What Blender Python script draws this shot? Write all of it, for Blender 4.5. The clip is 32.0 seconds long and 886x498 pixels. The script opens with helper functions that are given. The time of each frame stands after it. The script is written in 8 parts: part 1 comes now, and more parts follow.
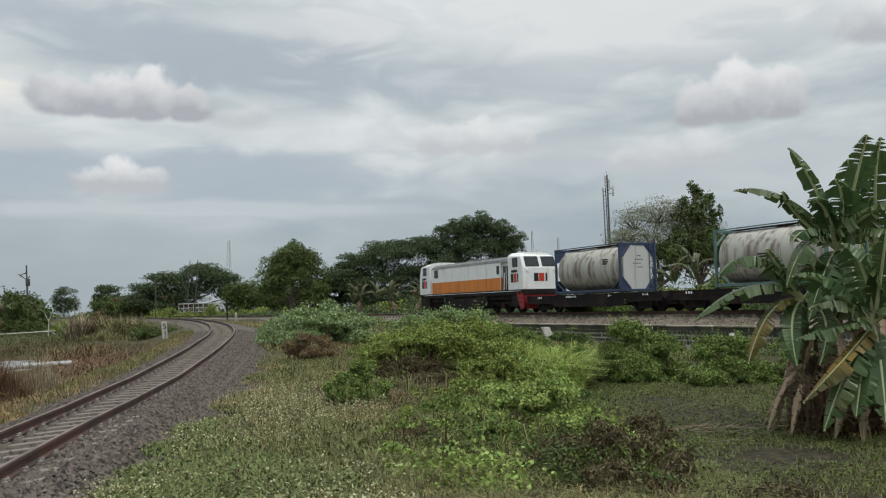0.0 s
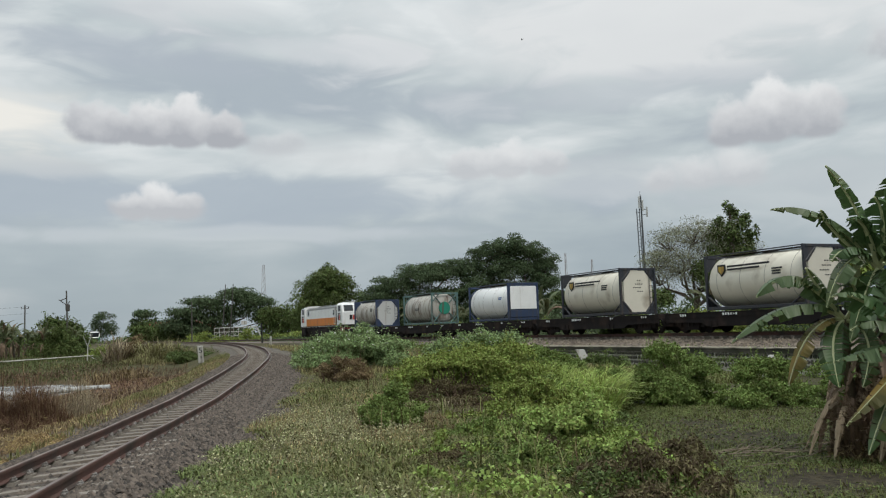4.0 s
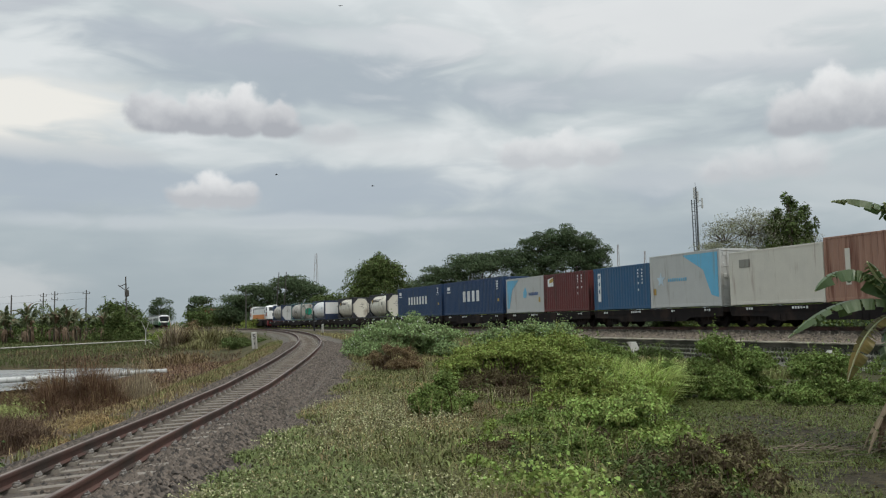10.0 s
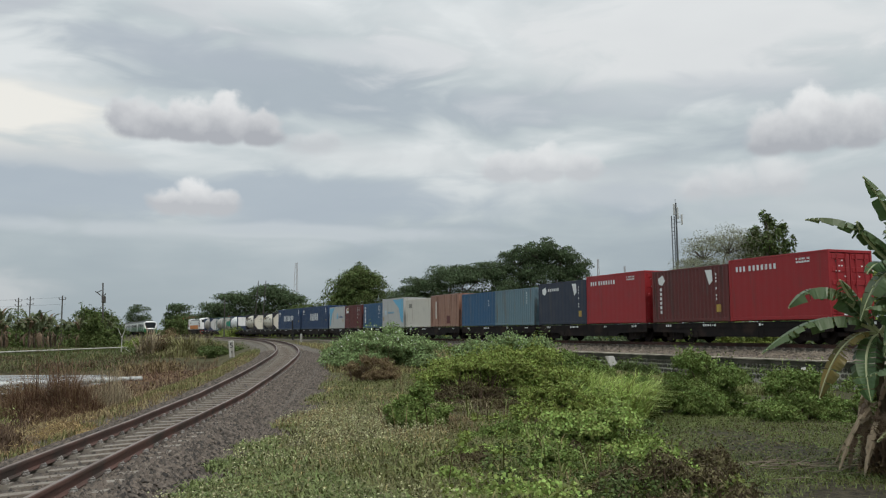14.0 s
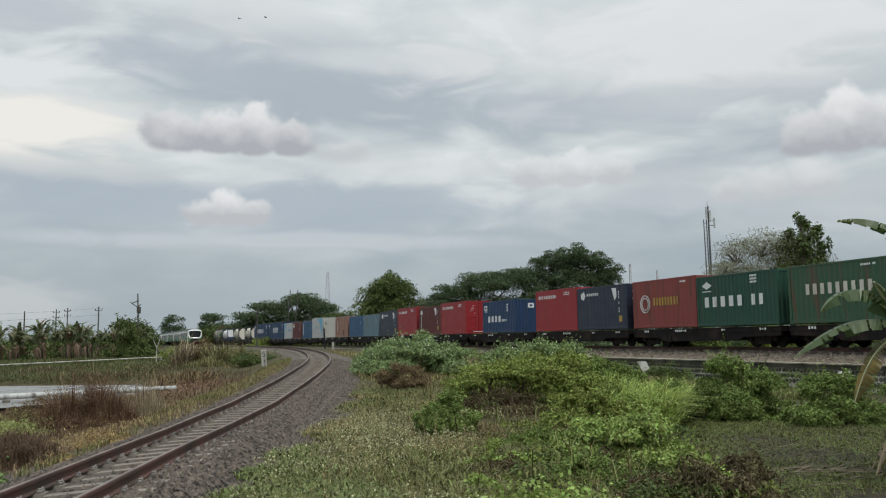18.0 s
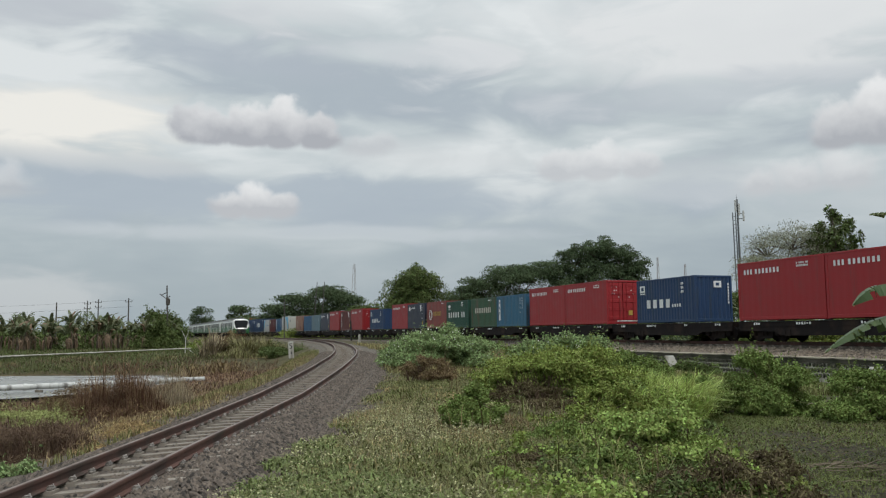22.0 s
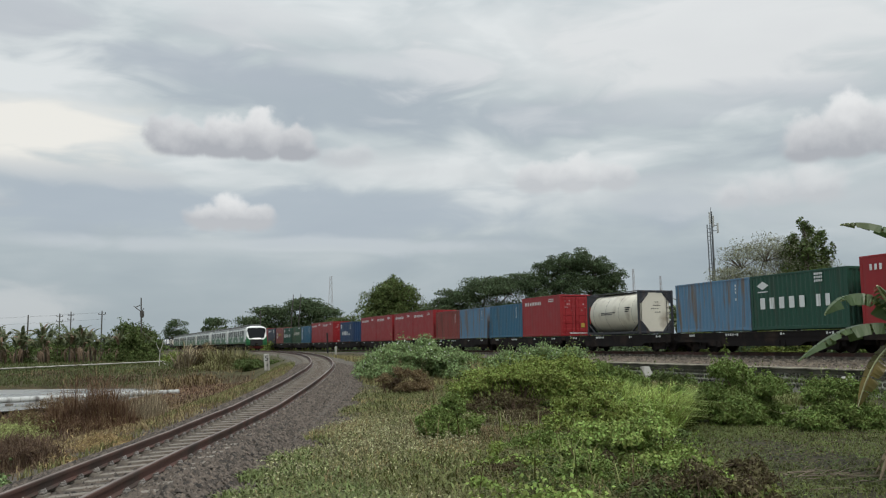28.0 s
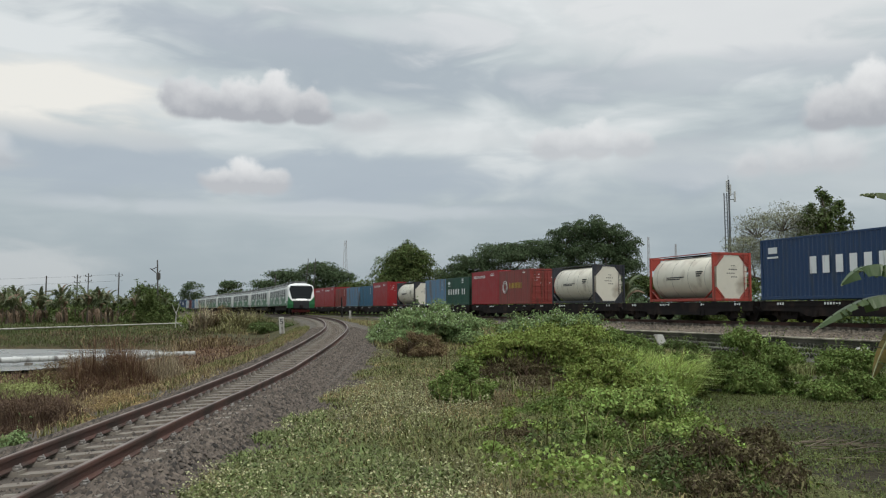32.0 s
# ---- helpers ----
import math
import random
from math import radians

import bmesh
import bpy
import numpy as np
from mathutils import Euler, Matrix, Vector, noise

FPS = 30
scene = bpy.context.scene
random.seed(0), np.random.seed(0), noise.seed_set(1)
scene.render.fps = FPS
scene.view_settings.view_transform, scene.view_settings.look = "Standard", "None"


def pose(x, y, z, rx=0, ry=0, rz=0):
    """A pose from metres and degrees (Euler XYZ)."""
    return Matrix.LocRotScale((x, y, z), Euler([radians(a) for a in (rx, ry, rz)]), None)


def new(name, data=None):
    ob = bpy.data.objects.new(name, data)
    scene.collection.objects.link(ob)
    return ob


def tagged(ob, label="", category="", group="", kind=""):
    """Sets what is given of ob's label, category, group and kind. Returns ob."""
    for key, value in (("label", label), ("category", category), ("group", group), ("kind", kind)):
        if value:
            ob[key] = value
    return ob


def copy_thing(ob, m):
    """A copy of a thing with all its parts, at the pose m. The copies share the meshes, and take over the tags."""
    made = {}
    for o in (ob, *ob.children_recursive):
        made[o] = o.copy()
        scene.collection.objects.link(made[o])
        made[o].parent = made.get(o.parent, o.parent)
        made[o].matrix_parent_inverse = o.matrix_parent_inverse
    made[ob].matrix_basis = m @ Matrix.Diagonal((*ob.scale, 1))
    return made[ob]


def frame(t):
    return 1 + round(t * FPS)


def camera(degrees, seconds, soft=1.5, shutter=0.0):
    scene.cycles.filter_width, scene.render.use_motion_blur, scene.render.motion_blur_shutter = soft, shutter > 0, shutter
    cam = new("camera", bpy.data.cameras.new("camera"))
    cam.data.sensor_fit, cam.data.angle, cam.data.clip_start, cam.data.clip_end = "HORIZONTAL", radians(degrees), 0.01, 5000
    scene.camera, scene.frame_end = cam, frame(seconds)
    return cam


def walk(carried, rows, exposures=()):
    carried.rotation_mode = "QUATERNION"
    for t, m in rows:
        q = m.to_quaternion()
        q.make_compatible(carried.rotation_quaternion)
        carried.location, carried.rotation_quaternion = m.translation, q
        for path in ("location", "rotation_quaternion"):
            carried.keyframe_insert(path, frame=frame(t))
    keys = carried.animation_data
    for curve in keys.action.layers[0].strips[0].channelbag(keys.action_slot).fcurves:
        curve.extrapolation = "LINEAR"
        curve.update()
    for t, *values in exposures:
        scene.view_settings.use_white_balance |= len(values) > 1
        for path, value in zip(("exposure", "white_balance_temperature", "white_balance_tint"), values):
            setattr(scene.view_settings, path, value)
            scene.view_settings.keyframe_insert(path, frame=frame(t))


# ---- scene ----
cam = camera(55.0, 32.0, soft=1.2)
PATH = [
    (0, pose(-0.063, 0.009, 1.670, 93.802, 1.601, -6.045)),
    (0.5, pose(-0.062, 0.009, 1.669, 93.680, 1.738, -5.227)),
    (1, pose(-0.061, 0.009, 1.667, 93.607, 1.778, -4.795)),
    (1.5, pose(-0.059, 0.010, 1.666, 93.431, 1.632, -4.335)),
    (2, pose(-0.059, 0.010, 1.665, 93.520, 1.698, -4.046)),
    (2.5, pose(-0.060, 0.010, 1.665, 94.322, 2.052, -3.605)),
    (3, pose(-0.061, 0.010, 1.665, 95.019, 2.054, -3.554)),
    (3.5, pose(-0.062, 0.010, 1.665, 95.468, 1.914, -3.943)),
    (5.5, pose(-0.082, 0.009, 1.662, 94.882, 1.751, -2.220)),
    (6, pose(-0.081, 0.008, 1.661, 94.815, 1.663, -1.656)),
    (6.5, pose(-0.079, 0.008, 1.659, 94.896, 1.613, -1.309)),
    (7, pose(-0.076, 0.008, 1.655, 94.984, 1.762, -0.646)),
    (7.5, pose(-0.072, 0.007, 1.651, 95.082, 1.771, -0.346)),
    (8, pose(-0.069, 0.007, 1.649, 95.328, 1.735, -0.279)),
    (8.5, pose(-0.067, 0.007, 1.649, 95.493, 1.740, -0.447)),
    (9, pose(-0.067, 0.006, 1.652, 95.368, 1.492, -0.830)),
    (9.5, pose(-0.067, 0.006, 1.656, 95.096, 1.116, -0.671)),
    (10, pose(-0.067, 0.007, 1.661, 94.814, 1.073, -0.424)),
    (10.5, pose(-0.064, 0.007, 1.663, 94.825, 1.118, -0.392)),
    (11, pose(-0.060, 0.006, 1.664, 94.991, 0.896, -1.315)),
    (11.5, pose(-0.052, 0.005, 1.662, 95.008, 0.843, -2.772)),
    (12, pose(-0.042, 0.004, 1.660, 96.259, 0.656, -1.977)),
    (12.5, pose(-0.032, 0.002, 1.658, 96.902, 0.289, -1.081)),
    (13, pose(-0.025, 0.001, 1.656, 96.575, 0.578, -1.630)),
    (13.5, pose(-0.021, -0.000, 1.654, 96.000, 0.689, -1.933)),
    (14, pose(-0.017, -0.001, 1.652, 95.584, 0.182, -1.780)),
    (14.5, pose(-0.011, -0.001, 1.650, 95.821, -0.027, -1.989)),
    (15, pose(-0.003, -0.001, 1.650, 95.756, 0.250, -1.172)),
    (15.5, pose(0.004, -0.001, 1.651, 95.798, 0.617, 0.229)),
    (17.5, pose(0.042, -0.003, 1.650, 96.268, 0.727, 0.423)),
    (18, pose(0.043, -0.003, 1.651, 96.072, 0.751, 0.348)),
    (18.5, pose(0.045, -0.002, 1.652, 95.641, 0.906, 0.403)),
    (19, pose(0.046, -0.001, 1.653, 95.429, 0.928, 0.108)),
    (19.5, pose(0.047, -0.001, 1.654, 95.372, 0.937, 0.095)),
    (20, pose(0.047, -0.002, 1.655, 95.300, 0.600, 0.000)),
    (20.5, pose(0.046, -0.003, 1.655, 95.564, 0.898, 0.536)),
    (21, pose(0.044, -0.004, 1.654, 96.147, 1.282, 1.113)),
    (21.5, pose(0.041, -0.004, 1.652, 96.072, 1.014, 1.945)),
    (22, pose(0.040, -0.004, 1.650, 95.613, 0.450, 2.083)),
    (22.5, pose(0.040, -0.004, 1.649, 95.643, 0.242, 1.771)),
    (23, pose(0.040, -0.003, 1.649, 95.071, 0.181, 1.084)),
    (23.5, pose(0.041, -0.004, 1.650, 94.591, 0.354, 1.101)),
    (24, pose(0.042, -0.004, 1.650, 94.594, 0.532, 1.904)),
    (24.5, pose(0.043, -0.006, 1.650, 95.063, 0.695, 2.048)),
    (25, pose(0.043, -0.007, 1.650, 95.348, 0.682, 2.091)),
    (25.5, pose(0.043, -0.007, 1.649, 95.759, 0.894, 1.832)),
    (27.5, pose(0.049, -0.008, 1.622, 96.730, 0.970, -0.045)),
    (28, pose(0.049, -0.008, 1.622, 96.410, 0.617, 0.547)),
    (28.5, pose(0.049, -0.008, 1.622, 95.875, 0.460, 1.205)),
    (29, pose(0.048, -0.008, 1.622, 95.515, 0.507, 1.193)),
    (29.5, pose(0.047, -0.009, 1.623, 95.493, 0.593, 0.911)),
    (30, pose(0.046, -0.009, 1.623, 95.358, 0.669, 0.982)),
    (30.5, pose(0.044, -0.009, 1.624, 95.153, 0.586, 1.452)),
    (31, pose(0.042, -0.008, 1.625, 95.044, 0.421, 1.548)),
    (31.5, pose(0.040, -0.008, 1.625, 94.768, 0.050, 0.921)),
    (32, pose(0.039, -0.008, 1.626, 94.109, -0.107, 1.457)),
]
walk(cam, PATH)

# ---- sky, sun ----
world = bpy.data.worlds.new("sky")
scene.world = world
world.use_nodes = True
SUN_EL, SUN_AZ = radians(58), radians(-35)


def build_sky():
    nt = world.node_tree
    nt.nodes.clear()
    N = lambda kind, **kw: node(nt, kind, **kw)
    out, bg = N("ShaderNodeOutputWorld"), N("ShaderNodeBackground")
    nish = N("ShaderNodeTexSky")
    nish.sky_type, nish.sun_disc = "NISHITA", False
    nish.sun_elevation, nish.sun_rotation = SUN_EL, SUN_AZ
    nish.air_density, nish.dust_density = 1.0, 2.0
    co = N("ShaderNodeTexCoord").outputs["Generated"]
    sep = N("ShaderNodeSeparateXYZ")
    nt.links.new(co, sep.inputs[0])
    x, y, z = sep.outputs
    M = lambda op, a, b=0.0, c=0.0: math_node(nt, op, a, b, c)
    up = M("MAXIMUM", z, 0.02)
    # a flat cloud deck seen in perspective: directions divided by height
    deck = N("ShaderNodeCombineXYZ")
    den = M("ADD", up, 0.10)
    nt.links.new(M("DIVIDE", x, den), deck.inputs[0])
    nt.links.new(M("DIVIDE", y, den), deck.inputs[1])

    def cloud(scale, detail, rough, dist, offset):
        m = N("ShaderNodeMapping")
        m.inputs["Scale"].default_value = (scale[0], scale[1], 1)
        m.inputs["Location"].default_value = offset
        nt.links.new(deck.outputs[0], m.inputs[0])
        t = N("ShaderNodeTexNoise")
        t.inputs["Scale"].default_value, t.inputs["Detail"].default_value = 1, detail
        t.inputs["Roughness"].default_value, t.inputs["Distortion"].default_value = rough, dist
        nt.links.new(m.outputs[0], t.inputs[0])
        return t.outputs["Fac"]

    az, el = M("ARCTAN2", x, y), M("ARCSINE", z)
    flat = N("ShaderNodeCombineXYZ")
    nt.links.new(az, flat.inputs[0])
    nt.links.new(M("MULTIPLY", el, 3.0), flat.inputs[1])

    def forms(scale, detail, rough, dist, offset):
        m = N("ShaderNodeMapping")
        m.inputs["Location"].default_value = offset
        nt.links.new(flat.outputs[0], m.inputs[0])
        t = N("ShaderNodeTexNoise")
        t.inputs["Scale"].default_value, t.inputs["Detail"].default_value = scale, detail
        t.inputs["Roughness"].default_value, t.inputs["Distortion"].default_value = rough, dist
        nt.links.new(m.outputs[0], t.inputs[0])
        return t.outputs["Fac"]

    soft = forms(4.2, 4, 0.5, 0.5, (2.2, 0.7, 0))
    torn = forms(9, 5, 0.5, 0.6, (5.1, 3.3, 0))
    streaks = cloud((0.5, 0.9), 4, 0.5, 0.6, (0.4, 5.2, 0))
    mixed = M("ADD", M("ADD", M("MULTIPLY", soft, 0.52), M("MULTIPLY", torn, 0.26)), M("MULTIPLY", streaks, 0.22))
    ramp = N("ShaderNodeValToRGB")
    els = ramp.color_ramp.elements
    els[0].position, els[0].color = 0.38, (0.405, 0.46, 0.505, 1)
    els[1].position, els[1].color = 0.62, (0.755, 0.79, 0.795, 1)
    e = els.new(0.50)
    e.color = (0.545, 0.605, 0.625, 1)
    nt.links.new(mixed, ramp.inputs[0])
    col = ramp.outputs[0]

    def lay(col, factor, top):
        mx = N("ShaderNodeMix", data_type="RGBA")
        nt.links.new(factor, mx.inputs["Factor"])
        nt.links.new(col, mx.inputs["A"])
        if isinstance(top, tuple):
            mx.inputs["B"].default_value = (*top, 1)
        else:
            nt.links.new(top, mx.inputs["B"])
        return mx.outputs["Result"]

    def span(v, a, b, top=1.0, smooth=True):
        r = N("ShaderNodeMapRange", interpolation_type="SMOOTHSTEP" if smooth else "LINEAR")
        r.inputs["From Min"].default_value, r.inputs["From Max"].default_value = a, b
        r.inputs["To Max"].default_value = top
        nt.links.new(v, r.inputs["Value"])
        return r.outputs[0]

    # grey-blue veil towards the horizon
    col = lay(col, span(el, radians(13.0), radians(1.0), 0.9), (0.35, 0.418, 0.462))
    wob = N("ShaderNodeTexNoise")
    wob.inputs["Scale"].default_value, wob.inputs["Detail"].default_value = 38, 5
    wob.inputs["Roughness"].default_value = 0.5
    nt.links.new(co, wob.inputs[0])
    w = M("SUBTRACT", wob.outputs["Fac"], 0.5)
    wide_w = M("ADD", M("MULTIPLY", M("SUBTRACT", torn, 0.5), 2.6), M("MULTIPLY", M("SUBTRACT", soft, 0.5), 1.6))

    def place(bear, elev, hw, hh, tilt=0.0):
        u = M("DIVIDE", M("ADD", az, radians(bear)), radians(hw))
        v = M("DIVIDE", M("SUBTRACT", el, radians(elev)), radians(hh))
        return u, M("MULTIPLY_ADD", u, tilt, v)

    # wide soft sheets: (bearing to the left, elevation, half width, half height, tilt) in degrees, strength, colour
    for bear, elev, hw, hh, tilt, strength, tone in SHEETS:
        u, v = place(bear, elev, hw, hh, tilt)
        rad = M("SQRT", M("ADD", M("MULTIPLY", u, u), M("MULTIPLY", v, v)))
        col = lay(col, span(M("ADD", rad, wide_w), 1.35, 0.35, strength), tone)
    # cumulus clouds: heaps of lobes over one flat foot
    for foot, tall, strength, pale, edge, lobes in CUMULUS:
        v = M("DIVIDE", M("SUBTRACT", el, radians(foot)), radians(1.0))
        v = M("MULTIPLY_ADD", w, 0.6, v)
        below = M("MULTIPLY", M("MINIMUM", v, 0.0), -0.95)
        rise = M("MAXIMUM", v, 0.0)
        near = None
        for bear, hw, hh in lobes:
            u = M("DIVIDE", M("ADD", az, radians(bear)), radians(hw))
            hump = M("MULTIPLY_ADD", rise, 1.0 / hh, below)
            rad = M("SQRT", M("ADD", M("MULTIPLY", u, u), M("MULTIPLY", hump, hump)))
            near = rad if near is None else M("MINIMUM", near, rad)
        mask = span(M("ADD", near, M("MULTIPLY", w, 0.95)), 1.06, 1.06 - edge, strength)
        light = span(M("ADD", M("DIVIDE", v, tall), M("MULTIPLY", w, 0.55)), -0.12, 0.80, 1.0, False)
        shade = N("ShaderNodeMix", data_type="RGBA")
        shade.inputs["A"].default_value = (0.425 + 0.19 * pale, 0.44 + 0.19 * pale, 0.47 + 0.18 * pale, 1)
        shade.inputs["B"].default_value = (0.88, 0.885, 0.88, 1)
        nt.links.new(light, shade.inputs["Factor"])
        col = lay(col, mask, shade.outputs["Result"])
    both = N("ShaderNodeMix", data_type="RGBA")
    both.inputs["Factor"].default_value = 0.95
    scale = N("ShaderNodeVectorMath", operation="SCALE")
    scale.inputs["Scale"].default_value = 0.10
    nt.links.new(nish.outputs[0], scale.inputs[0])
    nt.links.new(scale.outputs[0], both.inputs["A"])
    nt.links.new(col, both.inputs["B"])
    nt.links.new(both.outputs["Result"], bg.inputs[0])
    # an overcast sky is brighter towards the zenith
    zen = N("ShaderNodeMapRange", interpolation_type="SMOOTHSTEP")
    zen.inputs["From Min"].default_value, zen.inputs["From Max"].default_value = 0.30, 1.0
    zen.inputs["To Min"].default_value, zen.inputs["To Max"].default_value = 1.0, 2.5
    nt.links.new(up, zen.inputs["Value"])
    nt.links.new(zen.outputs[0], bg.inputs[1])
    nt.links.new(bg.outputs[0], out.inputs[0])


def node(nt, kind, **kw):
    n = nt.nodes.new(kind)
    if "data_type" in kw:
        n.data_type = kw["data_type"]
    if "operation" in kw:
        n.operation = kw["operation"]
    if "interpolation_type" in kw:
        n.interpolation_type = kw["interpolation_type"]
    return n


def math_node(nt, op, a, b=0.0, c=0.0):
    n = nt.nodes.new("ShaderNodeMath")
    n.operation = op
    for i, v in enumerate((a, b, c)):
        if isinstance(v, (int, float)):
            n.inputs[i].default_value = v
        else:
            nt.links.new(v, n.inputs[i])
    return n.outputs[0]


SHEETS = [(9.0, 16.4, 17.0, 1.7, 0.75, 0.85, (0.415, 0.475, 0.525)), (17.0, 18.0, 9.0, 1.1, 0.4, 0.6, (0.45, 0.50, 0.555)), (26.5, 13.3, 8.5, 2.3, 0.0, 1.0, (0.88, 0.865, 0.81)),
          (12.0, 8.8, 26.0, 2.0, 0.15, 0.85, (0.425, 0.488, 0.55)), (11.0, 6.6, 15.0, 0.55, 0.0, 0.6, (0.60, 0.645, 0.675)), (22.0, 10.9, 7.0, 0.7, 0.1, 0.5, (0.66, 0.68, 0.68)),
          (-18.0, 19.3, 18.0, 3.8, 0.1, 0.85, (0.80, 0.815, 0.815)), (2.0, 11.6, 7.0, 1.1, 0.1, 0.6, (0.67, 0.70, 0.71)), (-14.0, 9.6, 12.0, 1.2, 0.1, 0.45, (0.63, 0.66, 0.68)),
          (13.0, 21.5, 8.0, 1.6, 0.3, 0.65, (0.71, 0.73, 0.74)), (30.0, 20.0, 7.0, 2.4, 0.0, 0.7, (0.53, 0.56, 0.60)), (-16.0, 15.0, 11.0, 1.1, 0.2, 0.55, (0.52, 0.565, 0.605)),
          (4.0, 18.6, 7.0, 0.8, 0.3, 0.6, (0.68, 0.71, 0.73)), (28.0, 2.6, 6.0, 1.3, 0.0, 0.55, (0.66, 0.68, 0.69)), (-30.0, 8.0, 10.0, 1.6, 0.0, 0.45, (0.60, 0.64, 0.66))]
CUMULUS = [(13.15, 3.0, 1.0, 0.0, 0.36, ((17.8, 2.6, 1.7), (15.0, 2.4, 2.5), (12.8, 2.2, 2.6), (10.6, 2.0, 1.5))), (12.6, 1.6, 0.6, 0.6, 0.7, ((7.0, 2.4, 1.0),)),
           (8.4, 1.6, 0.95, 0.45, 0.5, ((16.0, 1.7, 1.0), (14.6, 1.6, 1.75), (13.0, 1.4, 1.0))),
           (10.9, 1.9, 0.8, 0.7, 0.45, ((-6.2, 2.2, 1.3), (-8.6, 2.2, 1.9), (-11.2, 1.9, 1.1))), (9.2, 2.0, 0.75, 0.75, 0.75, ((-18.6, 1.8, 1.0), (-21.0, 2.2, 1.7), (-23.6, 2.2, 2.3))),
           (11.9, 3.3, 0.95, 0.05, 0.42, ((-23.3, 2.0, 2.4), (-25.6, 2.4, 3.6), (-28.2, 2.2, 3.0))), (15.6, 3.0, 0.8, 0.1, 0.6, ((-35, 4.5, 3.0),)), (9.0, 1.8, 0.6, 0.4, 0.7, ((31, 4.0, 1.8),))]
build_sky()
sun = new("sun", bpy.data.lights.new("sun", "SUN"))
sun.data.energy, sun.data.angle, sun.data.color = 1.5, radians(14), (1.0, 0.96, 0.90)
sun.matrix_world = Matrix.Rotation(-SUN_AZ, 4, "Z") @ Matrix.Rotation(math.pi / 2 - SUN_EL, 4, "X")
scene.view_settings.exposure = -0.04


# ---- materials ----
def material(name, colour, rough=0.6, metal=0.0, vary=0.12, scale=3.0, bump=0.0, bscale=40.0, dirt=None, dirt_amount=0.0,
             dirt_scale=1.2, per="object", hue=0.0, translucent=0.0, streak=False, spec=0.5, spread=0.6):
    """A principled material with noise in two sizes, a second dirt colour, relief, and a random change per object or per leaf."""
    m = bpy.data.materials.new(name)
    m.use_nodes = True
    nt = m.node_tree
    p = nt.nodes["Principled BSDF"]
    p.inputs["Metallic"].default_value = metal
    p.inputs["Specular IOR Level"].default_value = spec
    co = nt.nodes.new("ShaderNodeTexCoord").outputs["Object"]
    if streak:
        mp = nt.nodes.new("ShaderNodeMapping")
        mp.inputs["Scale"].default_value = (4, 4, 0.35)
        nt.links.new(co, mp.inputs[0])
        sco = mp.outputs[0]
    else:
        sco = co

    def noise_tex(s, detail, vec):
        t = nt.nodes.new("ShaderNodeTexNoise")
        t.inputs["Scale"].default_value, t.inputs["Detail"].default_value = s, detail
        nt.links.new(vec, t.inputs[0])
        return t.outputs["Fac"]

    base = nt.nodes.new("ShaderNodeHueSaturation")
    base.inputs["Color"].default_value = (*colour, 1)
    n1, n2 = noise_tex(scale, 5, co), noise_tex(scale * 9, 3, co)
    grain = math_node(nt, "ADD", math_node(nt, "MULTIPLY", n1, 0.65), math_node(nt, "MULTIPLY", n2, 0.35))
    value = math_node(nt, "MULTIPLY_ADD", math_node(nt, "SUBTRACT", grain, 0.5), vary * 4, 1.0)
    if per == "island":
        rnd = nt.nodes.new("ShaderNodeNewGeometry").outputs["Random Per Island"]
    else:
        rnd = nt.nodes.new("ShaderNodeObjectInfo").outputs["Random"]
    amount = spread if per == "island" else vary
    value = math_node(nt, "MULTIPLY", value, math_node(nt, "MULTIPLY_ADD", math_node(nt, "SUBTRACT", rnd, 0.5), amount, 1.0))
    nt.links.new(value, base.inputs["Value"])
    if hue:
        nt.links.new(math_node(nt, "MULTIPLY_ADD", math_node(nt, "SUBTRACT", rnd, 0.5), hue, 0.5), base.inputs["Hue"])
    col = base.outputs[0]
    if dirt:
        mr = nt.nodes.new("ShaderNodeMapRange")
        mr.inputs["From Min"].default_value, mr.inputs["From Max"].default_value = 0.62 - dirt_amount * 0.3, 0.80 - dirt_amount * 0.3
        nt.links.new(noise_tex(dirt_scale, 7, sco), mr.inputs["Value"])
        mx = nt.nodes.new("ShaderNodeMix")
        mx.data_type = "RGBA"
        nt.links.new(mr.outputs[0], mx.inputs["Factor"])
        nt.links.new(col, mx.inputs["A"])
        mx.inputs["B"].default_value = (*dirt, 1)
        col = mx.outputs["Result"]
    nt.links.new(col, p.inputs["Base Color"])
    nt.links.new(math_node(nt, "MULTIPLY_ADD", math_node(nt, "SUBTRACT", n1, 0.5), 0.3, rough), p.inputs["Roughness"])
    if bump:
        b = nt.nodes.new("ShaderNodeBump")
        b.inputs["Strength"].default_value, b.inputs["Distance"].default_value = bump, 0.02
        nt.links.new(noise_tex(bscale, 4, co), b.inputs["Height"])
        nt.links.new(b.outputs[0], p.inputs["Normal"])
    if translucent:
        tr = nt.nodes.new("ShaderNodeBsdfTranslucent")
        nt.links.new(col, tr.inputs[0])
        ms = nt.nodes.new("ShaderNodeMixShader")
        ms.inputs[0].default_value = translucent
        nt.links.new(p.outputs[0], ms.inputs[1])
        nt.links.new(tr.outputs[0], ms.inputs[2])
        nt.links.new(ms.outputs[0], nt.nodes["Material Output"].inputs[0])
    return m


def leafy(name, colour, hue=0.05, rough=0.7, translucent=0.15):
    # the strong clump-sized tone noise paints shaded gaps into the foliage
    return material(name, colour, rough, vary=0.26, scale=1.7, per="island", hue=hue, translucent=translucent, spec=0.12, spread=1.15)


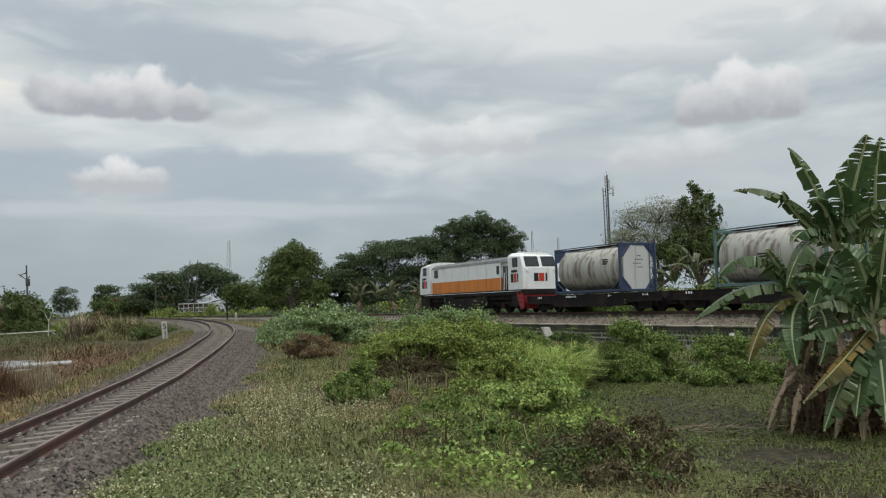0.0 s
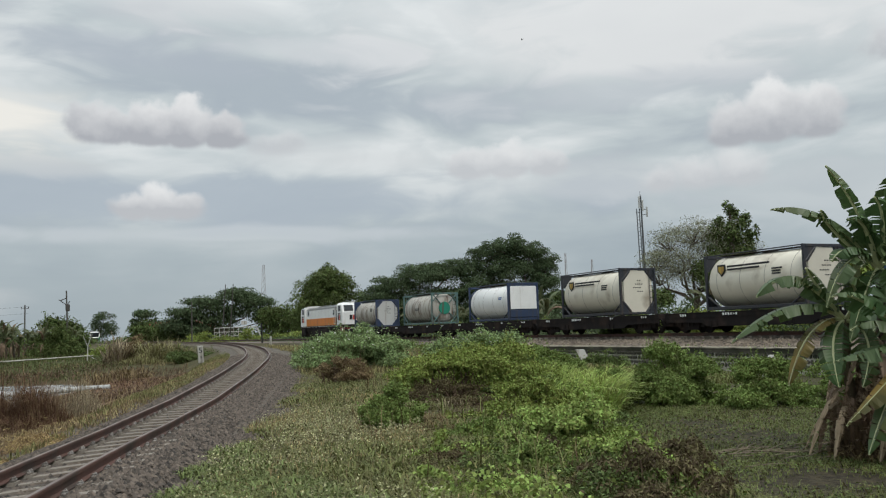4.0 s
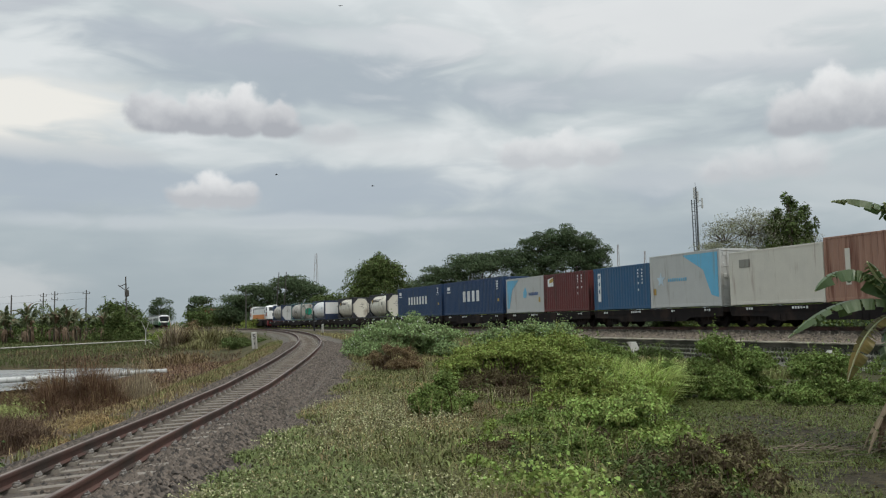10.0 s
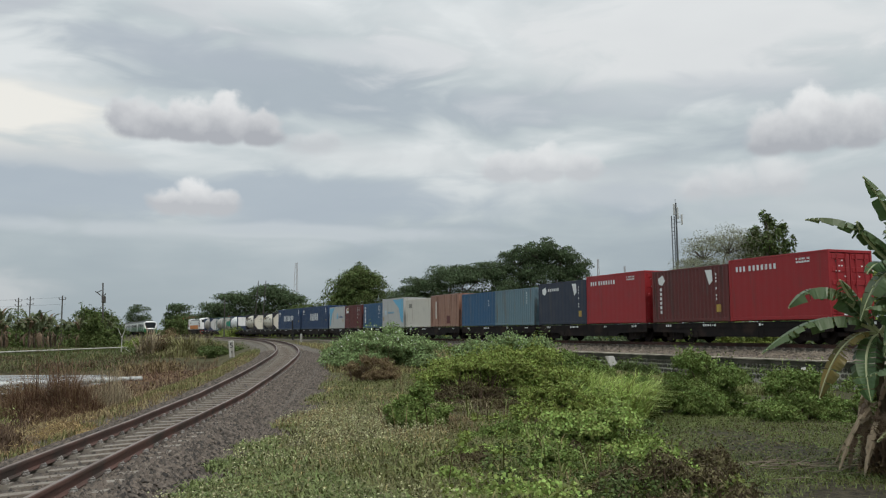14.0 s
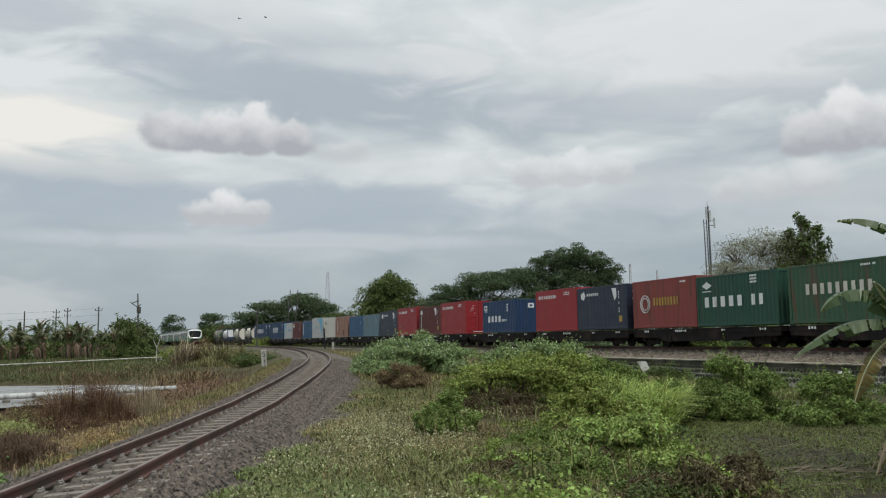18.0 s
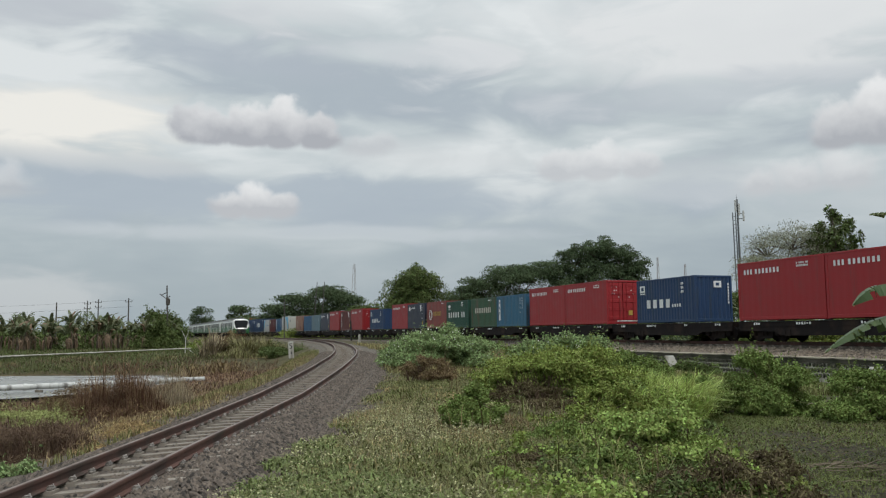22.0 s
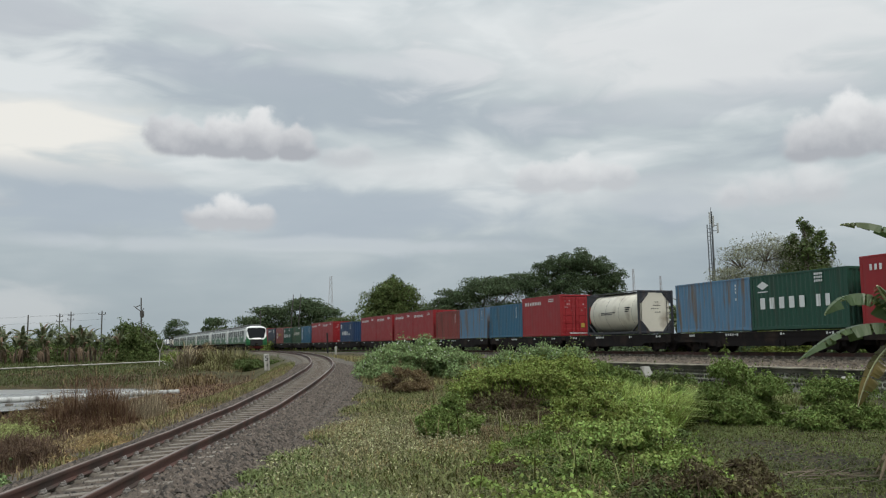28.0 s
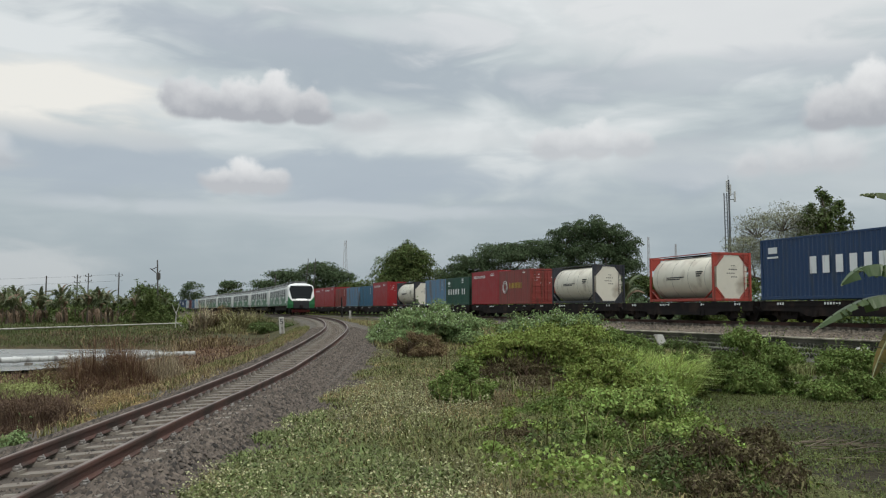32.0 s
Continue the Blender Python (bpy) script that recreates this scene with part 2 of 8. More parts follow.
def paint(name, colour, dirt=(0.10, 0.06, 0.04), amount=0.25, rough=0.5):
    return material(name, colour, rough, vary=0.08, scale=1.5, bump=0.05, dirt=dirt, dirt_amount=amount, streak=True, per="object")


STEEL_DARK = material("dark_underframe_steel", (0.016, 0.013, 0.013), 0.8, 0.0, dirt=(0.036, 0.025, 0.02), dirt_amount=0.4, bump=0.1, spec=0.15)
RUST = material("rusty_rail_steel", (0.088, 0.040, 0.029), 0.75, 0.0, vary=0.15, scale=2, bump=0.2, dirt=(0.045, 0.028, 0.02), dirt_amount=0.6)
RAIL_TOP = material("worn_rail_head", (0.20, 0.15, 0.12), 0.4, 0.7, scale=1.0, dirt=(0.10, 0.055, 0.035), dirt_amount=0.7)
WHITE = paint("white_paint", (0.76, 0.76, 0.74), (0.45, 0.40, 0.33), 0.05)
MARK = paint("white_marking", (0.74, 0.75, 0.74), (0.35, 0.33, 0.3), 0.2)
BLACK = material("black_rubber", (0.012, 0.012, 0.013), 0.6)
GLASS_DARK = material("dark_window_glass", (0.015, 0.018, 0.02), 0.08, vary=0.02, spec=0.6)
CONCRETE = material("weathered_concrete", (0.24, 0.21, 0.17), 0.85, scale=4, bump=0.4, bscale=60, dirt=(0.10, 0.085, 0.065), dirt_amount=0.6)
SLEEPER = material("sleeper_concrete", (0.27, 0.245, 0.205), 0.85, scale=5, bump=0.3, bscale=70, dirt=(0.15, 0.12, 0.095), dirt_amount=0.7)


# ---- mesh helpers ----
class Shape:
    """Collects vertices and faces of one mesh."""

    def __init__(self):
        self.v, self.f = [], []

    def add(self, verts, faces):
        k = len(self.v)
        self.v.extend(tuple(p) for p in verts)
        self.f.extend(tuple(k + i for i in q) for q in faces)
        return self

    def box(self, c, s, b=0.0, turn=None):
        hx, hy, hz = s[0] / 2, s[1] / 2, s[2] / 2
        b = min(b, hx * 0.9, hy * 0.9, hz * 0.9)
        if b <= 0:
            vs = [(x, y, z) for x in (-hx, hx) for y in (-hy, hy) for z in (-hz, hz)]
            fs = [(0, 1, 3, 2), (4, 6, 7, 5), (0, 4, 5, 1), (2, 3, 7, 6), (0, 2, 6, 4), (1, 5, 7, 3)]
        else:
            vs, idx = [], {}
            for sx in (-1, 1):
                for sy in (-1, 1):
                    for sz in (-1, 1):
                        idx[sx, sy, sz] = len(vs)
                        vs += [(sx * hx, sy * (hy - b), sz * (hz - b)), (sx * (hx - b), sy * hy, sz * (hz - b)),
                               (sx * (hx - b), sy * (hy - b), sz * hz)]
            fs = []
            i = lambda a, b2, c2, k: idx[a, b2, c2] + k
            for s1 in (-1, 1):
                q = [i(s1, -1, -1, 0), i(s1, 1, -1, 0), i(s1, 1, 1, 0), i(s1, -1, 1, 0)]
                fs.append(q if s1 > 0 else q[::-1])
                q = [i(-1, s1, -1, 1), i(-1, s1, 1, 1), i(1, s1, 1, 1), i(1, s1, -1, 1)]
                fs.append(q if s1 > 0 else q[::-1])
                q = [i(-1, -1, s1, 2), i(1, -1, s1, 2), i(1, 1, s1, 2), i(-1, 1, s1, 2)]
                fs.append(q if s1 > 0 else q[::-1])
                for s2 in (-1, 1):
                    fs.append([i(s1, s2, -1, 0), i(s1, s2, -1, 1), i(s1, s2, 1, 1), i(s1, s2, 1, 0)])
                    fs.append([i(s1, -1, s2, 0), i(s1, 1, s2, 0), i(s1, 1, s2, 2), i(s1, -1, s2, 2)])
                    fs.append([i(-1, s1, s2, 1), i(-1, s1, s2, 2), i(1, s1, s2, 2), i(1, s1, s2, 1)])
                    for s3 in (-1, 1):
                        fs.append([i(s1, s2, s3, 0), i(s1, s2, s3, 1), i(s1, s2, s3, 2)])
        if turn is not None:
            vs = [turn @ Vector(p) for p in vs]
        return self.add([(p[0] + c[0], p[1] + c[1], p[2] + c[2]) for p in vs], fs)

    def tube(self, points, radii, n=8, cap=True):
        """A round bar through points, with a radius or one radius a point."""
        pts = [Vector(p) for p in points]
        if isinstance(radii, (int, float)):
            radii = [radii] * len(pts)
        k, vs, fs = 0, [], []
        side = None
        for j, p in enumerate(pts):
            d = (pts[min(j + 1, len(pts) - 1)] - pts[max(j - 1, 0)]).normalized()
            if side is None:
                side = d.orthogonal().normalized()
            side = (side - d * side.dot(d)).normalized()
            other = d.cross(side)
            for a in range(n):
                w = 2 * math.pi * a / n
                vs.append(p + (side * math.cos(w) + other * math.sin(w)) * radii[j])
        for j in range(len(pts) - 1):
            for a in range(n):
                b = (a + 1) % n
                fs.append((j * n + a, j * n + b, j * n + n + b, j * n + n + a))
        if cap:
            fs.append(tuple(range(n))[::-1])
            fs.append(tuple((len(pts) - 1) * n + a for a in range(n)))
        return self.add(vs, fs)

    def prism(self, poly, lo, hi, axis="y"):
        """A polygon, drawn in the two other axes, pushed from lo to hi along axis."""
        n = len(poly)
        put = {"x": lambda a, b, t: (t, a, b), "y": lambda a, b, t: (a, t, b), "z": lambda a, b, t: (a, b, t)}[axis]
        vs = [put(a, b, lo) for a, b in poly] + [put(a, b, hi) for a, b in poly]
        fs = [(i, (i + 1) % n, n + (i + 1) % n, n + i) for i in range(n)] + [tuple(range(n))[::-1], tuple(range(n, 2 * n))]
        return self.add(vs, fs)

    def mesh(self, name, smooth=False):
        me = bpy.data.meshes.new(name)
        me.from_pydata(self.v, [], self.f)
        bm = bmesh.new()
        bm.from_mesh(me)
        bmesh.ops.recalc_face_normals(bm, faces=bm.faces)
        bm.to_mesh(me)
        bm.free()
        if smooth:
            me.shade_smooth()
        return me


def array_mesh(name, verts, faces, smooth=False):
    """A mesh from a large numpy array of vertices and faces of equal size."""
    me = bpy.data.meshes.new(name)
    n, k = faces.shape
    me.vertices.add(len(verts))
    me.vertices.foreach_set("co", verts.astype(np.float32).ravel())
    me.loops.add(n * k)
    me.loops.foreach_set("vertex_index", faces.astype(np.int32).ravel())
    me.polygons.add(n)
    me.polygons.foreach_set("loop_start", np.arange(0, n * k, k, dtype=np.int32))
    me.update(calc_edges=True)
    if smooth:
        me.shade_smooth()
    return me


def part(name, shape, mat, parent=None, label="", smooth=False):
    me = shape.mesh(name, smooth) if isinstance(shape, Shape) else shape
    if not me.materials:
        me.materials.append(mat)
    ob = new(name, me)
    ob.parent = parent
    if label:
        tagged(ob, label)
    return ob


def thing(name, label, category, group="", m=None):
    ob = new(name)
    ob.empty_display_size = 0.3
    tagged(ob, label, category, group)
    if m is not None:
        ob.matrix_basis = m
    return ob


def ramp(v, a, b):
    """0 below a, 1 above b, smooth between."""
    t = np.clip((v - a) / (b - a), 0, 1)
    return t * t * (3 - 2 * t)


# ---- the two lines ----
MAIN_Z, WAGON = 1.077, 12.849
NEARER = 0.955
S_ALL = np.arange(-460.0, 560.0, 1.0)
MAIN_HEAD = np.radians(np.interp(S_ALL, [-19, 19, 57, 95, 134, 172, 229, 306], [18.2, 19.8, 21.4, 22.8, 23.6, 24.5, 25.5, 26.4]))
MAIN_X = np.cumsum(-np.sin(MAIN_HEAD))
MAIN_Y = np.cumsum(np.cos(MAIN_HEAD))
MAIN_X += 23.70 - np.interp(0, S_ALL, MAIN_X)
MAIN_Y += 19.1 - np.interp(0, S_ALL, MAIN_Y)
Y_ALL = np.arange(-120.0, 460.0, 1.0)
SIDE_SLOPE = np.interp(Y_ALL, [-20, 8, 20, 30, 38, 48, 62, 80, 104, 130, 160, 185, 200, 300],
                       [0.09, 0.075, 0.05, 0.045, 0.09, 0.17, 0.21, 0.27, 0.34, 0.40, 0.44, 0.42, 0.40, 0.44])
SIDE_X = np.cumsum(-SIDE_SLOPE)
SIDE_X += -4.33 - np.interp(11, Y_ALL, SIDE_X)
SIDE_S = np.cumsum(np.sqrt(1 + SIDE_SLOPE ** 2))
SIDE_S -= np.interp(0, Y_ALL, SIDE_S)


def main_at(s):
    return (float(np.interp(s, S_ALL, MAIN_X)), float(np.interp(s, S_ALL, MAIN_Y)), float(np.degrees(np.interp(s, S_ALL, MAIN_HEAD))))


def main_x(y):
    return np.interp(y, MAIN_Y, MAIN_X)


def main_off(x, y):
    """Distance from the main line towards the camera."""
    return (main_x(y) - x) * 0.93 / NEARER


def side_x(y):
    return np.interp(y, Y_ALL, SIDE_X)


def side_z(y):
    """Height of the rail heads of the near line."""
    return np.interp(y, [-30, 8, 16, 22, 28, 35, 43, 53, 70, 90, 400], [0.08, 0.09, 0.08, 0.14, 0.31, 0.56, 0.74, 0.90, 1.0, 1.08, 1.10])


def cant(y):
    """How much higher the outer rail of the near line lies."""
    return 0.085 * (1 - ramp(np.asarray(y, float), 11, 23))


def side_at(s):
    y = float(np.interp(s, SIDE_S, Y_ALL))
    return float(side_x(y)), y, float(side_z(y)), math.degrees(math.atan(float(np.interp(y, Y_ALL, SIDE_SLOPE))))


# ---- ground ----
def rough_noise(x, y, scale, seed=0.0):
    """Cheap smooth unevenness from crossed waves."""
    a = np.sin(x * scale * 1.3 + seed) * np.cos(y * scale * 0.9 - seed * 1.7)
    b = np.sin((x + y) * scale * 2.1 + seed * 2.3) * np.cos((x - y) * scale * 1.7 + seed)
    c = np.sin(x * scale * 4.3 - y * scale * 3.1 + seed * 3.1) * np.cos(y * scale * 5.2 + seed)
    return 0.55 * a + 0.3 * b + 0.15 * c


def ground_z(x, y):
    x, y = np.asarray(x, float), np.asarray(y, float)
    ds = x - side_x(y)
    dm = main_off(x, y)
    zs, mid = side_z(y), np.interp(y, [-20, 12, 30, 60, 100, 400], [-0.08, -0.08, 0.05, 0.45, 0.7, 0.75])
    wet = ramp(x, 1.5, 4.0) * (1 - ramp(y, 26, 36))
    z = mid + 0.07 * rough_noise(x, y, 0.55, 1.0) * (1 - wet) - 0.22 * wet + 0.02 * rough_noise(x, y, 1.3, 2.0)
    # wet ditch before the retaining wall
    z = np.where((dm < 13) & (dm > 4.15), z + (-0.42 - z) * ramp(-dm, -13, -7) * (1 - ramp(y, 46, 70)), z)
    # the main line's bank with its wall
    z = np.where(dm <= 4.15, 0.45 + 0.14 * ramp(-dm, -3.4, -1.9), z)
    z = np.where(dm < -3.2, 0.60 - 0.65 * ramp(-dm, 3.2, 7) + 0.1 * rough_noise(x, y, 0.3, 4), z)
    # near line's formation and its slope to the field
    bed = zs - 0.30
    z = np.where(ds < 4.2, z + (bed - z) * (1 - ramp(ds, 1.5, 4.2)), z)
    field = -0.62 + 0.52 * ramp(y, 53, 63) + 0.12 * ramp(y, 60, 110) + 0.08 * rough_noise(x, y, 0.35, 5)
    field = np.where((y > 28.5) & (y < 54) & (ds < -7.5), field - 0.42 * ramp(-ds, 7.5, 9.5) * ramp(y, 28.5, 31.5) * (1 - ramp(y, 51.5, 54)), field)
    z = np.where(ds < -1.5, bed + (field - bed) * ramp(-ds, 1.5, 5.0), z)
    return z


def build_ground():
    rows = np.concatenate([np.arange(-60, 2, 6.0), np.arange(2, 46, 0.4), np.arange(46, 120, 1.2), np.arange(120, 270, 6), [300, 350, 420, 520, 700, 1000, 1600, 2600, 4200]])
    left = np.concatenate([[-3500, -1500, -700, -350, -200, -120, -80, -60, -48, -40], np.arange(-34, -9, 1.0), np.arange(-9, -1.6, 0.4)])
    core = np.arange(-1.6, 4.4, 0.3)
    frac = np.linspace(0, 1, 70)[1:-1]
    right = np.array([6.5, 5.5, 4.8, 4.3, 4.0, 3.7, 3.2, 2.7, 2.2, 1.7, 1.0, 0, -1.0, -1.7, -2.2, -2.8, -3.4, -4.2, -5.5, -8, -12, -20, -35, -60, -100, -200, -400, -900, -3500])
    n = len(left) + len(core) + len(frac) + len(right)
    X = np.zeros((len(rows), n))
    for i, y in enumerate(rows):
        a, b = side_x(y), main_x(y)
        lo, hi = a + core[-1], b - right[0] * NEARER / 0.93
        X[i] = np.concatenate([a + left, a + core, lo + (hi - lo) * frac, b - right * NEARER / 0.93])
    Y = np.repeat(rows[:, None], n, 1)
    Z = ground_z(X, Y)
    verts = np.stack([X, Y, Z], -1).reshape(-1, 3)
    i, j = np.meshgrid(np.arange(len(rows) - 1), np.arange(n - 1), indexing="ij")
    q = (i * n + j).ravel()
    me = array_mesh("ground", verts, np.stack([q, q + 1, q + n + 1, q + n], -1), smooth=True)
    x, y = verts[:, 0], verts[:, 1]
    ds, dm = x - side_x(y), main_off(x, y)
    mud = ramp(x, 2.2, 4.2) * (1 - ramp(y, 17, 20)) + ((dm < 9) & (dm > 4)) * 0.3
    dry = np.where(ds < -1.0, 0.9 - 0.6 * ramp(y, 45, 60), 0.25 * (1 - ramp(ds, 6, 10)) + 0.15)
    gravel = ((np.abs(ds - 0.2) < 2.0) | (np.abs(dm) < 3.9)) * 1.0
    zone = me.color_attributes.new("zone", "FLOAT_COLOR", "POINT")
    zone.data.foreach_set("color", np.stack([np.clip(dry, 0, 1), np.clip(mud, 0, 1), gravel, np.ones_like(dry)], -1).astype(np.float32).ravel())
    m = bpy.data.materials.new("soil_and_grass")
    m.use_nodes = True
    nt = m.node_tree
    p = nt.nodes["Principled BSDF"]
    p.inputs["Roughness"].default_value = 0.9
    p.inputs["Specular IOR Level"].default_value = 0.2
    co = nt.nodes.new("ShaderNodeTexCoord").outputs["Object"]
    zn = nt.nodes.new("ShaderNodeVertexColor")
    zn.layer_name = "zone"
    sep = nt.nodes.new("ShaderNodeSeparateColor")
    nt.links.new(zn.outputs[0], sep.inputs[0])

    def noisy(s, lo, hi, ca, cb):
        t = nt.nodes.new("ShaderNodeTexNoise")
        t.inputs["Scale"].default_value, t.inputs["Detail"].default_value = s, 8
        nt.links.new(co, t.inputs[0])
        r = nt.nodes.new("ShaderNodeValToRGB")
        r.color_ramp.elements[0].position, r.color_ramp.elements[0].color = lo, (*ca, 1)
        r.color_ramp.elements[1].position, r.color_ramp.elements[1].color = hi, (*cb, 1)
        nt.links.new(t.outputs["Fac"], r.inputs[0])
        return r.outputs[0]

    def blend(f, a, b):
        mx = nt.nodes.new("ShaderNodeMix")
        mx.data_type = "RGBA"
        nt.links.new(f, mx.inputs["Factor"])
        nt.links.new(a, mx.inputs["A"])
        nt.links.new(b, mx.inputs["B"])
        return mx.outputs["Result"]

    green = noisy(1.7, 0.35, 0.65, (0.028, 0.038, 0.012), (0.080, 0.078, 0.029))
    brown = noisy(2.1, 0.35, 0.68, (0.034, 0.021, 0.013), (0.125, 0.080, 0.044))
    mudc = noisy(9.0, 0.36, 0.66, (0.022, 0.018, 0.012), (0.064, 0.053, 0.032))
    grav = noisy(24, 0.3, 0.7, (0.040, 0.033, 0.027), (0.17, 0.148, 0.122))
    c = blend(sep.outputs[0], green, brown)
    c = blend(sep.outputs[1], c, mudc)
    c = blend(sep.outputs[2], c, grav)
    nt.links.new(c, p.inputs["Base Color"])
    bt = nt.nodes.new("ShaderNodeTexNoise")
    bt.inputs["Scale"].default_value, bt.inputs["Detail"].default_value = 18, 8
    nt.links.new(co, bt.inputs[0])
    b = nt.nodes.new("ShaderNodeBump")
    b.inputs["Strength"].default_value, b.inputs["Distance"].default_value = 0.7, 0.05
    nt.links.new(bt.outputs["Fac"], b.inputs["Height"])
    nt.links.new(b.outputs[0], p.inputs["Normal"])
    me.materials.append(m)
    tagged(new("ground", me), "uneven soil ground with green grass, dry patches and wet mud", "ground", kind="structure")


build_ground()


# ---- railway tracks ----
RAIL = [(-0.06, 0), (0.06, 0), (0.06, 0.012), (0.012, 0.03), (0.012, 0.105), (0.034, 0.115), (0.034, 0.148), (0.028, 0.155), (-0.028, 0.155), (-0.034, 0.148),
        (-0.034, 0.115), (-0.012, 0.105), (-0.012, 0.03), (-0.06, 0.012)]


def sweep(profile, path, tops):
    """A profile pushed along a plan path of (x, y, z, heading in radians to the left)."""
    s = Shape()
    n = len(profile)
    vs, fs = [], []
    for x, y, z, h in path:
        c, d = math.cos(h), math.sin(h)
        vs += [(x + a * c, y + a * d, z + b) for a, b in profile]
    for k in range(len(path) - 1):
        for a in range(n):
            b = (a + 1) % n
            fs.append((k * n + a, k * n + b, k * n + n + b, k * n + n + a))
    return s.add(vs, fs)


def side_path(off, ys):
    out = []
    for y in ys:
        h = math.atan(float(np.interp(y, Y_ALL, SIDE_SLOPE)))
        out.append((float(side_x(y)) + off * math.cos(h), y + off * math.sin(h), float(side_z(y)) + float(cant(y)) * (off + 0.5675) / 1.135, h))
    return out


def main_path(off, ss):
    out = []
    for s in ss:
        x, y, h = main_at(s)
        h = math.radians(h)
        out.append((x + off * math.cos(h), y + off * math.sin(h), MAIN_Z, h))
    return out


def build_track(name, label, path_of, params):
    t = tagged(new(name), label, "railway track", kind="structure")
    low = [(a, b - 0.155) for a, b in RAIL]
    for off in (-0.5675, 0.5675):
        r = part("rail", sweep(low, path_of(off, params), None), RUST, t, "rust-brown steel rail")
        top = [(-0.024, 0.0005), (0.024, 0.0005), (0.02, 0.003), (-0.02, 0.003)]
        part("rail_head", sweep(top, path_of(off, params), None), RAIL_TOP, r, "worn running surface")
    return t


near_track = build_track("track_near", "curved single railway track with rusty rails on concrete sleepers", side_path,
                         np.concatenate([np.arange(-30, 60, 1.0), np.arange(60, 330, 4.0)]))
main_track = build_track("track_main", "main line track with rusty rails on a ballast bank", main_path,
                         np.concatenate([np.arange(-120, 120, 4.0), np.arange(120, 420, 8.0)]))

sl = Shape()
prof = [(-0.13, -0.20), (0.13, -0.20), (0.10, 0.0), (-0.10, 0.0)]
for a, b, za, zb in ((-1.0, -0.42, 0, 0), (-0.42, 0.42, -0.035, -0.035), (0.42, 1.0, 0, 0)):
    sl.prism([(p, q + (za if q > -0.1 else 0)) for p, q in prof], a, b, "x")
SLEEPER_ME = sl.mesh("sleeper")
SLEEPER_ME.materials.append(SLEEPER)
cl = Shape()
for rx in (-0.5675, 0.5675):
    for sd in (-1, 1):
        bx = rx + sd * 0.095
        cl.box((bx, 0, 0.018), (0.055, 0.13, 0.036), 0.01)
        cl.tube([(bx - sd * 0.03, -0.05, 0.03), (bx, -0.06, 0.055), (bx + sd * 0.03, 0.0, 0.045), (bx, 0.06, 0.055), (bx - sd * 0.03, 0.05, 0.03)], 0.010, 5)
    cl.box((rx, 0, 0.006), (0.15, 0.17, 0.012))
CLIP_ME = cl.mesh("rail_fastening")
CLIP_ME.materials.append(material("fastening_steel", (0.22, 0.20, 0.18), 0.35, 0.4, vary=0.6, scale=5))
y = -24.6
rng = random.Random(5)
while y < 118:
    x, yy, z, h = side_path(0, [y])[0]
    ob = part("sleeper", SLEEPER_ME, None, near_track)
    ob.matrix_basis = pose(x, yy, z - 0.165 + rng.uniform(-0.006, 0.006), 0, -math.degrees(math.atan(float(cant(yy)) / 1.135)), math.degrees(h) + rng.uniform(-0.8, 0.8))
    if 3 < y < 48:
        part("rail_fastening", CLIP_ME, None, ob)
    y += 0.60
for k in range(150):
    x, yy, z, h = main_path(0, [-10 + k * 0.62])[0]
    ob = part("sleeper", SLEEPER_ME, None, main_track)
    ob.matrix_basis = pose(x, yy, z - 0.165, 0, 0, math.degrees(h))


fill = Shape()
rows = side_path(0, np.arange(-29.0, 90.0, 1.0))
for k, (x, yy, z, h) in enumerate(rows):
    t = float(cant(yy)) / 1.135
    fill.v += [(x + a * math.cos(h), yy + a * math.sin(h), z - 0.208 - 0.02 * (abs(a) < 0.3) + a * t) for a in (-0.53, -0.25, 0.0, 0.25, 0.53)]
    if k:
        fill.f += [((k - 1) * 5 + i, (k - 1) * 5 + i + 1, k * 5 + i + 1, k * 5 + i) for i in range(4)]
tagged(part("track_fill", fill, material("dusty_track_fill", (0.085, 0.069, 0.056), 0.95, vary=0.25, scale=4, bump=0.6, bscale=45)), "dusty packed fill between the sleepers", "ballast", kind="structure")


# ---- freight wagons ----
def wheelset(parent, y):
    w = Shape()
    for sx in (-1, 1):
        w.tube([(sx * 0.50, y, 0.39), (sx * 0.535, y, 0.39)], 0.42, 18)
        w.tube([(sx * 0.535, y, 0.39), (sx * 0.64, y, 0.39)], 0.387, 18)
    w.tube([(-0.85, y, 0.39), (0.85, y, 0.39)], 0.07, 8)
    return part("wheelset", w, STEEL_DARK, parent, "steel wheels on an axle")


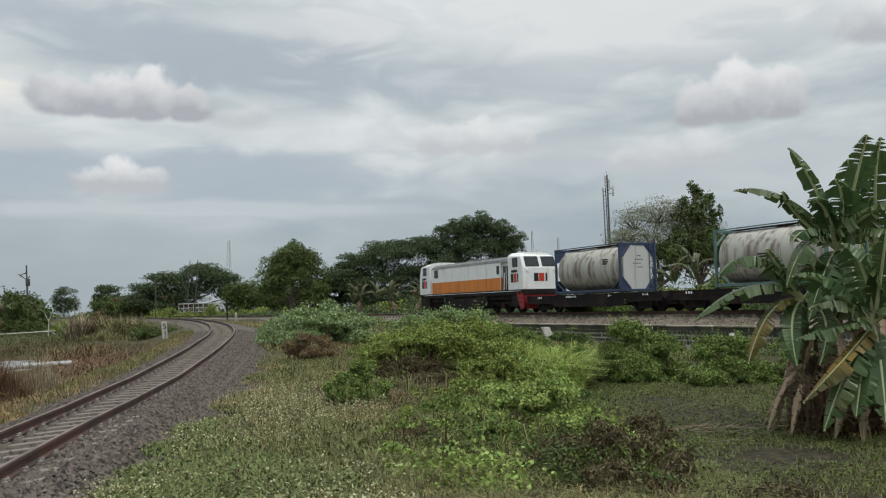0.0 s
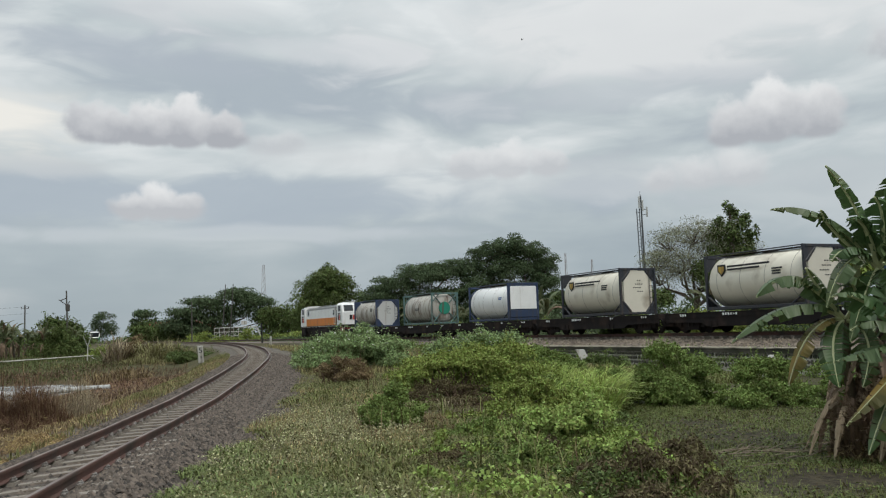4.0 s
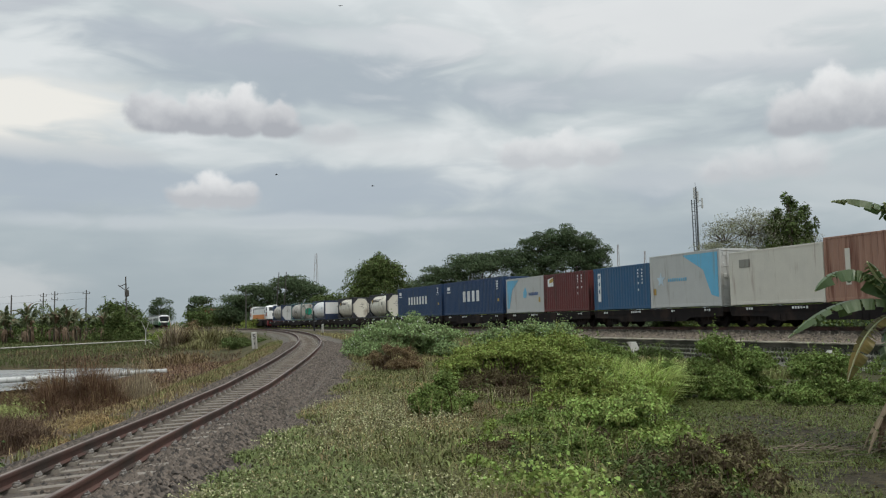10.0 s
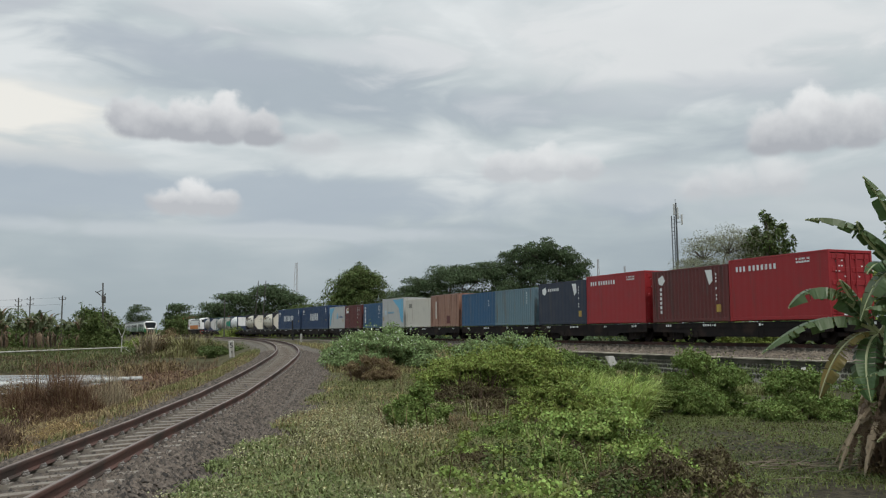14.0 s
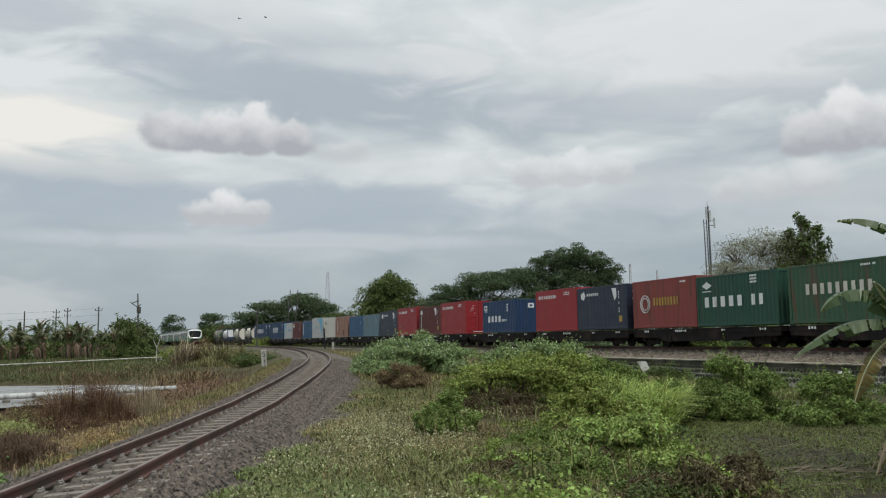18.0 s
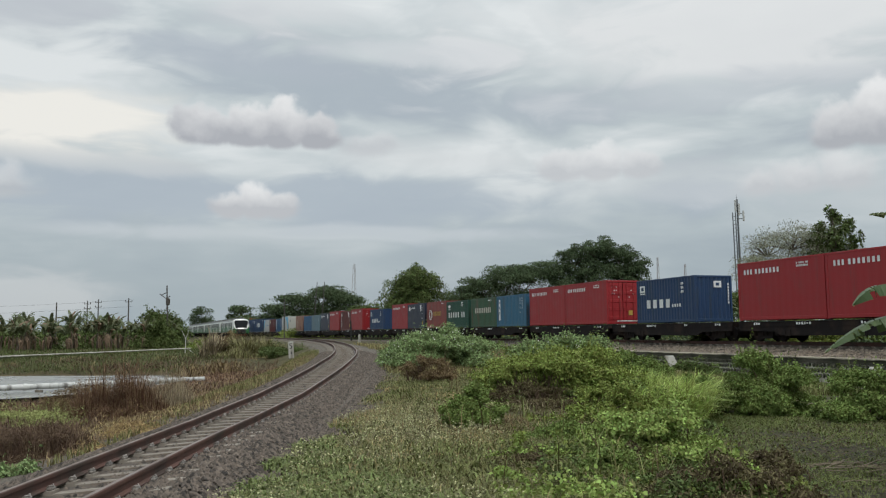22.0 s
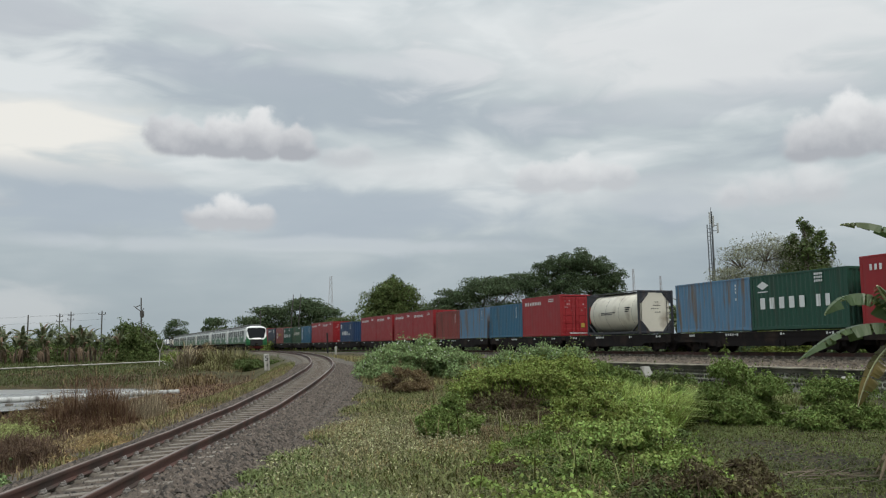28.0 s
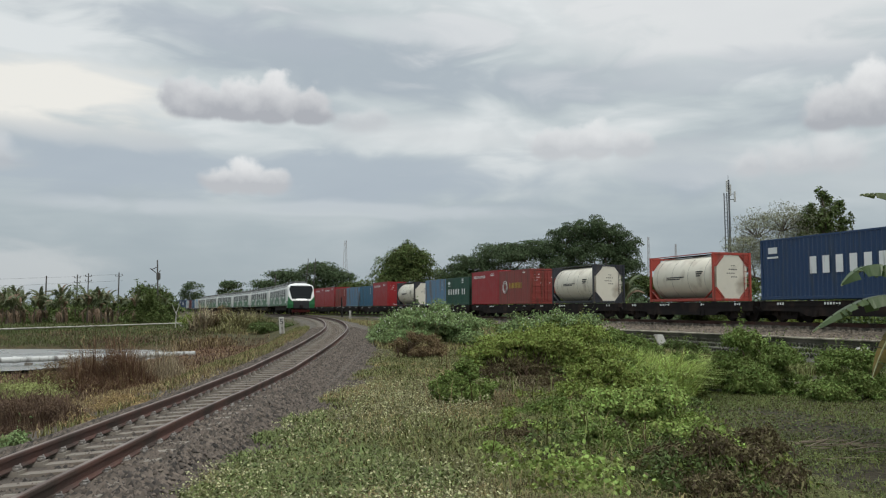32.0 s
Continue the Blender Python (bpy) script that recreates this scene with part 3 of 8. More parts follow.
def bogie(parent, y, base=1.72):
    b = Shape()
    for sx in (-1, 1):
        x = sx * 0.86
        b.prism([(y - base / 2 - 0.28, 0.50), (y - base / 2 + 0.22, 0.50), (y - 0.5, 0.14), (y + 0.5, 0.14), (y + base / 2 - 0.22, 0.50), (y + base / 2 + 0.28, 0.50),
                 (y + base / 2 + 0.2, 0.64), (y + 0.3, 0.72), (y - 0.3, 0.72), (y - base / 2 - 0.2, 0.64)], x - 0.06, x + 0.06, "x")
        for d in (-1, 1):
            b.box((x, y + d * base / 2, 0.40), (0.22, 0.30, 0.26), 0.03)
            b.tube([(x, y + d * 0.14, 0.30), (x, y + d * 0.14, 0.58)], 0.10, 8)
    b.box((0, y, 0.62), (1.9, 0.34, 0.22), 0.03)
    b.box((0, y, 0.44), (1.55, 0.9, 0.30), 0.03)
    for d in (-1, 1):
        b.box((0, y + d * (base / 2 + 0.5), 0.42), (1.5, 0.12, 0.2), 0.02)
    ob = part("bogie", b, STEEL_DARK, parent, "dark two-axle bogie frame")
    for d in (-1, 1):
        wheelset(ob, y + d * base / 2)


def coupler(parent, y, d):
    c = Shape()
    c.box((0, y, 0.78), (0.20, 0.55, 0.20), 0.03)
    c.box((0.05, y + d * 0.30, 0.78), (0.34, 0.22, 0.26), 0.04)
    part("coupler", c, STEEL_DARK, parent)
    h = Shape()
    h.tube([(0.35, y - d * 0.05, 0.75), (0.36, y + d * 0.15, 0.55), (0.30, y + d * 0.33, 0.42)], 0.025, 6)
    part("brake_hose", h, BLACK, parent)


def flat_wagon():
    w = thing("flat_wagon", "black steel container flat wagon on two bogies", "flat wagon", "wagons of the freight train")
    s = Shape()
    # girders reach lower in the middle to stand in for shade under the wagon
    for sx in (-1, 1):
        s.prism([(-6.1, 0.98), (6.1, 0.98), (6.1, 0.54), (3.5, 0.48), (3.1, 0.30), (-3.1, 0.30), (-3.5, 0.48), (-6.1, 0.54)], sx * 1.16 - 0.05, sx * 1.16 + 0.05, "x")
        s.box((sx * 1.18, 0, 0.955), (0.12, 12.2, 0.05), 0.008)
        s.box((sx * 1.18, 0, 0.745), (0.12, 12.2, 0.03))
    part("side_sill", s, STEEL_DARK, w, "black side girders drawn deeper for the shade under the wagon")
    d = Shape()
    for k in range(15):
        d.box((0, -5.95 + k * 0.85, 0.90), (2.24, 0.14, 0.12), 0.01)
    d.box((0, 0, 0.78), (0.5, 12.2, 0.30), 0.02)
    for sx in (-1, 1):
        d.box((0, sx * 6.12, 0.86), (2.46, 0.10, 0.26), 0.015)
    d.box((0, 0, 0.52), (1.3, 5.0, 0.34), 0.04)
    d.box((0, 0, 0.80), (2.2, 9.0, 0.18), 0.02)
    part("deck_frame", d, STEEL_DARK, w)
    for y in (-4.55, 4.55):
        bogie(w, y)
    coupler(w, 6.2, 1)
    coupler(w, -6.2, -1)
    g = Shape()
    for y in (-6.05, -3.0, -0.1, 0.1, 3.0, 6.05):
        for sx in (-1, 1):
            g.box((sx * 1.13, y, 0.995), (0.14, 0.16, 0.035), 0.01)
    tagged(part("twist_lock", g, STEEL_DARK, w), kind="stuff")
    t = Shape()
    t.tube([(-0.3, 1.3, 0.55), (-0.3, 2.1, 0.55)], 0.19, 12)
    t.box((0.35, 1.0, 0.58), (0.4, 0.5, 0.25), 0.03)
    part("brake_cylinder", t, STEEL_DARK, w)
    b = Shape()
    b.tube([(1.0, -6.19, 0.9), (1.0, -6.19, 1.25)], 0.02, 6)
    ring = [(1.0 + 0.16 * math.cos(a), -6.2, 1.25 + 0.16 * math.sin(a)) for a in np.linspace(0, 2 * math.pi, 13)]
    b.tube(ring, 0.014, 5, False)
    part("hand_brake", b, STEEL_DARK, w)
    m = Shape()
    r = random.Random(3)
    for y0, n in ((4.9, 3), (1.9, 6), (-2.0, 2), (-4.8, 3)):
        for k in range(n):
            m.box((-1.243, y0 - k * 0.17, 0.86), (0.006, 0.10, 0.11 if r.random() < 0.7 else 0.05))
    tagged(part("marking", m, MARK, w, "small white painted marks"), kind="stuff")
    for y in (-2.2, 2.4):
        st = Shape()
        st.box((-1.22, y, 0.42), (0.04, 0.04, 0.3)).box((-1.22, y + 0.35, 0.42), (0.04, 0.04, 0.3)).box((-1.22, y + 0.17, 0.28), (0.05, 0.4, 0.03))
        part("step", st, STEEL_DARK, w)
    return w


# ---- containers ----
def corrugated(length, z0, z1, pitch, depth, axis, at, out):
    """A corrugated sheet with thickness. axis 'y': along the side; 'x': across an end. out: +1 or -1, the outer side."""
    n = max(3, int(length / pitch))
    p = length / n
    line = []
    for k in range(n):
        a = -length / 2 + k * p
        line += [(a, 0), (a + p * 0.30, 0), (a + p * 0.5, depth), (a + p * 0.8, depth)]
    line.append((length / 2, 0))
    vs, fs = [], []
    for th in (0.0, 0.012):
        for z in (z0, z1):
            for a, d in line:
                o = at + out * (d - depth - th)
                vs.append((o, a, z) if axis == "y" else (a, o, z))
    m = len(line)
    for i in range(m - 1):
        fs.append((i, i + 1, m + i + 1, m + i))
        fs.append((2 * m + i, 3 * m + i, 3 * m + i + 1, 2 * m + i + 1))
        fs.append((i, 2 * m + i, 2 * m + i + 1, i + 1))
        fs.append((m + i, m + i + 1, 3 * m + i + 1, 3 * m + i))
    return Shape().add(vs, fs)


def letter_blocks(parent, n, y0, z0, wide, high, gap, mat, x=-1.226):
    """A row of plain painted blocks in place of a maker's lettering, from y0 towards the rear; each block is a part."""
    for k in range(n):
        y = y0 - k * (wide + gap) - wide / 2
        part("emblem_block", Shape().box((x, y, z0), (0.008, wide * 0.62, high * 0.9)), mat, parent, "plain painted block")


def small_marks(parent, y0, z0, rows, cols, mat, x=-1.226, size=0.07, seed=1):
    r = random.Random(seed)
    s = Shape()
    for i in range(rows):
        for k in range(cols):
            if r.random() < 0.85:
                s.box((x, y0 - k * size * 1.25, z0 - i * size * 1.9), (0.006, size * 0.85, size * 1.2))
    return tagged(part("marking", s, mat, parent, "small painted marks"), kind="stuff")


def box_container(label, mat, length=6.06, high=2.59, side="corr", rear="doors", group="containers of the freight train", top_mat=None, end_mat=None, door_marks=True):
    """A shipping container: origin at the middle of its floor; +y is its front."""
    c = thing("shipping_container", label, "container", group)
    hl, hw = length / 2, 1.219
    f = Shape()
    for sx in (-1, 1):
        for sy in (-1, 1):
            f.box((sx * (hw - 0.06), sy * (hl - 0.075), high / 2), (0.12, 0.15, high - 0.2), 0.012)
    for sx in (-1, 1):
        f.box((sx * (hw - 0.035), 0, high - 0.045), (0.07, length - 0.3, 0.09), 0.008)
        f.box((sx * (hw - 0.035), 0, 0.10), (0.07, length - 0.3, 0.15), 0.008)
    for sy in (-1, 1):
        f.box((0, sy * (hl - 0.05), high - 0.06), (2 * hw - 0.24, 0.10, 0.12), 0.01)
        f.box((0, sy * (hl - 0.05), 0.10), (2 * hw - 0.24, 0.10, 0.16), 0.01)
    fm = end_mat or mat
    part("container_frame", f, mat, c)
    cast = Shape().box((0, 0, 0), (0.164, 0.18, 0.12), 0.012).mesh("corner_casting")
    for sx in (-1, 1):
        for sy in (-1, 1):
            for z in (0.059, high - 0.059):
                part("corner_casting", cast, mat, c).matrix_basis = pose(sx * (hw - 0.08), sy * (hl - 0.088), z)
    pitch, depth = {"corr": (0.275, 0.024), "smooth": (0.42, 0.003), "reefer": (0.9, 0.006)}[side]
    for sx in (-1, 1):
        part("side_panel", corrugated(length - 0.30, 0.17, high - 0.085, pitch, depth, "y", sx * (hw - 0.012), sx), mat, c)
    part("roof_panel", Shape().box((0, 0, high - 0.03), (2 * hw - 0.14, length - 0.2, 0.03), 0.01), top_mat or mat, c)
    part("floor", Shape().box((0, 0, 0.14), (2 * hw - 0.16, length - 0.2, 0.06)), STEEL_DARK, c, "plywood floor on steel cross beams")
    part("front_panel", corrugated(2 * hw - 0.24, 0.18, high - 0.12, 0.25, 0.04, "x", hl - 0.012, 1), fm, c)
    if rear == "corr":
        part("end_panel", corrugated(2 * hw - 0.24, 0.18, high - 0.12, 0.25, 0.045, "x", -hl + 0.012, -1), fm, c)
    else:
        for sx in (-1, 1):
            d = Shape()
            d.box((sx * 0.55, -hl + 0.05, high / 2 + 0.03), (1.06, 0.04, high - 0.34), 0.008)
            for k in range(5):
                d.box((sx * 0.55, -hl + 0.022, 0.42 + k * (high - 0.7) / 4), (0.92, 0.03, 0.20), 0.012)
            dr = part("door", d, fm, c)
            for q in (0.28, 0.78):
                rod = Shape()
                rod.tube([(sx * q, -hl - 0.018, 0.16), (sx * q, -hl - 0.018, high - 0.12)], 0.017, 6)
                for z in (0.35, high * 0.5, high - 0.4):
                    rod.box((sx * q, -hl - 0.012, z), (0.10, 0.04, 0.06))
                rod.box((sx * (q - 0.10), -hl - 0.025, 1.05), (0.26, 0.02, 0.035))
                part("lock_rod", rod, fm, dr)
            if door_marks:
                mk = Shape()
                r = random.Random(int(sx) + 4)
                for i in range(4):
                    for k in range(4):
                        if r.random() < 0.4:
                            mk.box((sx * 0.55 + (k - 1.5) * 0.16, -hl + 0.004, high - 0.45 - i * 0.22), (0.08, 0.006, 0.05))
                tagged(part("door_marking", mk, MARK, dr, "small white marks"), kind="stuff")
    return c


def tank_container(label, frame_mat, shell_mat, end="octagon", end_mat=None, high=2.59, walk_mat=None):
    """A tank in a frame of container size: origin at the middle of its foot; +y is its front."""
    c = thing("tank_container", label, "tank container", "containers of the freight train")
    hl, hw = 3.03, 1.219
    f = Shape()
    for sx in (-1, 1):
        for sy in (-1, 1):
            f.box((sx * (hw - 0.06), sy * (hl - 0.06), high / 2), (0.12, 0.12, high), 0.012)
    for sy in (-1, 1):
        for z in (0.08, high - 0.07):
            f.box((0, sy * (hl - 0.07), z), (2 * hw - 0.28, 0.12, 0.13), 0.01)
    for sx in (-1, 1):
        f.box((sx * (hw - 0.06), 0, 0.09), (0.11, 2 * hl - 0.28, 0.14), 0.01)
        f.box((sx * (hw - 0.05), 0, high - 0.03), (0.05, 2 * hl - 0.28, 0.05), 0.008)
    part("tank_frame", f, frame_mat, c)
    bars = []
    for sx in (-1, 1):
        for sy in (-1, 1):
            bars.append(((sx * 1.13, sy * (hl - 0.12), 0.62), (sx * 1.13, sy * (hl - 0.85), 0.14)))
            for z0, z1 in ((0.75, 0.12), (high - 0.75, high - 0.12)):
                bars.append(((sx * 1.14, sy * (hl - 0.06), z0), (sx * 0.5, sy * (hl - 0.06), z1)))
    for a, b in bars:
        part("brace", Shape().tube([a, b], 0.05, 6), frame_mat, c)
    zc, R = high / 2 + 0.02, 1.20
    pts = [(0, q, zc) for q in (-2.92, -2.90, -2.85, -2.77, -2.64, 2.70, 2.83, 2.90, 2.95, 2.97)]
    part("tank_shell", Shape().tube(pts, [0.35, 0.74, 0.98, 1.12, R, R, 1.12, 0.98, 0.74, 0.35], 40), shell_mat, c, smooth=True)
    if end == "octagon":
        for sy in (-1, 1):
            for sx in (-1, 1):
                for z0, dz in ((0.10, 1), (high - 0.10, -1)):
                    tri = [(sx * 1.16, z0), (sx * 1.16, z0 + dz * 0.66), (sx * 0.98, z0 + dz * 0.66), (sx * 0.50, z0 + dz * 0.12), (sx * 0.50, z0)]
                    part("gusset", Shape().prism(tri, sy * (hl - 0.10), sy * (hl - 0.03), "y"), frame_mat, c, "corner gusset plate")
    bands = Shape()
    for y in (-2.25, -0.75, 0.75, 2.25):
        bands.tube([(0, y - 0.011, zc), (0, y + 0.011, zc)], R + 0.006, 36)
    part("tank_band", bands, TANKBAND, c, "dark strap round the tank")
    em = end_mat or shell_mat
    if end == "octagon":
        pl = [(0.95, 0.45), (0.5, 0.12), (-0.5, 0.12), (-0.95, 0.45), (-0.95, high - 0.5), (-0.5, high - 0.15), (0.5, high - 0.15), (0.95, high - 0.5)]
        part("end_dish", Shape().prism(pl, -hl + 0.12, -hl + 0.05, "y"), em, c, "pale octagonal end panel")
        small = Shape()
        r = random.Random(2)
        for i in range(4):
            for k in range(5):
                if r.random() < 0.7:
                    small.box(((k - 2) * 0.14, -hl + 0.045, high - 0.7 - i * 0.2), (0.09, 0.008, 0.05))
        tagged(part("marking", small, BLACK, c, "small dark marks"), kind="stuff")
    elif end == "panel":
        part("end_panel", Shape().box((0, -hl - 0.012, 1.56), (2.06, 0.03, 1.58), 0.01), em, c, "white rectangular end panel")
        part("end_plate", Shape().box((0, -hl + 0.05, high / 2), (2.2, 0.05, high - 0.2), 0.01).box((0, -hl + 0.01, 0.45), (2.2, 0.06, 0.5), 0.02), frame_mat, c, "blue painted end plate")
    elif end == "cross":
        part("end_dish", Shape().tube([(0, -2.97, zc), (0, -2.89, zc)], [0.50, 0.54], 24), em, c, "round green end disc")
        for sx in (-1, 1):
            part("cross_brace", Shape().tube([(sx * 1.1, -hl + 0.05, high - 0.12), (sx * 0.36, -2.98, zc + 0.38)], 0.05, 6), frame_mat, c)
            part("cross_brace", Shape().tube([(sx * 1.1, -hl + 0.05, 0.12), (sx * 0.36, -2.98, zc - 0.38)], 0.05, 6), frame_mat, c)
    w = Shape()
    w.box((-0.25, 0, high - 0.035), (0.5, 5.4, 0.03), 0.008)
    w.box((0.35, 0.3, high - 0.05), (0.6, 0.6, 0.10), 0.03)
    part("walkway", w, walk_mat or STEEL_DARK, c, "grey walkway with hatch")
    lad = Shape()
    for q in (0.75, 1.05):
        lad.tube([(q, -hl - 0.0, 0.15), (q, -hl - 0.0, high - 0.1)], 0.018, 5)
    for k in range(7):
        lad.tube([(0.75, -hl, 0.3 + k * 0.32), (1.05, -hl, 0.3 + k * 0.32)], 0.014, 5)
    part("ladder", lad, frame_mat, c)
    return c


BLUE = paint("navy_blue_paint", (0.011, 0.040, 0.108), (0.025, 0.045, 0.08), 0.3)
BLUE2 = paint("kingfisher_blue_paint", (0.023, 0.09, 0.185), (0.06, 0.10, 0.16), 0.3)
STEELBLUE = paint("faded_steel_blue_paint", (0.10, 0.21, 0.33), (0.16, 0.12, 0.09), 0.45)
TEAL = paint("teal_blue_paint", (0.030, 0.125, 0.21), (0.06, 0.09, 0.11), 0.3)
GREYBLUE = paint("weathered_grey_blue_paint", (0.125, 0.205, 0.245), (0.13, 0.13, 0.12), 0.3)
NAVY = paint("black_blue_paint", (0.013, 0.021, 0.045), (0.035, 0.035, 0.045), 0.3)
RED = paint("bright_red_paint", (0.29, 0.012, 0.016), (0.22, 0.022, 0.022), 0.2)
MAROON = paint("maroon_paint", (0.115, 0.020, 0.018), (0.07, 0.025, 0.02), 0.35)
REDBROWN = paint("red_brown_paint", (0.225, 0.036, 0.028), (0.12, 0.035, 0.022), 0.4)
RUSTY = paint("faded_rusty_brown_paint", (0.31, 0.17, 0.118), (0.15, 0.055, 0.032), 0.4)
GREEN = paint("dark_green_paint", (0.010, 0.062, 0.038), (0.025, 0.055, 0.035), 0.3)
GREEN2 = paint("weathered_green_paint", (0.030, 0.085, 0.042), (0.10, 0.055, 0.032), 0.35)
CREAM = paint("cream_white_paint", (0.60, 0.565, 0.49), (0.30, 0.22, 0.16), 0.05)
REEFER = paint("pale_grey_paint", (0.47, 0.47, 0.45), (0.30, 0.27, 0.23), 0.12)
SKYBLUE = paint("sky_blue_paint", (0.13, 0.42, 0.62), (0.2, 0.3, 0.35), 0.3)
GOLD = paint("yellow_gold_paint", (0.45, 0.30, 0.05), (0.25, 0.12, 0.05), 0.4)
TANKBAND = material("tank_strap", (0.24, 0.22, 0.19), 0.6)
TANKWHITE = material("tank_white", (0.64, 0.60, 0.50), 0.45, vary=0.06, scale=0.8, dirt=(0.36, 0.31, 0.24), dirt_amount=0.22, dirt_scale=0.9)
TANKDIRTY = material("dirty_tank_white", (0.44, 0.42, 0.37), 0.55, vary=0.08, scale=0.8, dirt=(0.15, 0.11, 0.08), dirt_amount=0.45, dirt_scale=0.9, bump=0.05, streak=True)
GREYSTEEL = paint("grey_green_frame_paint", (0.085, 0.16, 0.145), (0.08, 0.07, 0.06), 0.4)
DARKFRAME = paint("dark_grey_frame_paint", (0.022, 0.024, 0.032), (0.06, 0.045, 0.035), 0.3)
BLUEFRAME = paint("blue_frame_paint", (0.022, 0.040, 0.088), (0.04, 0.04, 0.05), 0.35)
REDFRAME = paint("red_frame_paint", (0.33, 0.045, 0.028), (0.14, 0.04, 0.03), 0.35)
DISCGREEN = paint("emerald_paint", (0.010, 0.20, 0.13))
MARKBLUE = paint("blue_marking", (0.03, 0.10, 0.30))
ORANGE = paint("orange_paint", (0.62, 0.19, 0.018), (0.35, 0.12, 0.03), 0.3)
BRIGHTRED = paint("signal_red_paint", (0.25, 0.012, 0.016), (0.15, 0.02, 0.02), 0.35)


# ---- the freight train's load: one function a kind ----
def shield(c, y, z):
    part("emblem", Shape().prism([(y + 0.26, z + 0.25), (y - 0.26, z + 0.25), (y - 0.26, z - 0.05), (y, z - 0.32), (y + 0.26, z - 0.05)], -1.19, -1.16, "x"), BLACK, c, "black shield emblem")
    part("emblem", Shape().prism([(y + 0.17, z + 0.16), (y - 0.17, z + 0.16), (y - 0.17, z - 0.04), (y, z - 0.2), (y + 0.17, z - 0.04)], -1.205, -1.19, "x"), GOLD, c, "yellow emblem")


def lines(c, y0, z0, widths, mat, x=-1.20, h=0.07):
    s = Shape()
    for k, w in enumerate(widths):
        s.box((x, y0 - w / 2, z0 - k * h * 1.6), (0.012, w, h))
    tagged(part("marking", s, mat, c, "plain painted lines"), kind="stuff")


def tank_blue():
    c = tank_container("dirty white tank with brown streaks in a blue frame", BLUEFRAME, TANKDIRTY, "octagon", REEFER)
    lines(c, -1.5, 1.75, (0.5, 0.5, 0.4), BLACK)
    return c


def tank_green():
    c = tank_container("dirty white tank in a green frame with a green end disc", GREYSTEEL, TANKDIRTY, "cross", DISCGREEN)
    lines(c, 0.5, 1.35, (0.9, 0.8), BLACK)
    return c


def tank_panel():
    c = tank_container("clean white tank in a blue frame with a white end panel", BLUEFRAME, WHITE, "panel", WHITE)
    lines(c, -1.6, 1.6, (0.5, 0.4), MARKBLUE)
    return c


def tank_shield():
    c = tank_container("cream white tank with a shield emblem in a dark frame", DARKFRAME, TANKWHITE, "octagon", TANKWHITE)
    shield(c, 1.9, 1.85)
    lines(c, 1.5, 1.98, (2.6, 2.0), BLACK, h=0.09)
    lines(c, -1.2, 1.7, (0.6, 0.5, 0.5), BLACK)
    return c


def tank_plain(frame_mat, label):
    c = tank_container(label, frame_mat, TANKWHITE, "octagon", TANKWHITE)
    lines(c, 1.3, 1.35, (1.7, 1.3), BLACK, h=0.06)
    lines(c, -1.5, 1.6, (0.6, 0.5, 0.4), BLACK)
    return c


def box40(label, mat, n, word_y, wide, high, gap, logo_y):
    c = box_container(label, mat, 12.19, 2.896, "corr", "corr")
    letter_blocks(c, n, word_y, 1.55, wide, high, gap, MARK)
    part("emblem", Shape().box((-1.226, logo_y, 2.35), (0.008, 0.62, 0.30)).box((-1.226, logo_y, 2.02), (0.008, 0.75, 0.09)), MARK, c, "white painted emblem")
    small_marks(c, -5.0, 2.55, 4, 3, MARK, size=0.10, seed=3)
    part("label_plate", Shape().box((-1.226, -5.3, 1.1), (0.008, 0.28, 0.22)), GOLD, c, "yellow plate")
    return c


def den_red():
    c = box_container("bright red high container with smooth sides and barred doors", RED, 6.06, 2.90, "smooth", "doors")
    letter_blocks(c, 3, 2.55, 2.42, 0.20, 0.27, 0.045, MARK)
    letter_blocks(c, 7, 1.70, 2.42, 0.22, 0.27, 0.045, MARK)
    small_marks(c, -1.3, 2.62, 2, 9, MARK, size=0.07, seed=8)
    part("label_plate", Shape().box((0.55, -3.04, 0.75), (0.3, 0.01, 0.3)), GOLD, c, "yellow plate")
    part("door_mat", Shape().box((0.3, -3.05, 0.2), (1.6, 0.015, 0.06)), MARK, c, "white sill mark")
    return c


def box_kmtc():
    c = box_container("dark blue short container with white lettering blocks", BLUE, 6.06, 2.59, "corr", "corr")
    letter_blocks(c, 4, 2.0, 1.12, 0.62, 0.55, 0.06, MARK)
    letter_blocks(c, 4, -0.75, 0.98, 0.20, 0.20, 0.04, MARK)
    part("emblem", Shape().box((-1.226, 2.35, 2.05), (0.008, 0.56, 0.40)), MARK, c, "white square emblem")
    part("emblem", Shape().box((-1.231, 2.35, 2.05), (0.008, 0.26, 0.20)), BLUE, c, "blue inner square")
    lines(c, 2.62, 1.76, (0.55,), MARK, x=-1.226)
    small_marks(c, -1.75, 2.2, 3, 2, MARK, size=0.12, seed=6)
    e = Shape().box((0.25, -3.045, 2.1), (0.5, 0.01, 0.36))
    part("emblem", e, MARK, c, "white square emblem")
    part("emblem", Shape().box((0.25, -3.055, 2.1), (0.22, 0.01, 0.16)), BLUE, c, "blue inner square")
    small = Shape()
    for k in range(7):
        small.box((0.95, -3.05, 2.1 - k * 0.17), (0.08, 0.01, 0.12))
    tagged(part("marking", small, MARK, c, "small white marks"), kind="stuff")
    return c


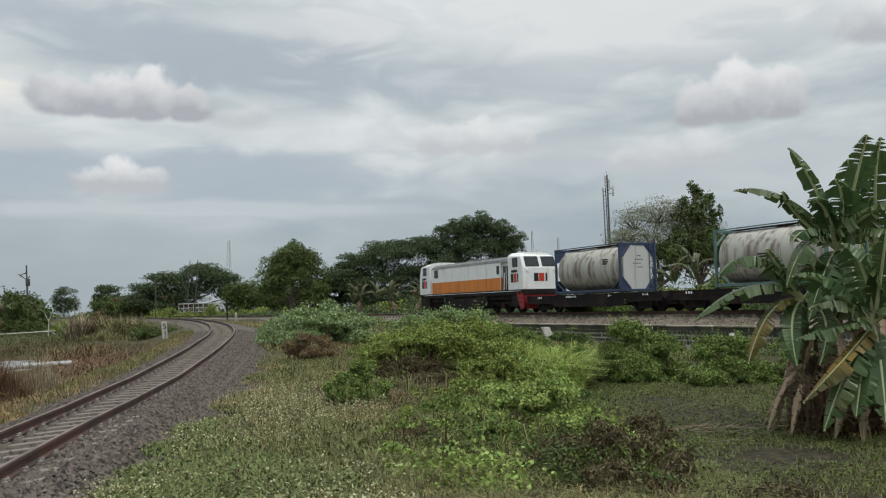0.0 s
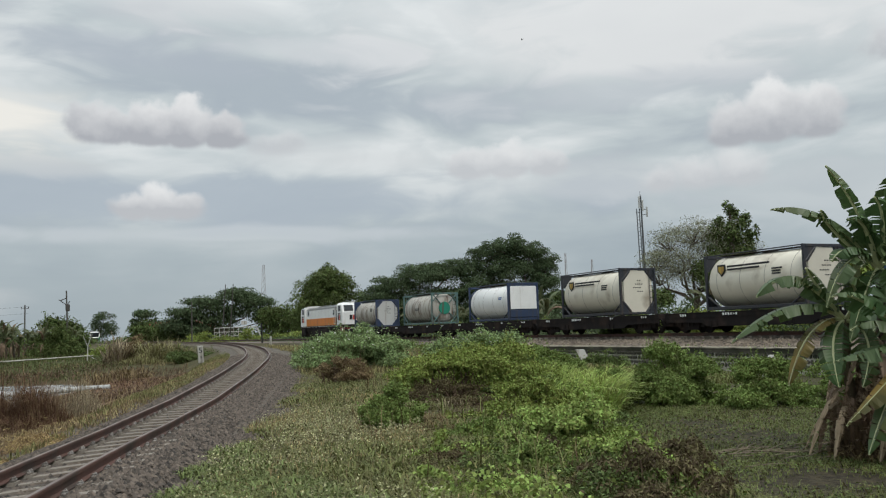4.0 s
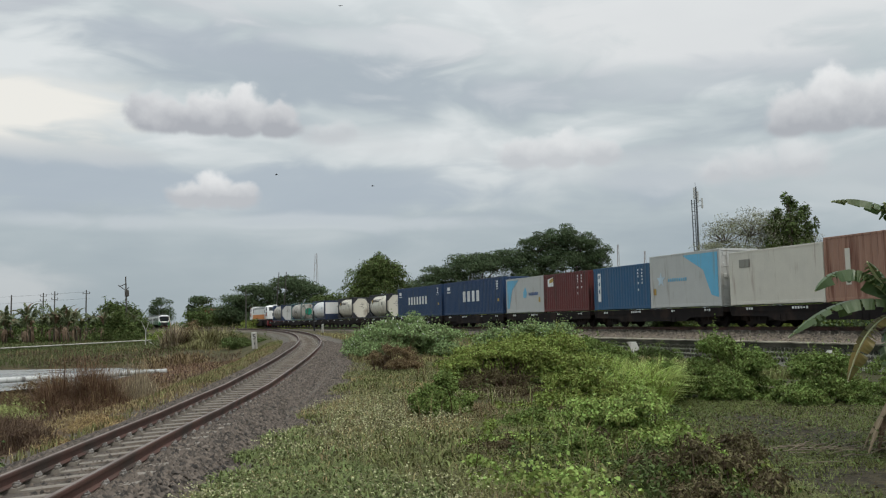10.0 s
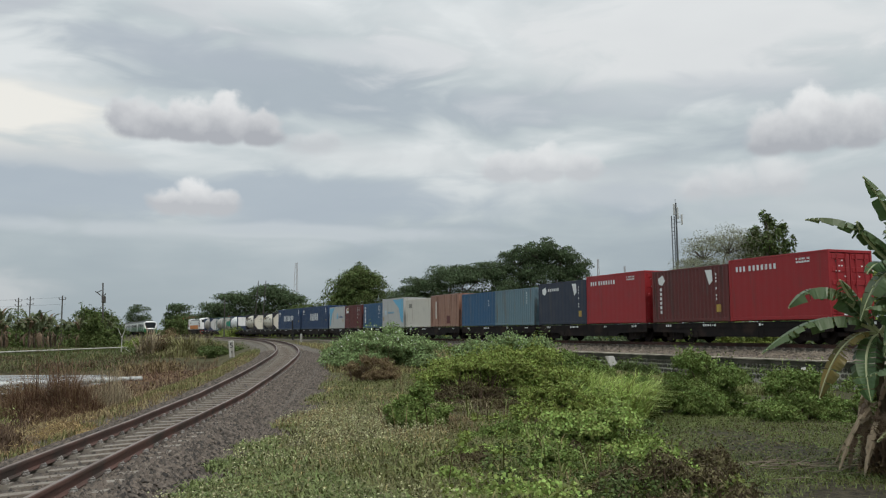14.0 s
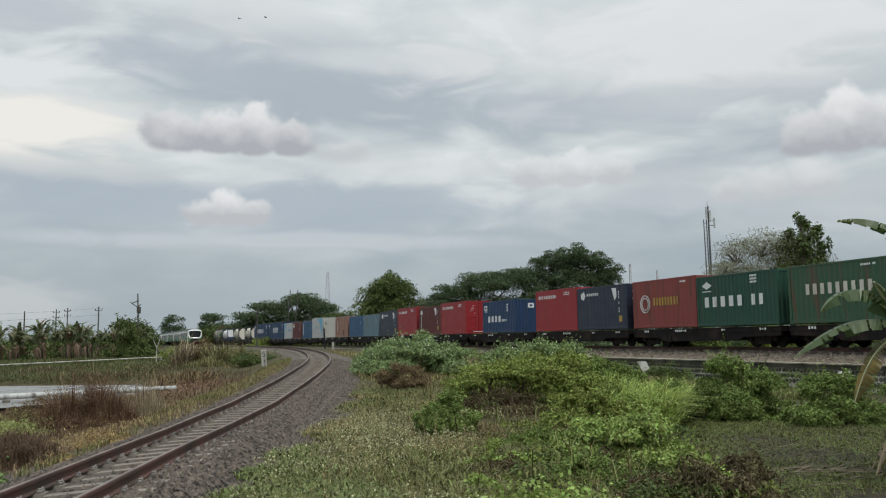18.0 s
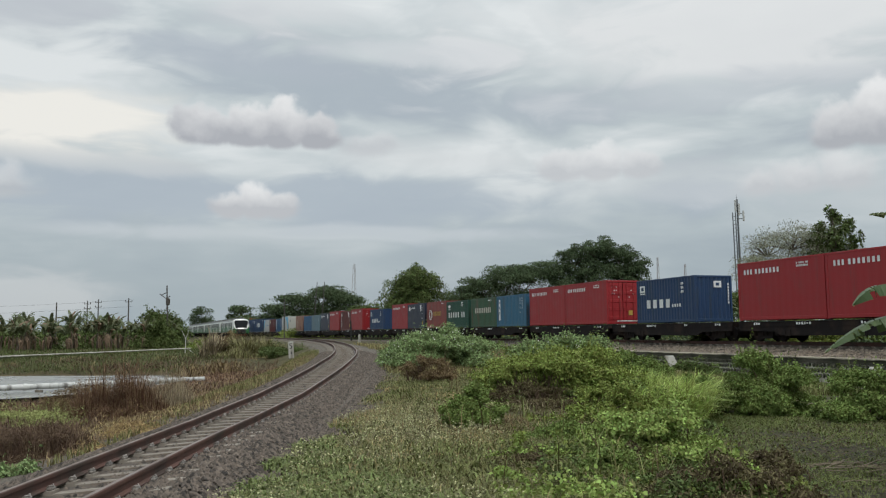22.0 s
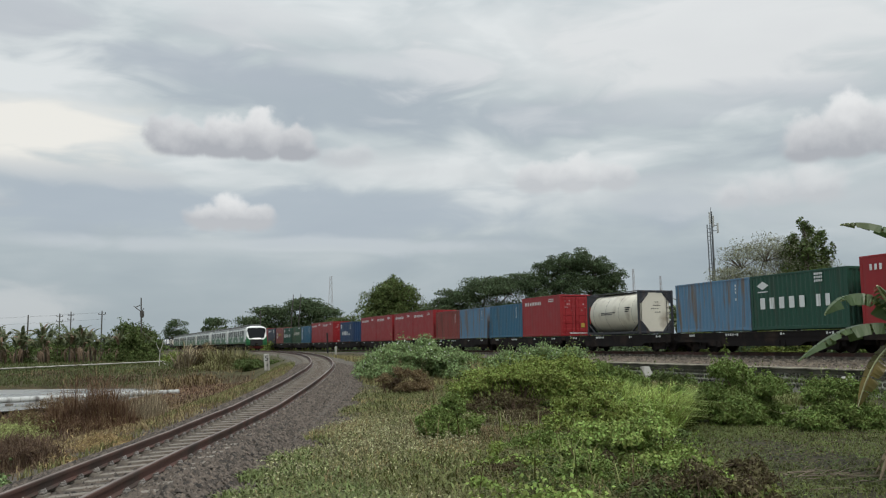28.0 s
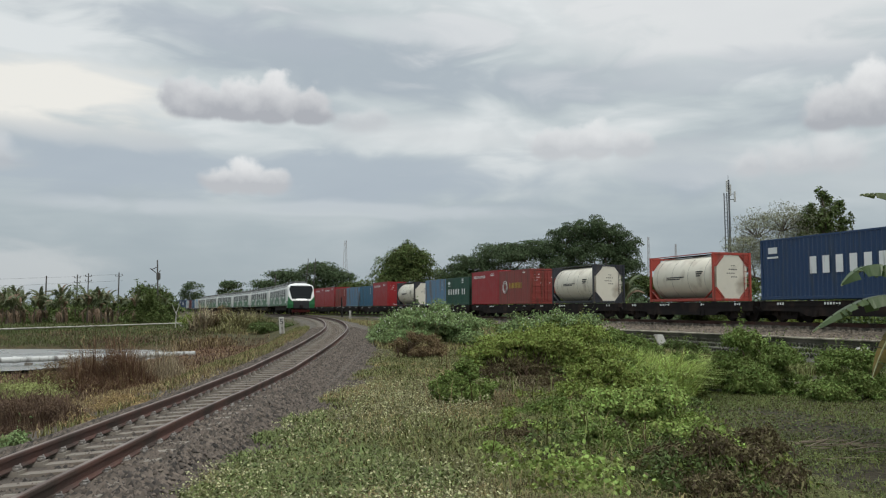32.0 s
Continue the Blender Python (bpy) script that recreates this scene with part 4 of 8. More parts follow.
def reefer(label, star):
    c = box_container(label, REEFER, 6.06, 2.896 if star else 2.59, "reefer", "doors", door_marks=False)
    top = 2.75 if star else 2.45
    if star:
        pts = []
        for k in range(10):
            a, r = math.pi / 2 + k * math.pi / 5, (0.42 if k % 2 == 0 else 0.18)
            pts.append((2.0 + r * math.cos(a), 1.55 + r * math.sin(a)))
        part("emblem", Shape().prism(pts, -1.226, -1.218, "x"), paint("pale_blue_marking", (0.50, 0.62, 0.70)), c, "pale blue star emblem")
        part("painted_sweep", Shape().prism([(0.0, top), (-2.85, top), (-2.85, 0.45), (-2.3, 0.6), (-1.7, 1.9)], -1.226, -1.218, "x"), SKYBLUE, c, "sky blue painted sweep")
        letter_blocks(c, 9, 1.35, 1.50, 0.16, 0.20, 0.03, SKYBLUE)
    else:
        part("painted_sweep", Shape().prism([(2.85, top), (0.9, top), (2.0, 1.7), (2.5, 0.35), (2.85, 0.35)], -1.226, -1.218, "x"), SKYBLUE, c, "sky blue painted sweep")
        part("emblem", Shape().prism([(0.1, 1.1), (-0.35, 1.1), (-0.45, 1.5), (-0.2, 1.9), (0.1, 1.5)], -1.226, -1.218, "x"), SKYBLUE, c, "pale blue emblem")
        letter_blocks(c, 9, -0.75, 1.35, 0.13, 0.24, 0.04, MARKBLUE)
    part("label_plate", Shape().box((-1.226, 2.6 if star else -2.4, 0.9), (0.008, 0.25, 0.35)), GOLD, c, "yellow plate")
    return c


def box_strip(label, mat, at=2.35, strip_mat=None, back="corr"):
    c = box_container(label, mat, 6.06, 2.59, "corr", back)
    part("emblem", Shape().box((-1.226, at, 1.40), (0.008, 0.34, 1.75)), strip_mat or MARK, c, "upright painted strip")
    letter_blocks(c, 1, at + 0.11, 2.05, 0.22, 0.24, 0, mat, x=-1.232)
    letter_blocks(c, 1, at + 0.11, 1.60, 0.22, 0.24, 0, mat, x=-1.232)
    letter_blocks(c, 1, at + 0.11, 1.15, 0.22, 0.24, 0, mat, x=-1.232)
    small_marks(c, -1.9, 2.25, 7, 1, MARK, size=0.10, seed=5)
    small_marks(c, -2.3, 2.25, 5, 1, MARK, size=0.10, seed=7)
    return c


def box_maroon_b():
    c = box_container("maroon container with a small white emblem", MAROON, 6.06, 2.59, "corr", "corr")
    part("emblem", Shape().prism([(2.4, 2.25), (1.6, 2.38), (1.6, 1.75), (2.4, 1.75)], -1.226, -1.218, "x"), MARK, c, "white painted emblem")
    part("emblem", Shape().prism([(2.15, 2.2), (1.6, 2.36), (1.6, 2.05), (2.15, 1.98)], -1.232, -1.224, "x"), GOLD, c, "yellow emblem")
    small_marks(c, -1.7, 2.3, 7, 1, MARK, size=0.10, seed=5)
    small_marks(c, -2.2, 2.3, 5, 1, MARK, size=0.10, seed=9)
    return c


def box_plain(label, mat, high=2.59, back="doors", end_mat=None, seed=1):
    c = box_container(label, mat, 6.06, high, "corr", back, end_mat=end_mat)
    small_marks(c, -2.0, high - 0.35, 5, 1, MARK, size=0.09, seed=seed)
    return c


def box_cream():
    c = box_container("cream white container with rusty posts", CREAM, 6.06, 2.59, "smooth", "doors")
    part("emblem", Shape().box((-1.226, 1.9, 2.0), (0.008, 0.75, 0.38)), paint("faded_grey_marking", (0.24, 0.23, 0.20)), c, "faded grey emblem")
    return c


def box_rusty():
    c = box_container("faded rusty brown container with patched corrugated side", RUSTY, 6.06, 2.75, "corr", "corr")
    part("emblem", Shape().box((-1.226, 1.75, 1.45), (0.008, 0.26, 1.5)), CREAM, c, "upright faded cream strip")
    part("patch", Shape().box((-1.226, -0.9, 0.6), (0.008, 0.7, 0.65)), MAROON, c, "dark red repair patch")
    return c


def box_cronos(label, mat, upright):
    c = box_container(label, mat, 6.06, 2.75, "smooth" if not upright else "corr", "doors" if not upright else "corr")
    part("emblem", Shape().prism([(2.5, 2.35), (2.1, 2.5), (1.9, 2.2), (2.15, 1.95), (2.45, 2.05)], -1.226, -1.218, "x"), MARK, c, "white leaf-shaped emblem")
    if upright:
        for k in range(6):
            letter_blocks(c, 1, 2.4, 1.75 - k * 0.24, 0.26, 0.18, 0, MARK)
    else:
        letter_blocks(c, 6, 1.75, 2.28, 0.22, 0.20, 0.03, MARK)
    part("emblem", Shape().prism([(-1.35, 2.55), (-1.85, 2.55), (-1.9, 2.0), (-1.65, 1.8)], -1.226, -1.218, "x"), MARK, c, "white painted emblem")
    small_marks(c, -2.15, 2.3, 8, 1, MARK, size=0.09, seed=5)
    part("label_plate", Shape().box((-1.226, -2.3, 0.65), (0.008, 0.32, 0.36)), GOLD, c, "yellow plate")
    return c


def box_interbulk():
    c = box_container("red-brown high container with ring emblem and barred doors", REDBROWN, 6.06, 2.75, "smooth", "doors")
    for r0, r1 in ((0.50, 0.44), (0.36, 0.30)):
        ring = Shape()
        pts = [(-1.228, 1.75 + (r0 + r1) / 2 * math.cos(a), 1.4 + (r0 + r1) / 2 * math.sin(a) * 1.05) for a in np.linspace(0, 2 * math.pi, 25)]
        ring.tube(pts, (r0 - r1) / 2, 4, False)
        part("emblem", ring, MARK, c, "white ring emblem")
    letter_blocks(c, 9, 0.95, 1.5, 0.24, 0.50, 0.035, GOLD)
    small_marks(c, -1.5, 2.5, 1, 8, MARK, size=0.07, seed=2)
    return c


def box_heung():
    c = box_container("dark green container with white lettering blocks", GREEN, 6.06, 2.59, "corr", "corr")
    part("emblem", Shape().prism([(2.55, 2.1), (2.15, 2.3), (1.75, 2.1), (2.15, 1.9)], -1.226, -1.218, "x"), MARK, c, "white diamond emblem")
    lines(c, 2.5, 1.8, (0.7,), MARK, x=-1.226, h=0.05)
    letter_blocks(c, 5, 2.45, 1.25, 0.52, 0.58, 0.12, MARK)
    letter_blocks(c, 2, -1.15, 1.25, 0.40, 0.58, 0.14, MARK)
    small_marks(c, -1.2, 2.4, 3, 5, MARK, size=0.08, seed=12)
    return c


def box_evergreen():
    c = box_container("weathered green container with cream lettering blocks", GREEN2, 6.06, 2.59, "corr", "doors", end_mat=REDBROWN)
    letter_blocks(c, 9, 2.0, 1.50, 0.34, 0.52, 0.09, CREAM)
    small_marks(c, -1.2, 2.35, 1, 9, MARK, size=0.07, seed=4)
    return c


MADE = {}


def load(kind):
    """A container of that kind: the first is built, later ones are copies."""
    if kind not in MADE:
        MADE[kind] = KINDS[kind]()
        return MADE[kind]
    return copy_thing(MADE[kind], Matrix.Identity(4))


KINDS = {
    "tank_blue": tank_blue, "tank_green": tank_green, "tank_panel": tank_panel, "tank_shield": tank_shield,
    "tank_dark": lambda: tank_plain(DARKFRAME, "cream white tank container in a dark blue frame"),
    "tank_red": lambda: tank_plain(REDFRAME, "cream white tank container in a red frame"),
    "sino": lambda: box40("long navy blue container with seven white lettering blocks", BLUE, 7, 2.9, 0.66, 0.85, 0.12, 5.2),
    "kmtc40": lambda: box40("long navy blue container with four white lettering blocks", BLUE, 4, 1.9, 0.85, 1.0, 0.10, 5.0),
    "den": den_red, "kmtc": box_kmtc,
    "reefer": lambda: reefer("pale grey refrigerated container with sky blue sweep", False),
    "reefer_star": lambda: reefer("pale grey refrigerated container with star emblem", True),
    "maroon": box_maroon_b, "cream": box_cream, "rusty": box_rusty,
    "strip": lambda: box_strip("blue container with an upright white strip", BLUE2),
    "strip_dark": lambda: box_strip("teal blue container with an upright white strip", TEAL, back="doors"),
    "blue": lambda: box_plain("plain blue corrugated container", BLUE2, seed=2),
    "greyblue": lambda: box_plain("weathered grey-blue corrugated container with rusty posts", GREYBLUE, end_mat=GREYBLUE, seed=3),
    "navy": lambda: box_cronos("black-blue container with white leaf emblem", NAVY, False),
    "maroon_upright": lambda: box_cronos("maroon container with white upright lettering blocks", MAROON, True),
    "ring": box_interbulk, "heung": box_heung, "ever": box_evergreen,
    "brown": lambda: box_plain("plain red-brown corrugated container", REDBROWN, seed=4),
    "lightblue": lambda: box_plain("faded light blue corrugated container", STEELBLUE, back="doors", seed=5),
    "teal": lambda: box_plain("plain teal blue corrugated container", TEAL, seed=6),
}
CONSIST = [("tank_blue",), ("tank_green",), ("tank_panel",), ("tank_shield",), ("tank_shield",), ("sino",), ("kmtc40",), ("reefer", "maroon"),
           ("strip", "reefer_star"), ("cream", "rusty"), ("blue", "greyblue"), ("navy", "den"), ("maroon_upright", "den"), ("kmtc",), ("den", "navy"),
           ("ring", "heung"), ("ever", "strip_dark"), ("den", "den"), ("kmtc",), ("den", "den"), ("den", "den"), ("brown", "lightblue"),
           ("teal", "den"), ("tank_dark",), ("lightblue", "heung"), ("den", "ring"), ("tank_dark",), ("tank_red",), ("sino",)]


# ---- locomotive ----
def six_wheel_bogie(parent, y):
    b = Shape()
    for sx in (-1, 1):
        x = sx * 0.92
        b.prism([(y - 2.1, 0.55), (y + 2.1, 0.55), (y + 1.9, 0.82), (y + 0.7, 0.70), (y - 0.7, 0.70), (y - 1.9, 0.82)], x - 0.08, x + 0.08, "x")
        for d in (-1.55, 0, 1.55):
            b.box((x, y + d, 0.46), (0.24, 0.40, 0.32), 0.03)
            b.tube([(x + sx * 0.06, y + d + 0.35, 0.42), (x + sx * 0.06, y + d + 0.35, 0.7)], 0.09, 8)
    b.box((0, y, 0.62), (1.7, 3.9, 0.5), 0.04)
    ob = part("bogie", b, STEEL_DARK, parent, "dark three-axle bogie frame")
    for d in (-1.55, 0, 1.55):
        wheelset(ob, y + d)


def cab(parent, d):
    """A driver's cab at the end d = +1 (front) or -1 (rear)."""
    s = Shape()
    ye, yi = d * 7.46, d * 5.7
    # side outline: raked end face
    prof = [(yi, 1.45), (ye, 1.45), (ye - d * 0.02, 2.78), (ye - d * 0.28, 3.50), (yi, 3.50)]
    s.prism(prof, -1.38, 1.38, "x")
    c = part("driver_cab", s, WHITE, parent, "white driver's cab")
    r = Shape()
    tip = ye - d * 0.30
    ring = [(-1.38, 3.498), (1.38, 3.498), (1.31, 3.64), (1.08, 3.77), (0.5, 3.84), (-0.5, 3.84), (-1.08, 3.77), (-1.31, 3.64)]
    r.add([(a, yi, b) for a, b in ring] + [(a * (1.0 if b < 3.5 else 0.93), tip - d * 0.4 * (b > 3.5), b - 0.06 * (b > 3.6)) for a, b in ring], [tuple(range(8)), tuple(range(15, 7, -1))] + [(i, (i + 1) % 8, 8 + (i + 1) % 8, 8 + i) for i in range(8)])
    part("cab_roof", r, WHITE, parent, "rounded white cab roof")
    lean = Matrix.Rotation(d * math.atan2(0.28, 0.77), 4, "X")
    for sx in (-1, 1):
        g = Shape()
        fr = Shape()
        cy, cz = ye - d * 0.165, 3.18
        turn = lean
        fr.box((sx * 0.62, cy, cz), (1.02, 0.06, 0.70), 0.03, turn)
        g.box((sx * 0.62, cy + d * 0.012, cz), (0.90, 0.06, 0.58), 0.03, turn)
        wf = part("windscreen_frame", fr, BLACK, parent, "black rubber window frame")
        part("windscreen", g, GLASS_DARK, wf, "dark glass windscreen")
        sw = Shape()
        sw.box((sx * 1.384, d * 6.55, 3.16), (0.03, 0.62, 0.60), 0.02)
        sf = part("side_window_frame", sw, BLACK, parent)
        part("side_window", Shape().box((sx * 1.392, d * 6.55, 3.16), (0.03, 0.50, 0.48), 0.02), GLASS_DARK, sf)
        part("headlight", Shape().tube([(sx * 1.02, ye - d * 0.02, 2.62), (sx * 1.02, ye + d * 0.05, 2.62)], 0.11, 12), MARK, parent, "round white lamp housing")
        for q, wy, mat in ((0.36, 0.30, BLACK), (0.0, 0.32, FLAME), (-0.30, 0.12, BLACK)):
            part("emblem_block", Shape().box((sx * 1.384, d * 6.55 + q, 2.18), (0.012, wy, 0.56)), mat, parent, "plain painted block")
        part("emblem_block", Shape().box((sx * 1.384, d * 6.55 + 0.1, 2.60), (0.012, 0.7, 0.16)), BLACK, parent, "plain painted block")
    for q, wx, mat in ((-0.40, 0.32, BLACK), (0.0, 0.38, FLAME), (0.36, 0.13, BLACK)):
        part("emblem_block", Shape().box((q, ye + d * 0.002, 2.20), (wx, 0.014, 0.50)), mat, parent, "plain painted block")
    pl = Shape()
    pl.prism([(-1.3, 1.26), (1.3, 1.26), (1.1, 0.22), (-1.1, 0.22)], min(ye - d * 0.1, ye - d * 0.02), max(ye - d * 0.1, ye - d * 0.02), "y")
    pl.prism([(ye - d * 0.1, 1.30), (ye - d * 0.1, 0.25), (ye - d * 0.5, 0.25), (ye - d * 0.95, 1.30)], -1.33, -1.22, "x")
    pl.prism([(ye - d * 0.1, 1.30), (ye - d * 0.1, 0.25), (ye - d * 0.5, 0.25), (ye - d * 0.95, 1.30)], 1.22, 1.33, "x")
    part("pilot", pl, BRIGHTRED if d < 0 else STEEL_DARK, parent, "red end pilot" if d < 0 else "dark end pilot")


FLAME = paint("orange_red_paint", (0.50, 0.045, 0.02))
GREYROOF = paint("grey_roof_paint", (0.13, 0.135, 0.125), (0.05, 0.05, 0.045), 0.5)


def locomotive():
    L = thing("locomotive", "white diesel locomotive with an orange band and black underframe", "locomotive")
    u = Shape()
    u.box((0, 0, 1.28), (2.66, 15.0, 0.34), 0.03)
    u.box((0, 0, 0.98), (2.3, 13.6, 0.34), 0.03)
    u.prism([(-1.15, 0.95), (1.15, 0.95), (1.15, 0.45), (0.85, 0.28), (-0.85, 0.28), (-1.15, 0.45)], -1.7, 1.7, "y")
    part("underframe", u, STEEL_DARK, L, "black underframe with fuel tank")
    for y in (-4.35, 4.35):
        six_wheel_bogie(L, y)
    part("hood_band", Shape().box((0, 0.6, 1.86), (2.42, 10.2, 0.84), 0.02), ORANGE, L, "orange lower body band")
    up = Shape()
    up.prism([(-1.208, 2.28), (1.208, 2.28), (1.208, 3.26), (-1.208, 3.26)], -4.5, 5.7, "y")
    part("hood", up, WHITE, L, "white upper body side")
    part("rear_hood", Shape().box((0, -5.12, 2.42), (2.1, 1.24, 1.95), 0.02), WHITE, L, "white recessed body section")
    rf = Shape()
    rf.prism([(-1.225, 3.26), (1.225, 3.26), (1.12, 3.44), (0.8, 3.60), (-0.8, 3.60), (-1.12, 3.44)], -5.75, 5.75, "y")
    for y in (-3.2, -1.8, 3.0):
        rf.tube([(0, y, 3.58), (0, y, 3.70)], 0.52, 18)
    rf.box((0, 0.7, 3.66), (0.9, 1.6, 0.16), 0.03)
    part("roof", rf, GREYROOF, L, "dark grey roof with fans")
    for sx in (-1, 1):
        for y, z, wy, hz in ((4.95, 2.92, 0.62, 0.60), (-4.15, 2.78, 0.34, 0.56)):
            part("body_window", Shape().box((sx * 1.212, y, z), (0.03, wy, hz), 0.01), GLASS_DARK, L, "dark body side window")
        for y in (-4.74, -5.14, -5.54):
            part("door", Shape().box((sx * 1.06, y, 2.22), (0.03, 0.31, 1.62), 0.01), GLASS_DARK, L, "dark side door")
        for k in range(6):
            part("panel_seam", Shape().box((sx * 1.21, 3.6 - k * 1.25, 2.75), (0.008, 0.02, 0.9)), REEFER, L)
        part("side_tank", Shape().box((sx * 1.08, 0.2, 0.66), (0.42, 4.4, 0.80), 0.05), STEEL_DARK, L, "black fuel tank side")
        for y in (-6.4, -2.35, 2.6, 6.4):
            part("side_box", Shape().box((sx * 1.16, y, 0.76), (0.3, 0.9, 0.76), 0.03), STEEL_DARK, L, "black equipment box")
        for y, z0, z1 in ((-4.6, 1.45, 2.5), (-5.1, 1.45, 2.5), (-5.6, 1.45, 2.5), (5.5, 1.45, 2.3)):
            h = Shape()
            h.tube([(sx * 1.30, y, z0), (sx * 1.30, y, z1), (sx * 1.22, y, z1 + 0.04)], 0.022, 6)
            part("handrail", h, MARK, L, "white handrail")
        part("sill_stripe", Shape().box((sx * 1.334, 0, 1.36), (0.01, 14.0, 0.03)), MARK, L, "thin white sill line")
    cab(L, -1)
    cab(L, 1)
    coupler(L, 7.75, 1)
    coupler(L, -7.7, -1)
    part("horn", Shape().tube([(0.3, -6.4, 3.9), (0.3, -6.75, 3.93)], [0.04, 0.09], 10).tube([(0.05, -6.4, 3.9), (0.05, -6.65, 3.93)], [0.04, 0.08], 10), REEFER, L, "roof horn")
    for k in range(3):
        for sx in (-1, 1):
            part("step", Shape().box((sx * 1.25, -7.1, 0.35 + k * 0.28), (0.2, 0.5, 0.03)), STEEL_DARK, L)
    return L


# ---- railcar train ----
CARGREEN = paint("railcar_green", (0.016, 0.12, 0.04), (0.03, 0.08, 0.04), 0.2, 0.35)
DARKPANE = material("tinted_window_pane", (0.014, 0.016, 0.018), 0.35, vary=0.02, spec=0.12)
# red with the shade under the railcar's nose put into its colour
SHADERED = paint("shaded_red_paint", (0.12, 0.014, 0.014), (0.05, 0.02, 0.02), 0.4)
CARSILVER = paint("railcar_silver", (0.64, 0.65, 0.62), (0.22, 0.21, 0.19), 0.35, 0.35)


def railcar(front):
    label = "white and green railcar with a black windscreen" if front else "silver and green railcar coach with large windows"
    c = thing("railcar" if front else "railcar_coach", label, "railcar", "coaches of the railcar train")
    hl = 10.0
    s = Shape()
    body = [(-1.48, 1.0), (1.48, 1.0), (1.48, 2.85), (1.40, 3.12), (1.15, 3.30), (0.6, 3.40), (-0.6, 3.40), (-1.15, 3.30), (-1.40, 3.12), (-1.48, 2.85)]
    s.prism(body, -hl + 0.22, hl - (1.0 if front else 0.22), "y")
    part("car_body", s, CARSILVER, c, "silver car body")
    top = Shape()
    top.prism([(-1.43, 3.05), (-1.40, 3.135), (-1.15, 3.315), (-0.6, 3.415), (0.6, 3.415), (1.15, 3.315), (1.40, 3.135), (1.43, 3.05)], -hl + 0.24, hl - (1.05 if front else 0.24), "y")
    part("roof", top, GREYROOF, c, "grey car roof")
    u = Shape()
    u.box((0, 0, 0.72), (2.3, 12.0, 0.5), 0.05)
    part("underfloor", u, STEEL_DARK, c, "dark underfloor equipment")
    for y in (-6.9, 6.9):
        bogie(c, y, 2.1)
    for sx in (-1, 1):
        part("green_band", Shape().box((sx * 1.484, -0.4, 1.14), (0.02, 2 * hl - 1.6, 0.26)), CARGREEN, c, "green lower band")
        for k in range(4):
            y = -7.0 + k * 4.3
            v = Shape().prism([(y - 1.5, 1.27), (y + 1.5, 1.27), (y + 2.1, 1.7), (y + 1.8, 2.35), (y + 1.0, 1.98), (y, 1.72), (y - 1.0, 1.98), (y - 1.8, 2.35), (y - 2.1, 1.7)], sx * 1.484 - 0.01, sx * 1.484 + 0.01, "x")
            part("green_wave", v, CARGREEN, c, "green painted wave")
        for k in range(8):
            y = -8.2 + k * 2.15
            if k in (2, 5):
                d = part("door", Shape().box((sx * 1.486, y, 2.05), (0.02, 1.3, 1.8), 0.008), REEFER, c, "sliding door")
                part("door_window", Shape().box((sx * 1.498, y, 2.42), (0.012, 0.8, 0.75), 0.005), DARKPANE, d)
            else:
                w = part("window", Shape().box((sx * 1.488, y, 2.42), (0.02, 1.55, 0.80), 0.008), DARKPANE, c, "dark window")
                part("window_bar", Shape().box((sx * 1.499, y, 2.42), (0.008, 0.05, 0.80)).box((sx * 1.499, y - 0.45, 2.42), (0.008, 0.05, 0.80)).box((sx * 1.499, y + 0.45, 2.42), (0.008, 0.05, 0.80)), CARSILVER, w)
    for y in (-7.6, -3.9, 0.2, 4.1, 7.2):
        part("roof_unit", Shape().box((0, y, 3.52), (1.7, 2.0, 0.30), 0.06), GREYROOF, c, "grey roof cooling unit")
    for y in (-9.0, -5.8, -1.9, 2.2, 5.7):
        part("roof_vent", Shape().box((-0.75, y, 3.5), (0.6, 0.9, 0.42), 0.05), CARSILVER, c, "pale roof vent")
    end = Shape().box((0, -hl - 0.05, 2.2), (1.1, 0.35, 2.3), 0.05)
    part("gangway", end, BLACK, c, "black gangway bellows")
    if front:
        n = Shape()
        ring = [(-1.48, 1.5), (1.48, 1.5), (1.48, 2.85), (1.40, 3.14), (1.15, 3.34), (0.6, 3.46), (-0.6, 3.46), (-1.15, 3.34), (-1.40, 3.14), (-1.48, 2.85)]
        small = [(-1.42, 1.5), (1.42, 1.5), (1.34, 2.75), (1.22, 3.02), (1.0, 3.20), (0.5, 3.28), (-0.5, 3.28), (-1.0, 3.20), (-1.22, 3.02), (-1.34, 2.75)]
        vs = [(a, 9.0, b) for a, b in ring] + [(a, 10.0 - max(0, b - 1.6) * 0.22, b) for a, b in small]
        k = len(ring)
        n.add(vs, [(i, (i + 1) % k, k + (i + 1) % k, k + i) for i in range(k)] + [tuple(range(k, 2 * k))])
        part("cab_nose", n, WHITE, c, "white cab nose")
        lo = Shape()
        lo.prism([(9.0, 0.75), (9.95, 0.75), (10.02, 1.15), (10.0, 1.5), (9.0, 1.5)], -1.46, 1.46, "x")
        part("cab_apron", lo, CARGREEN, c, "green cab apron")
        mask = Shape()
        mk = [(-1.0, 1.74), (1.0, 1.74), (1.3, 2.8), (1.16, 3.16), (-1.16, 3.16), (-1.3, 2.8)]
        mask.add([(a, 10.01 - max(0, b - 1.6) * 0.22, b) for a, b in mk] + [(a, 9.85 - max(0, b - 1.6) * 0.22, b) for a, b in mk],
                 [(0, 1, 2, 3, 4, 5), (11, 10, 9, 8, 7, 6)] + [(i, 6 + i, 6 + (i + 1) % 6, (i + 1) % 6) for i in range(6)])
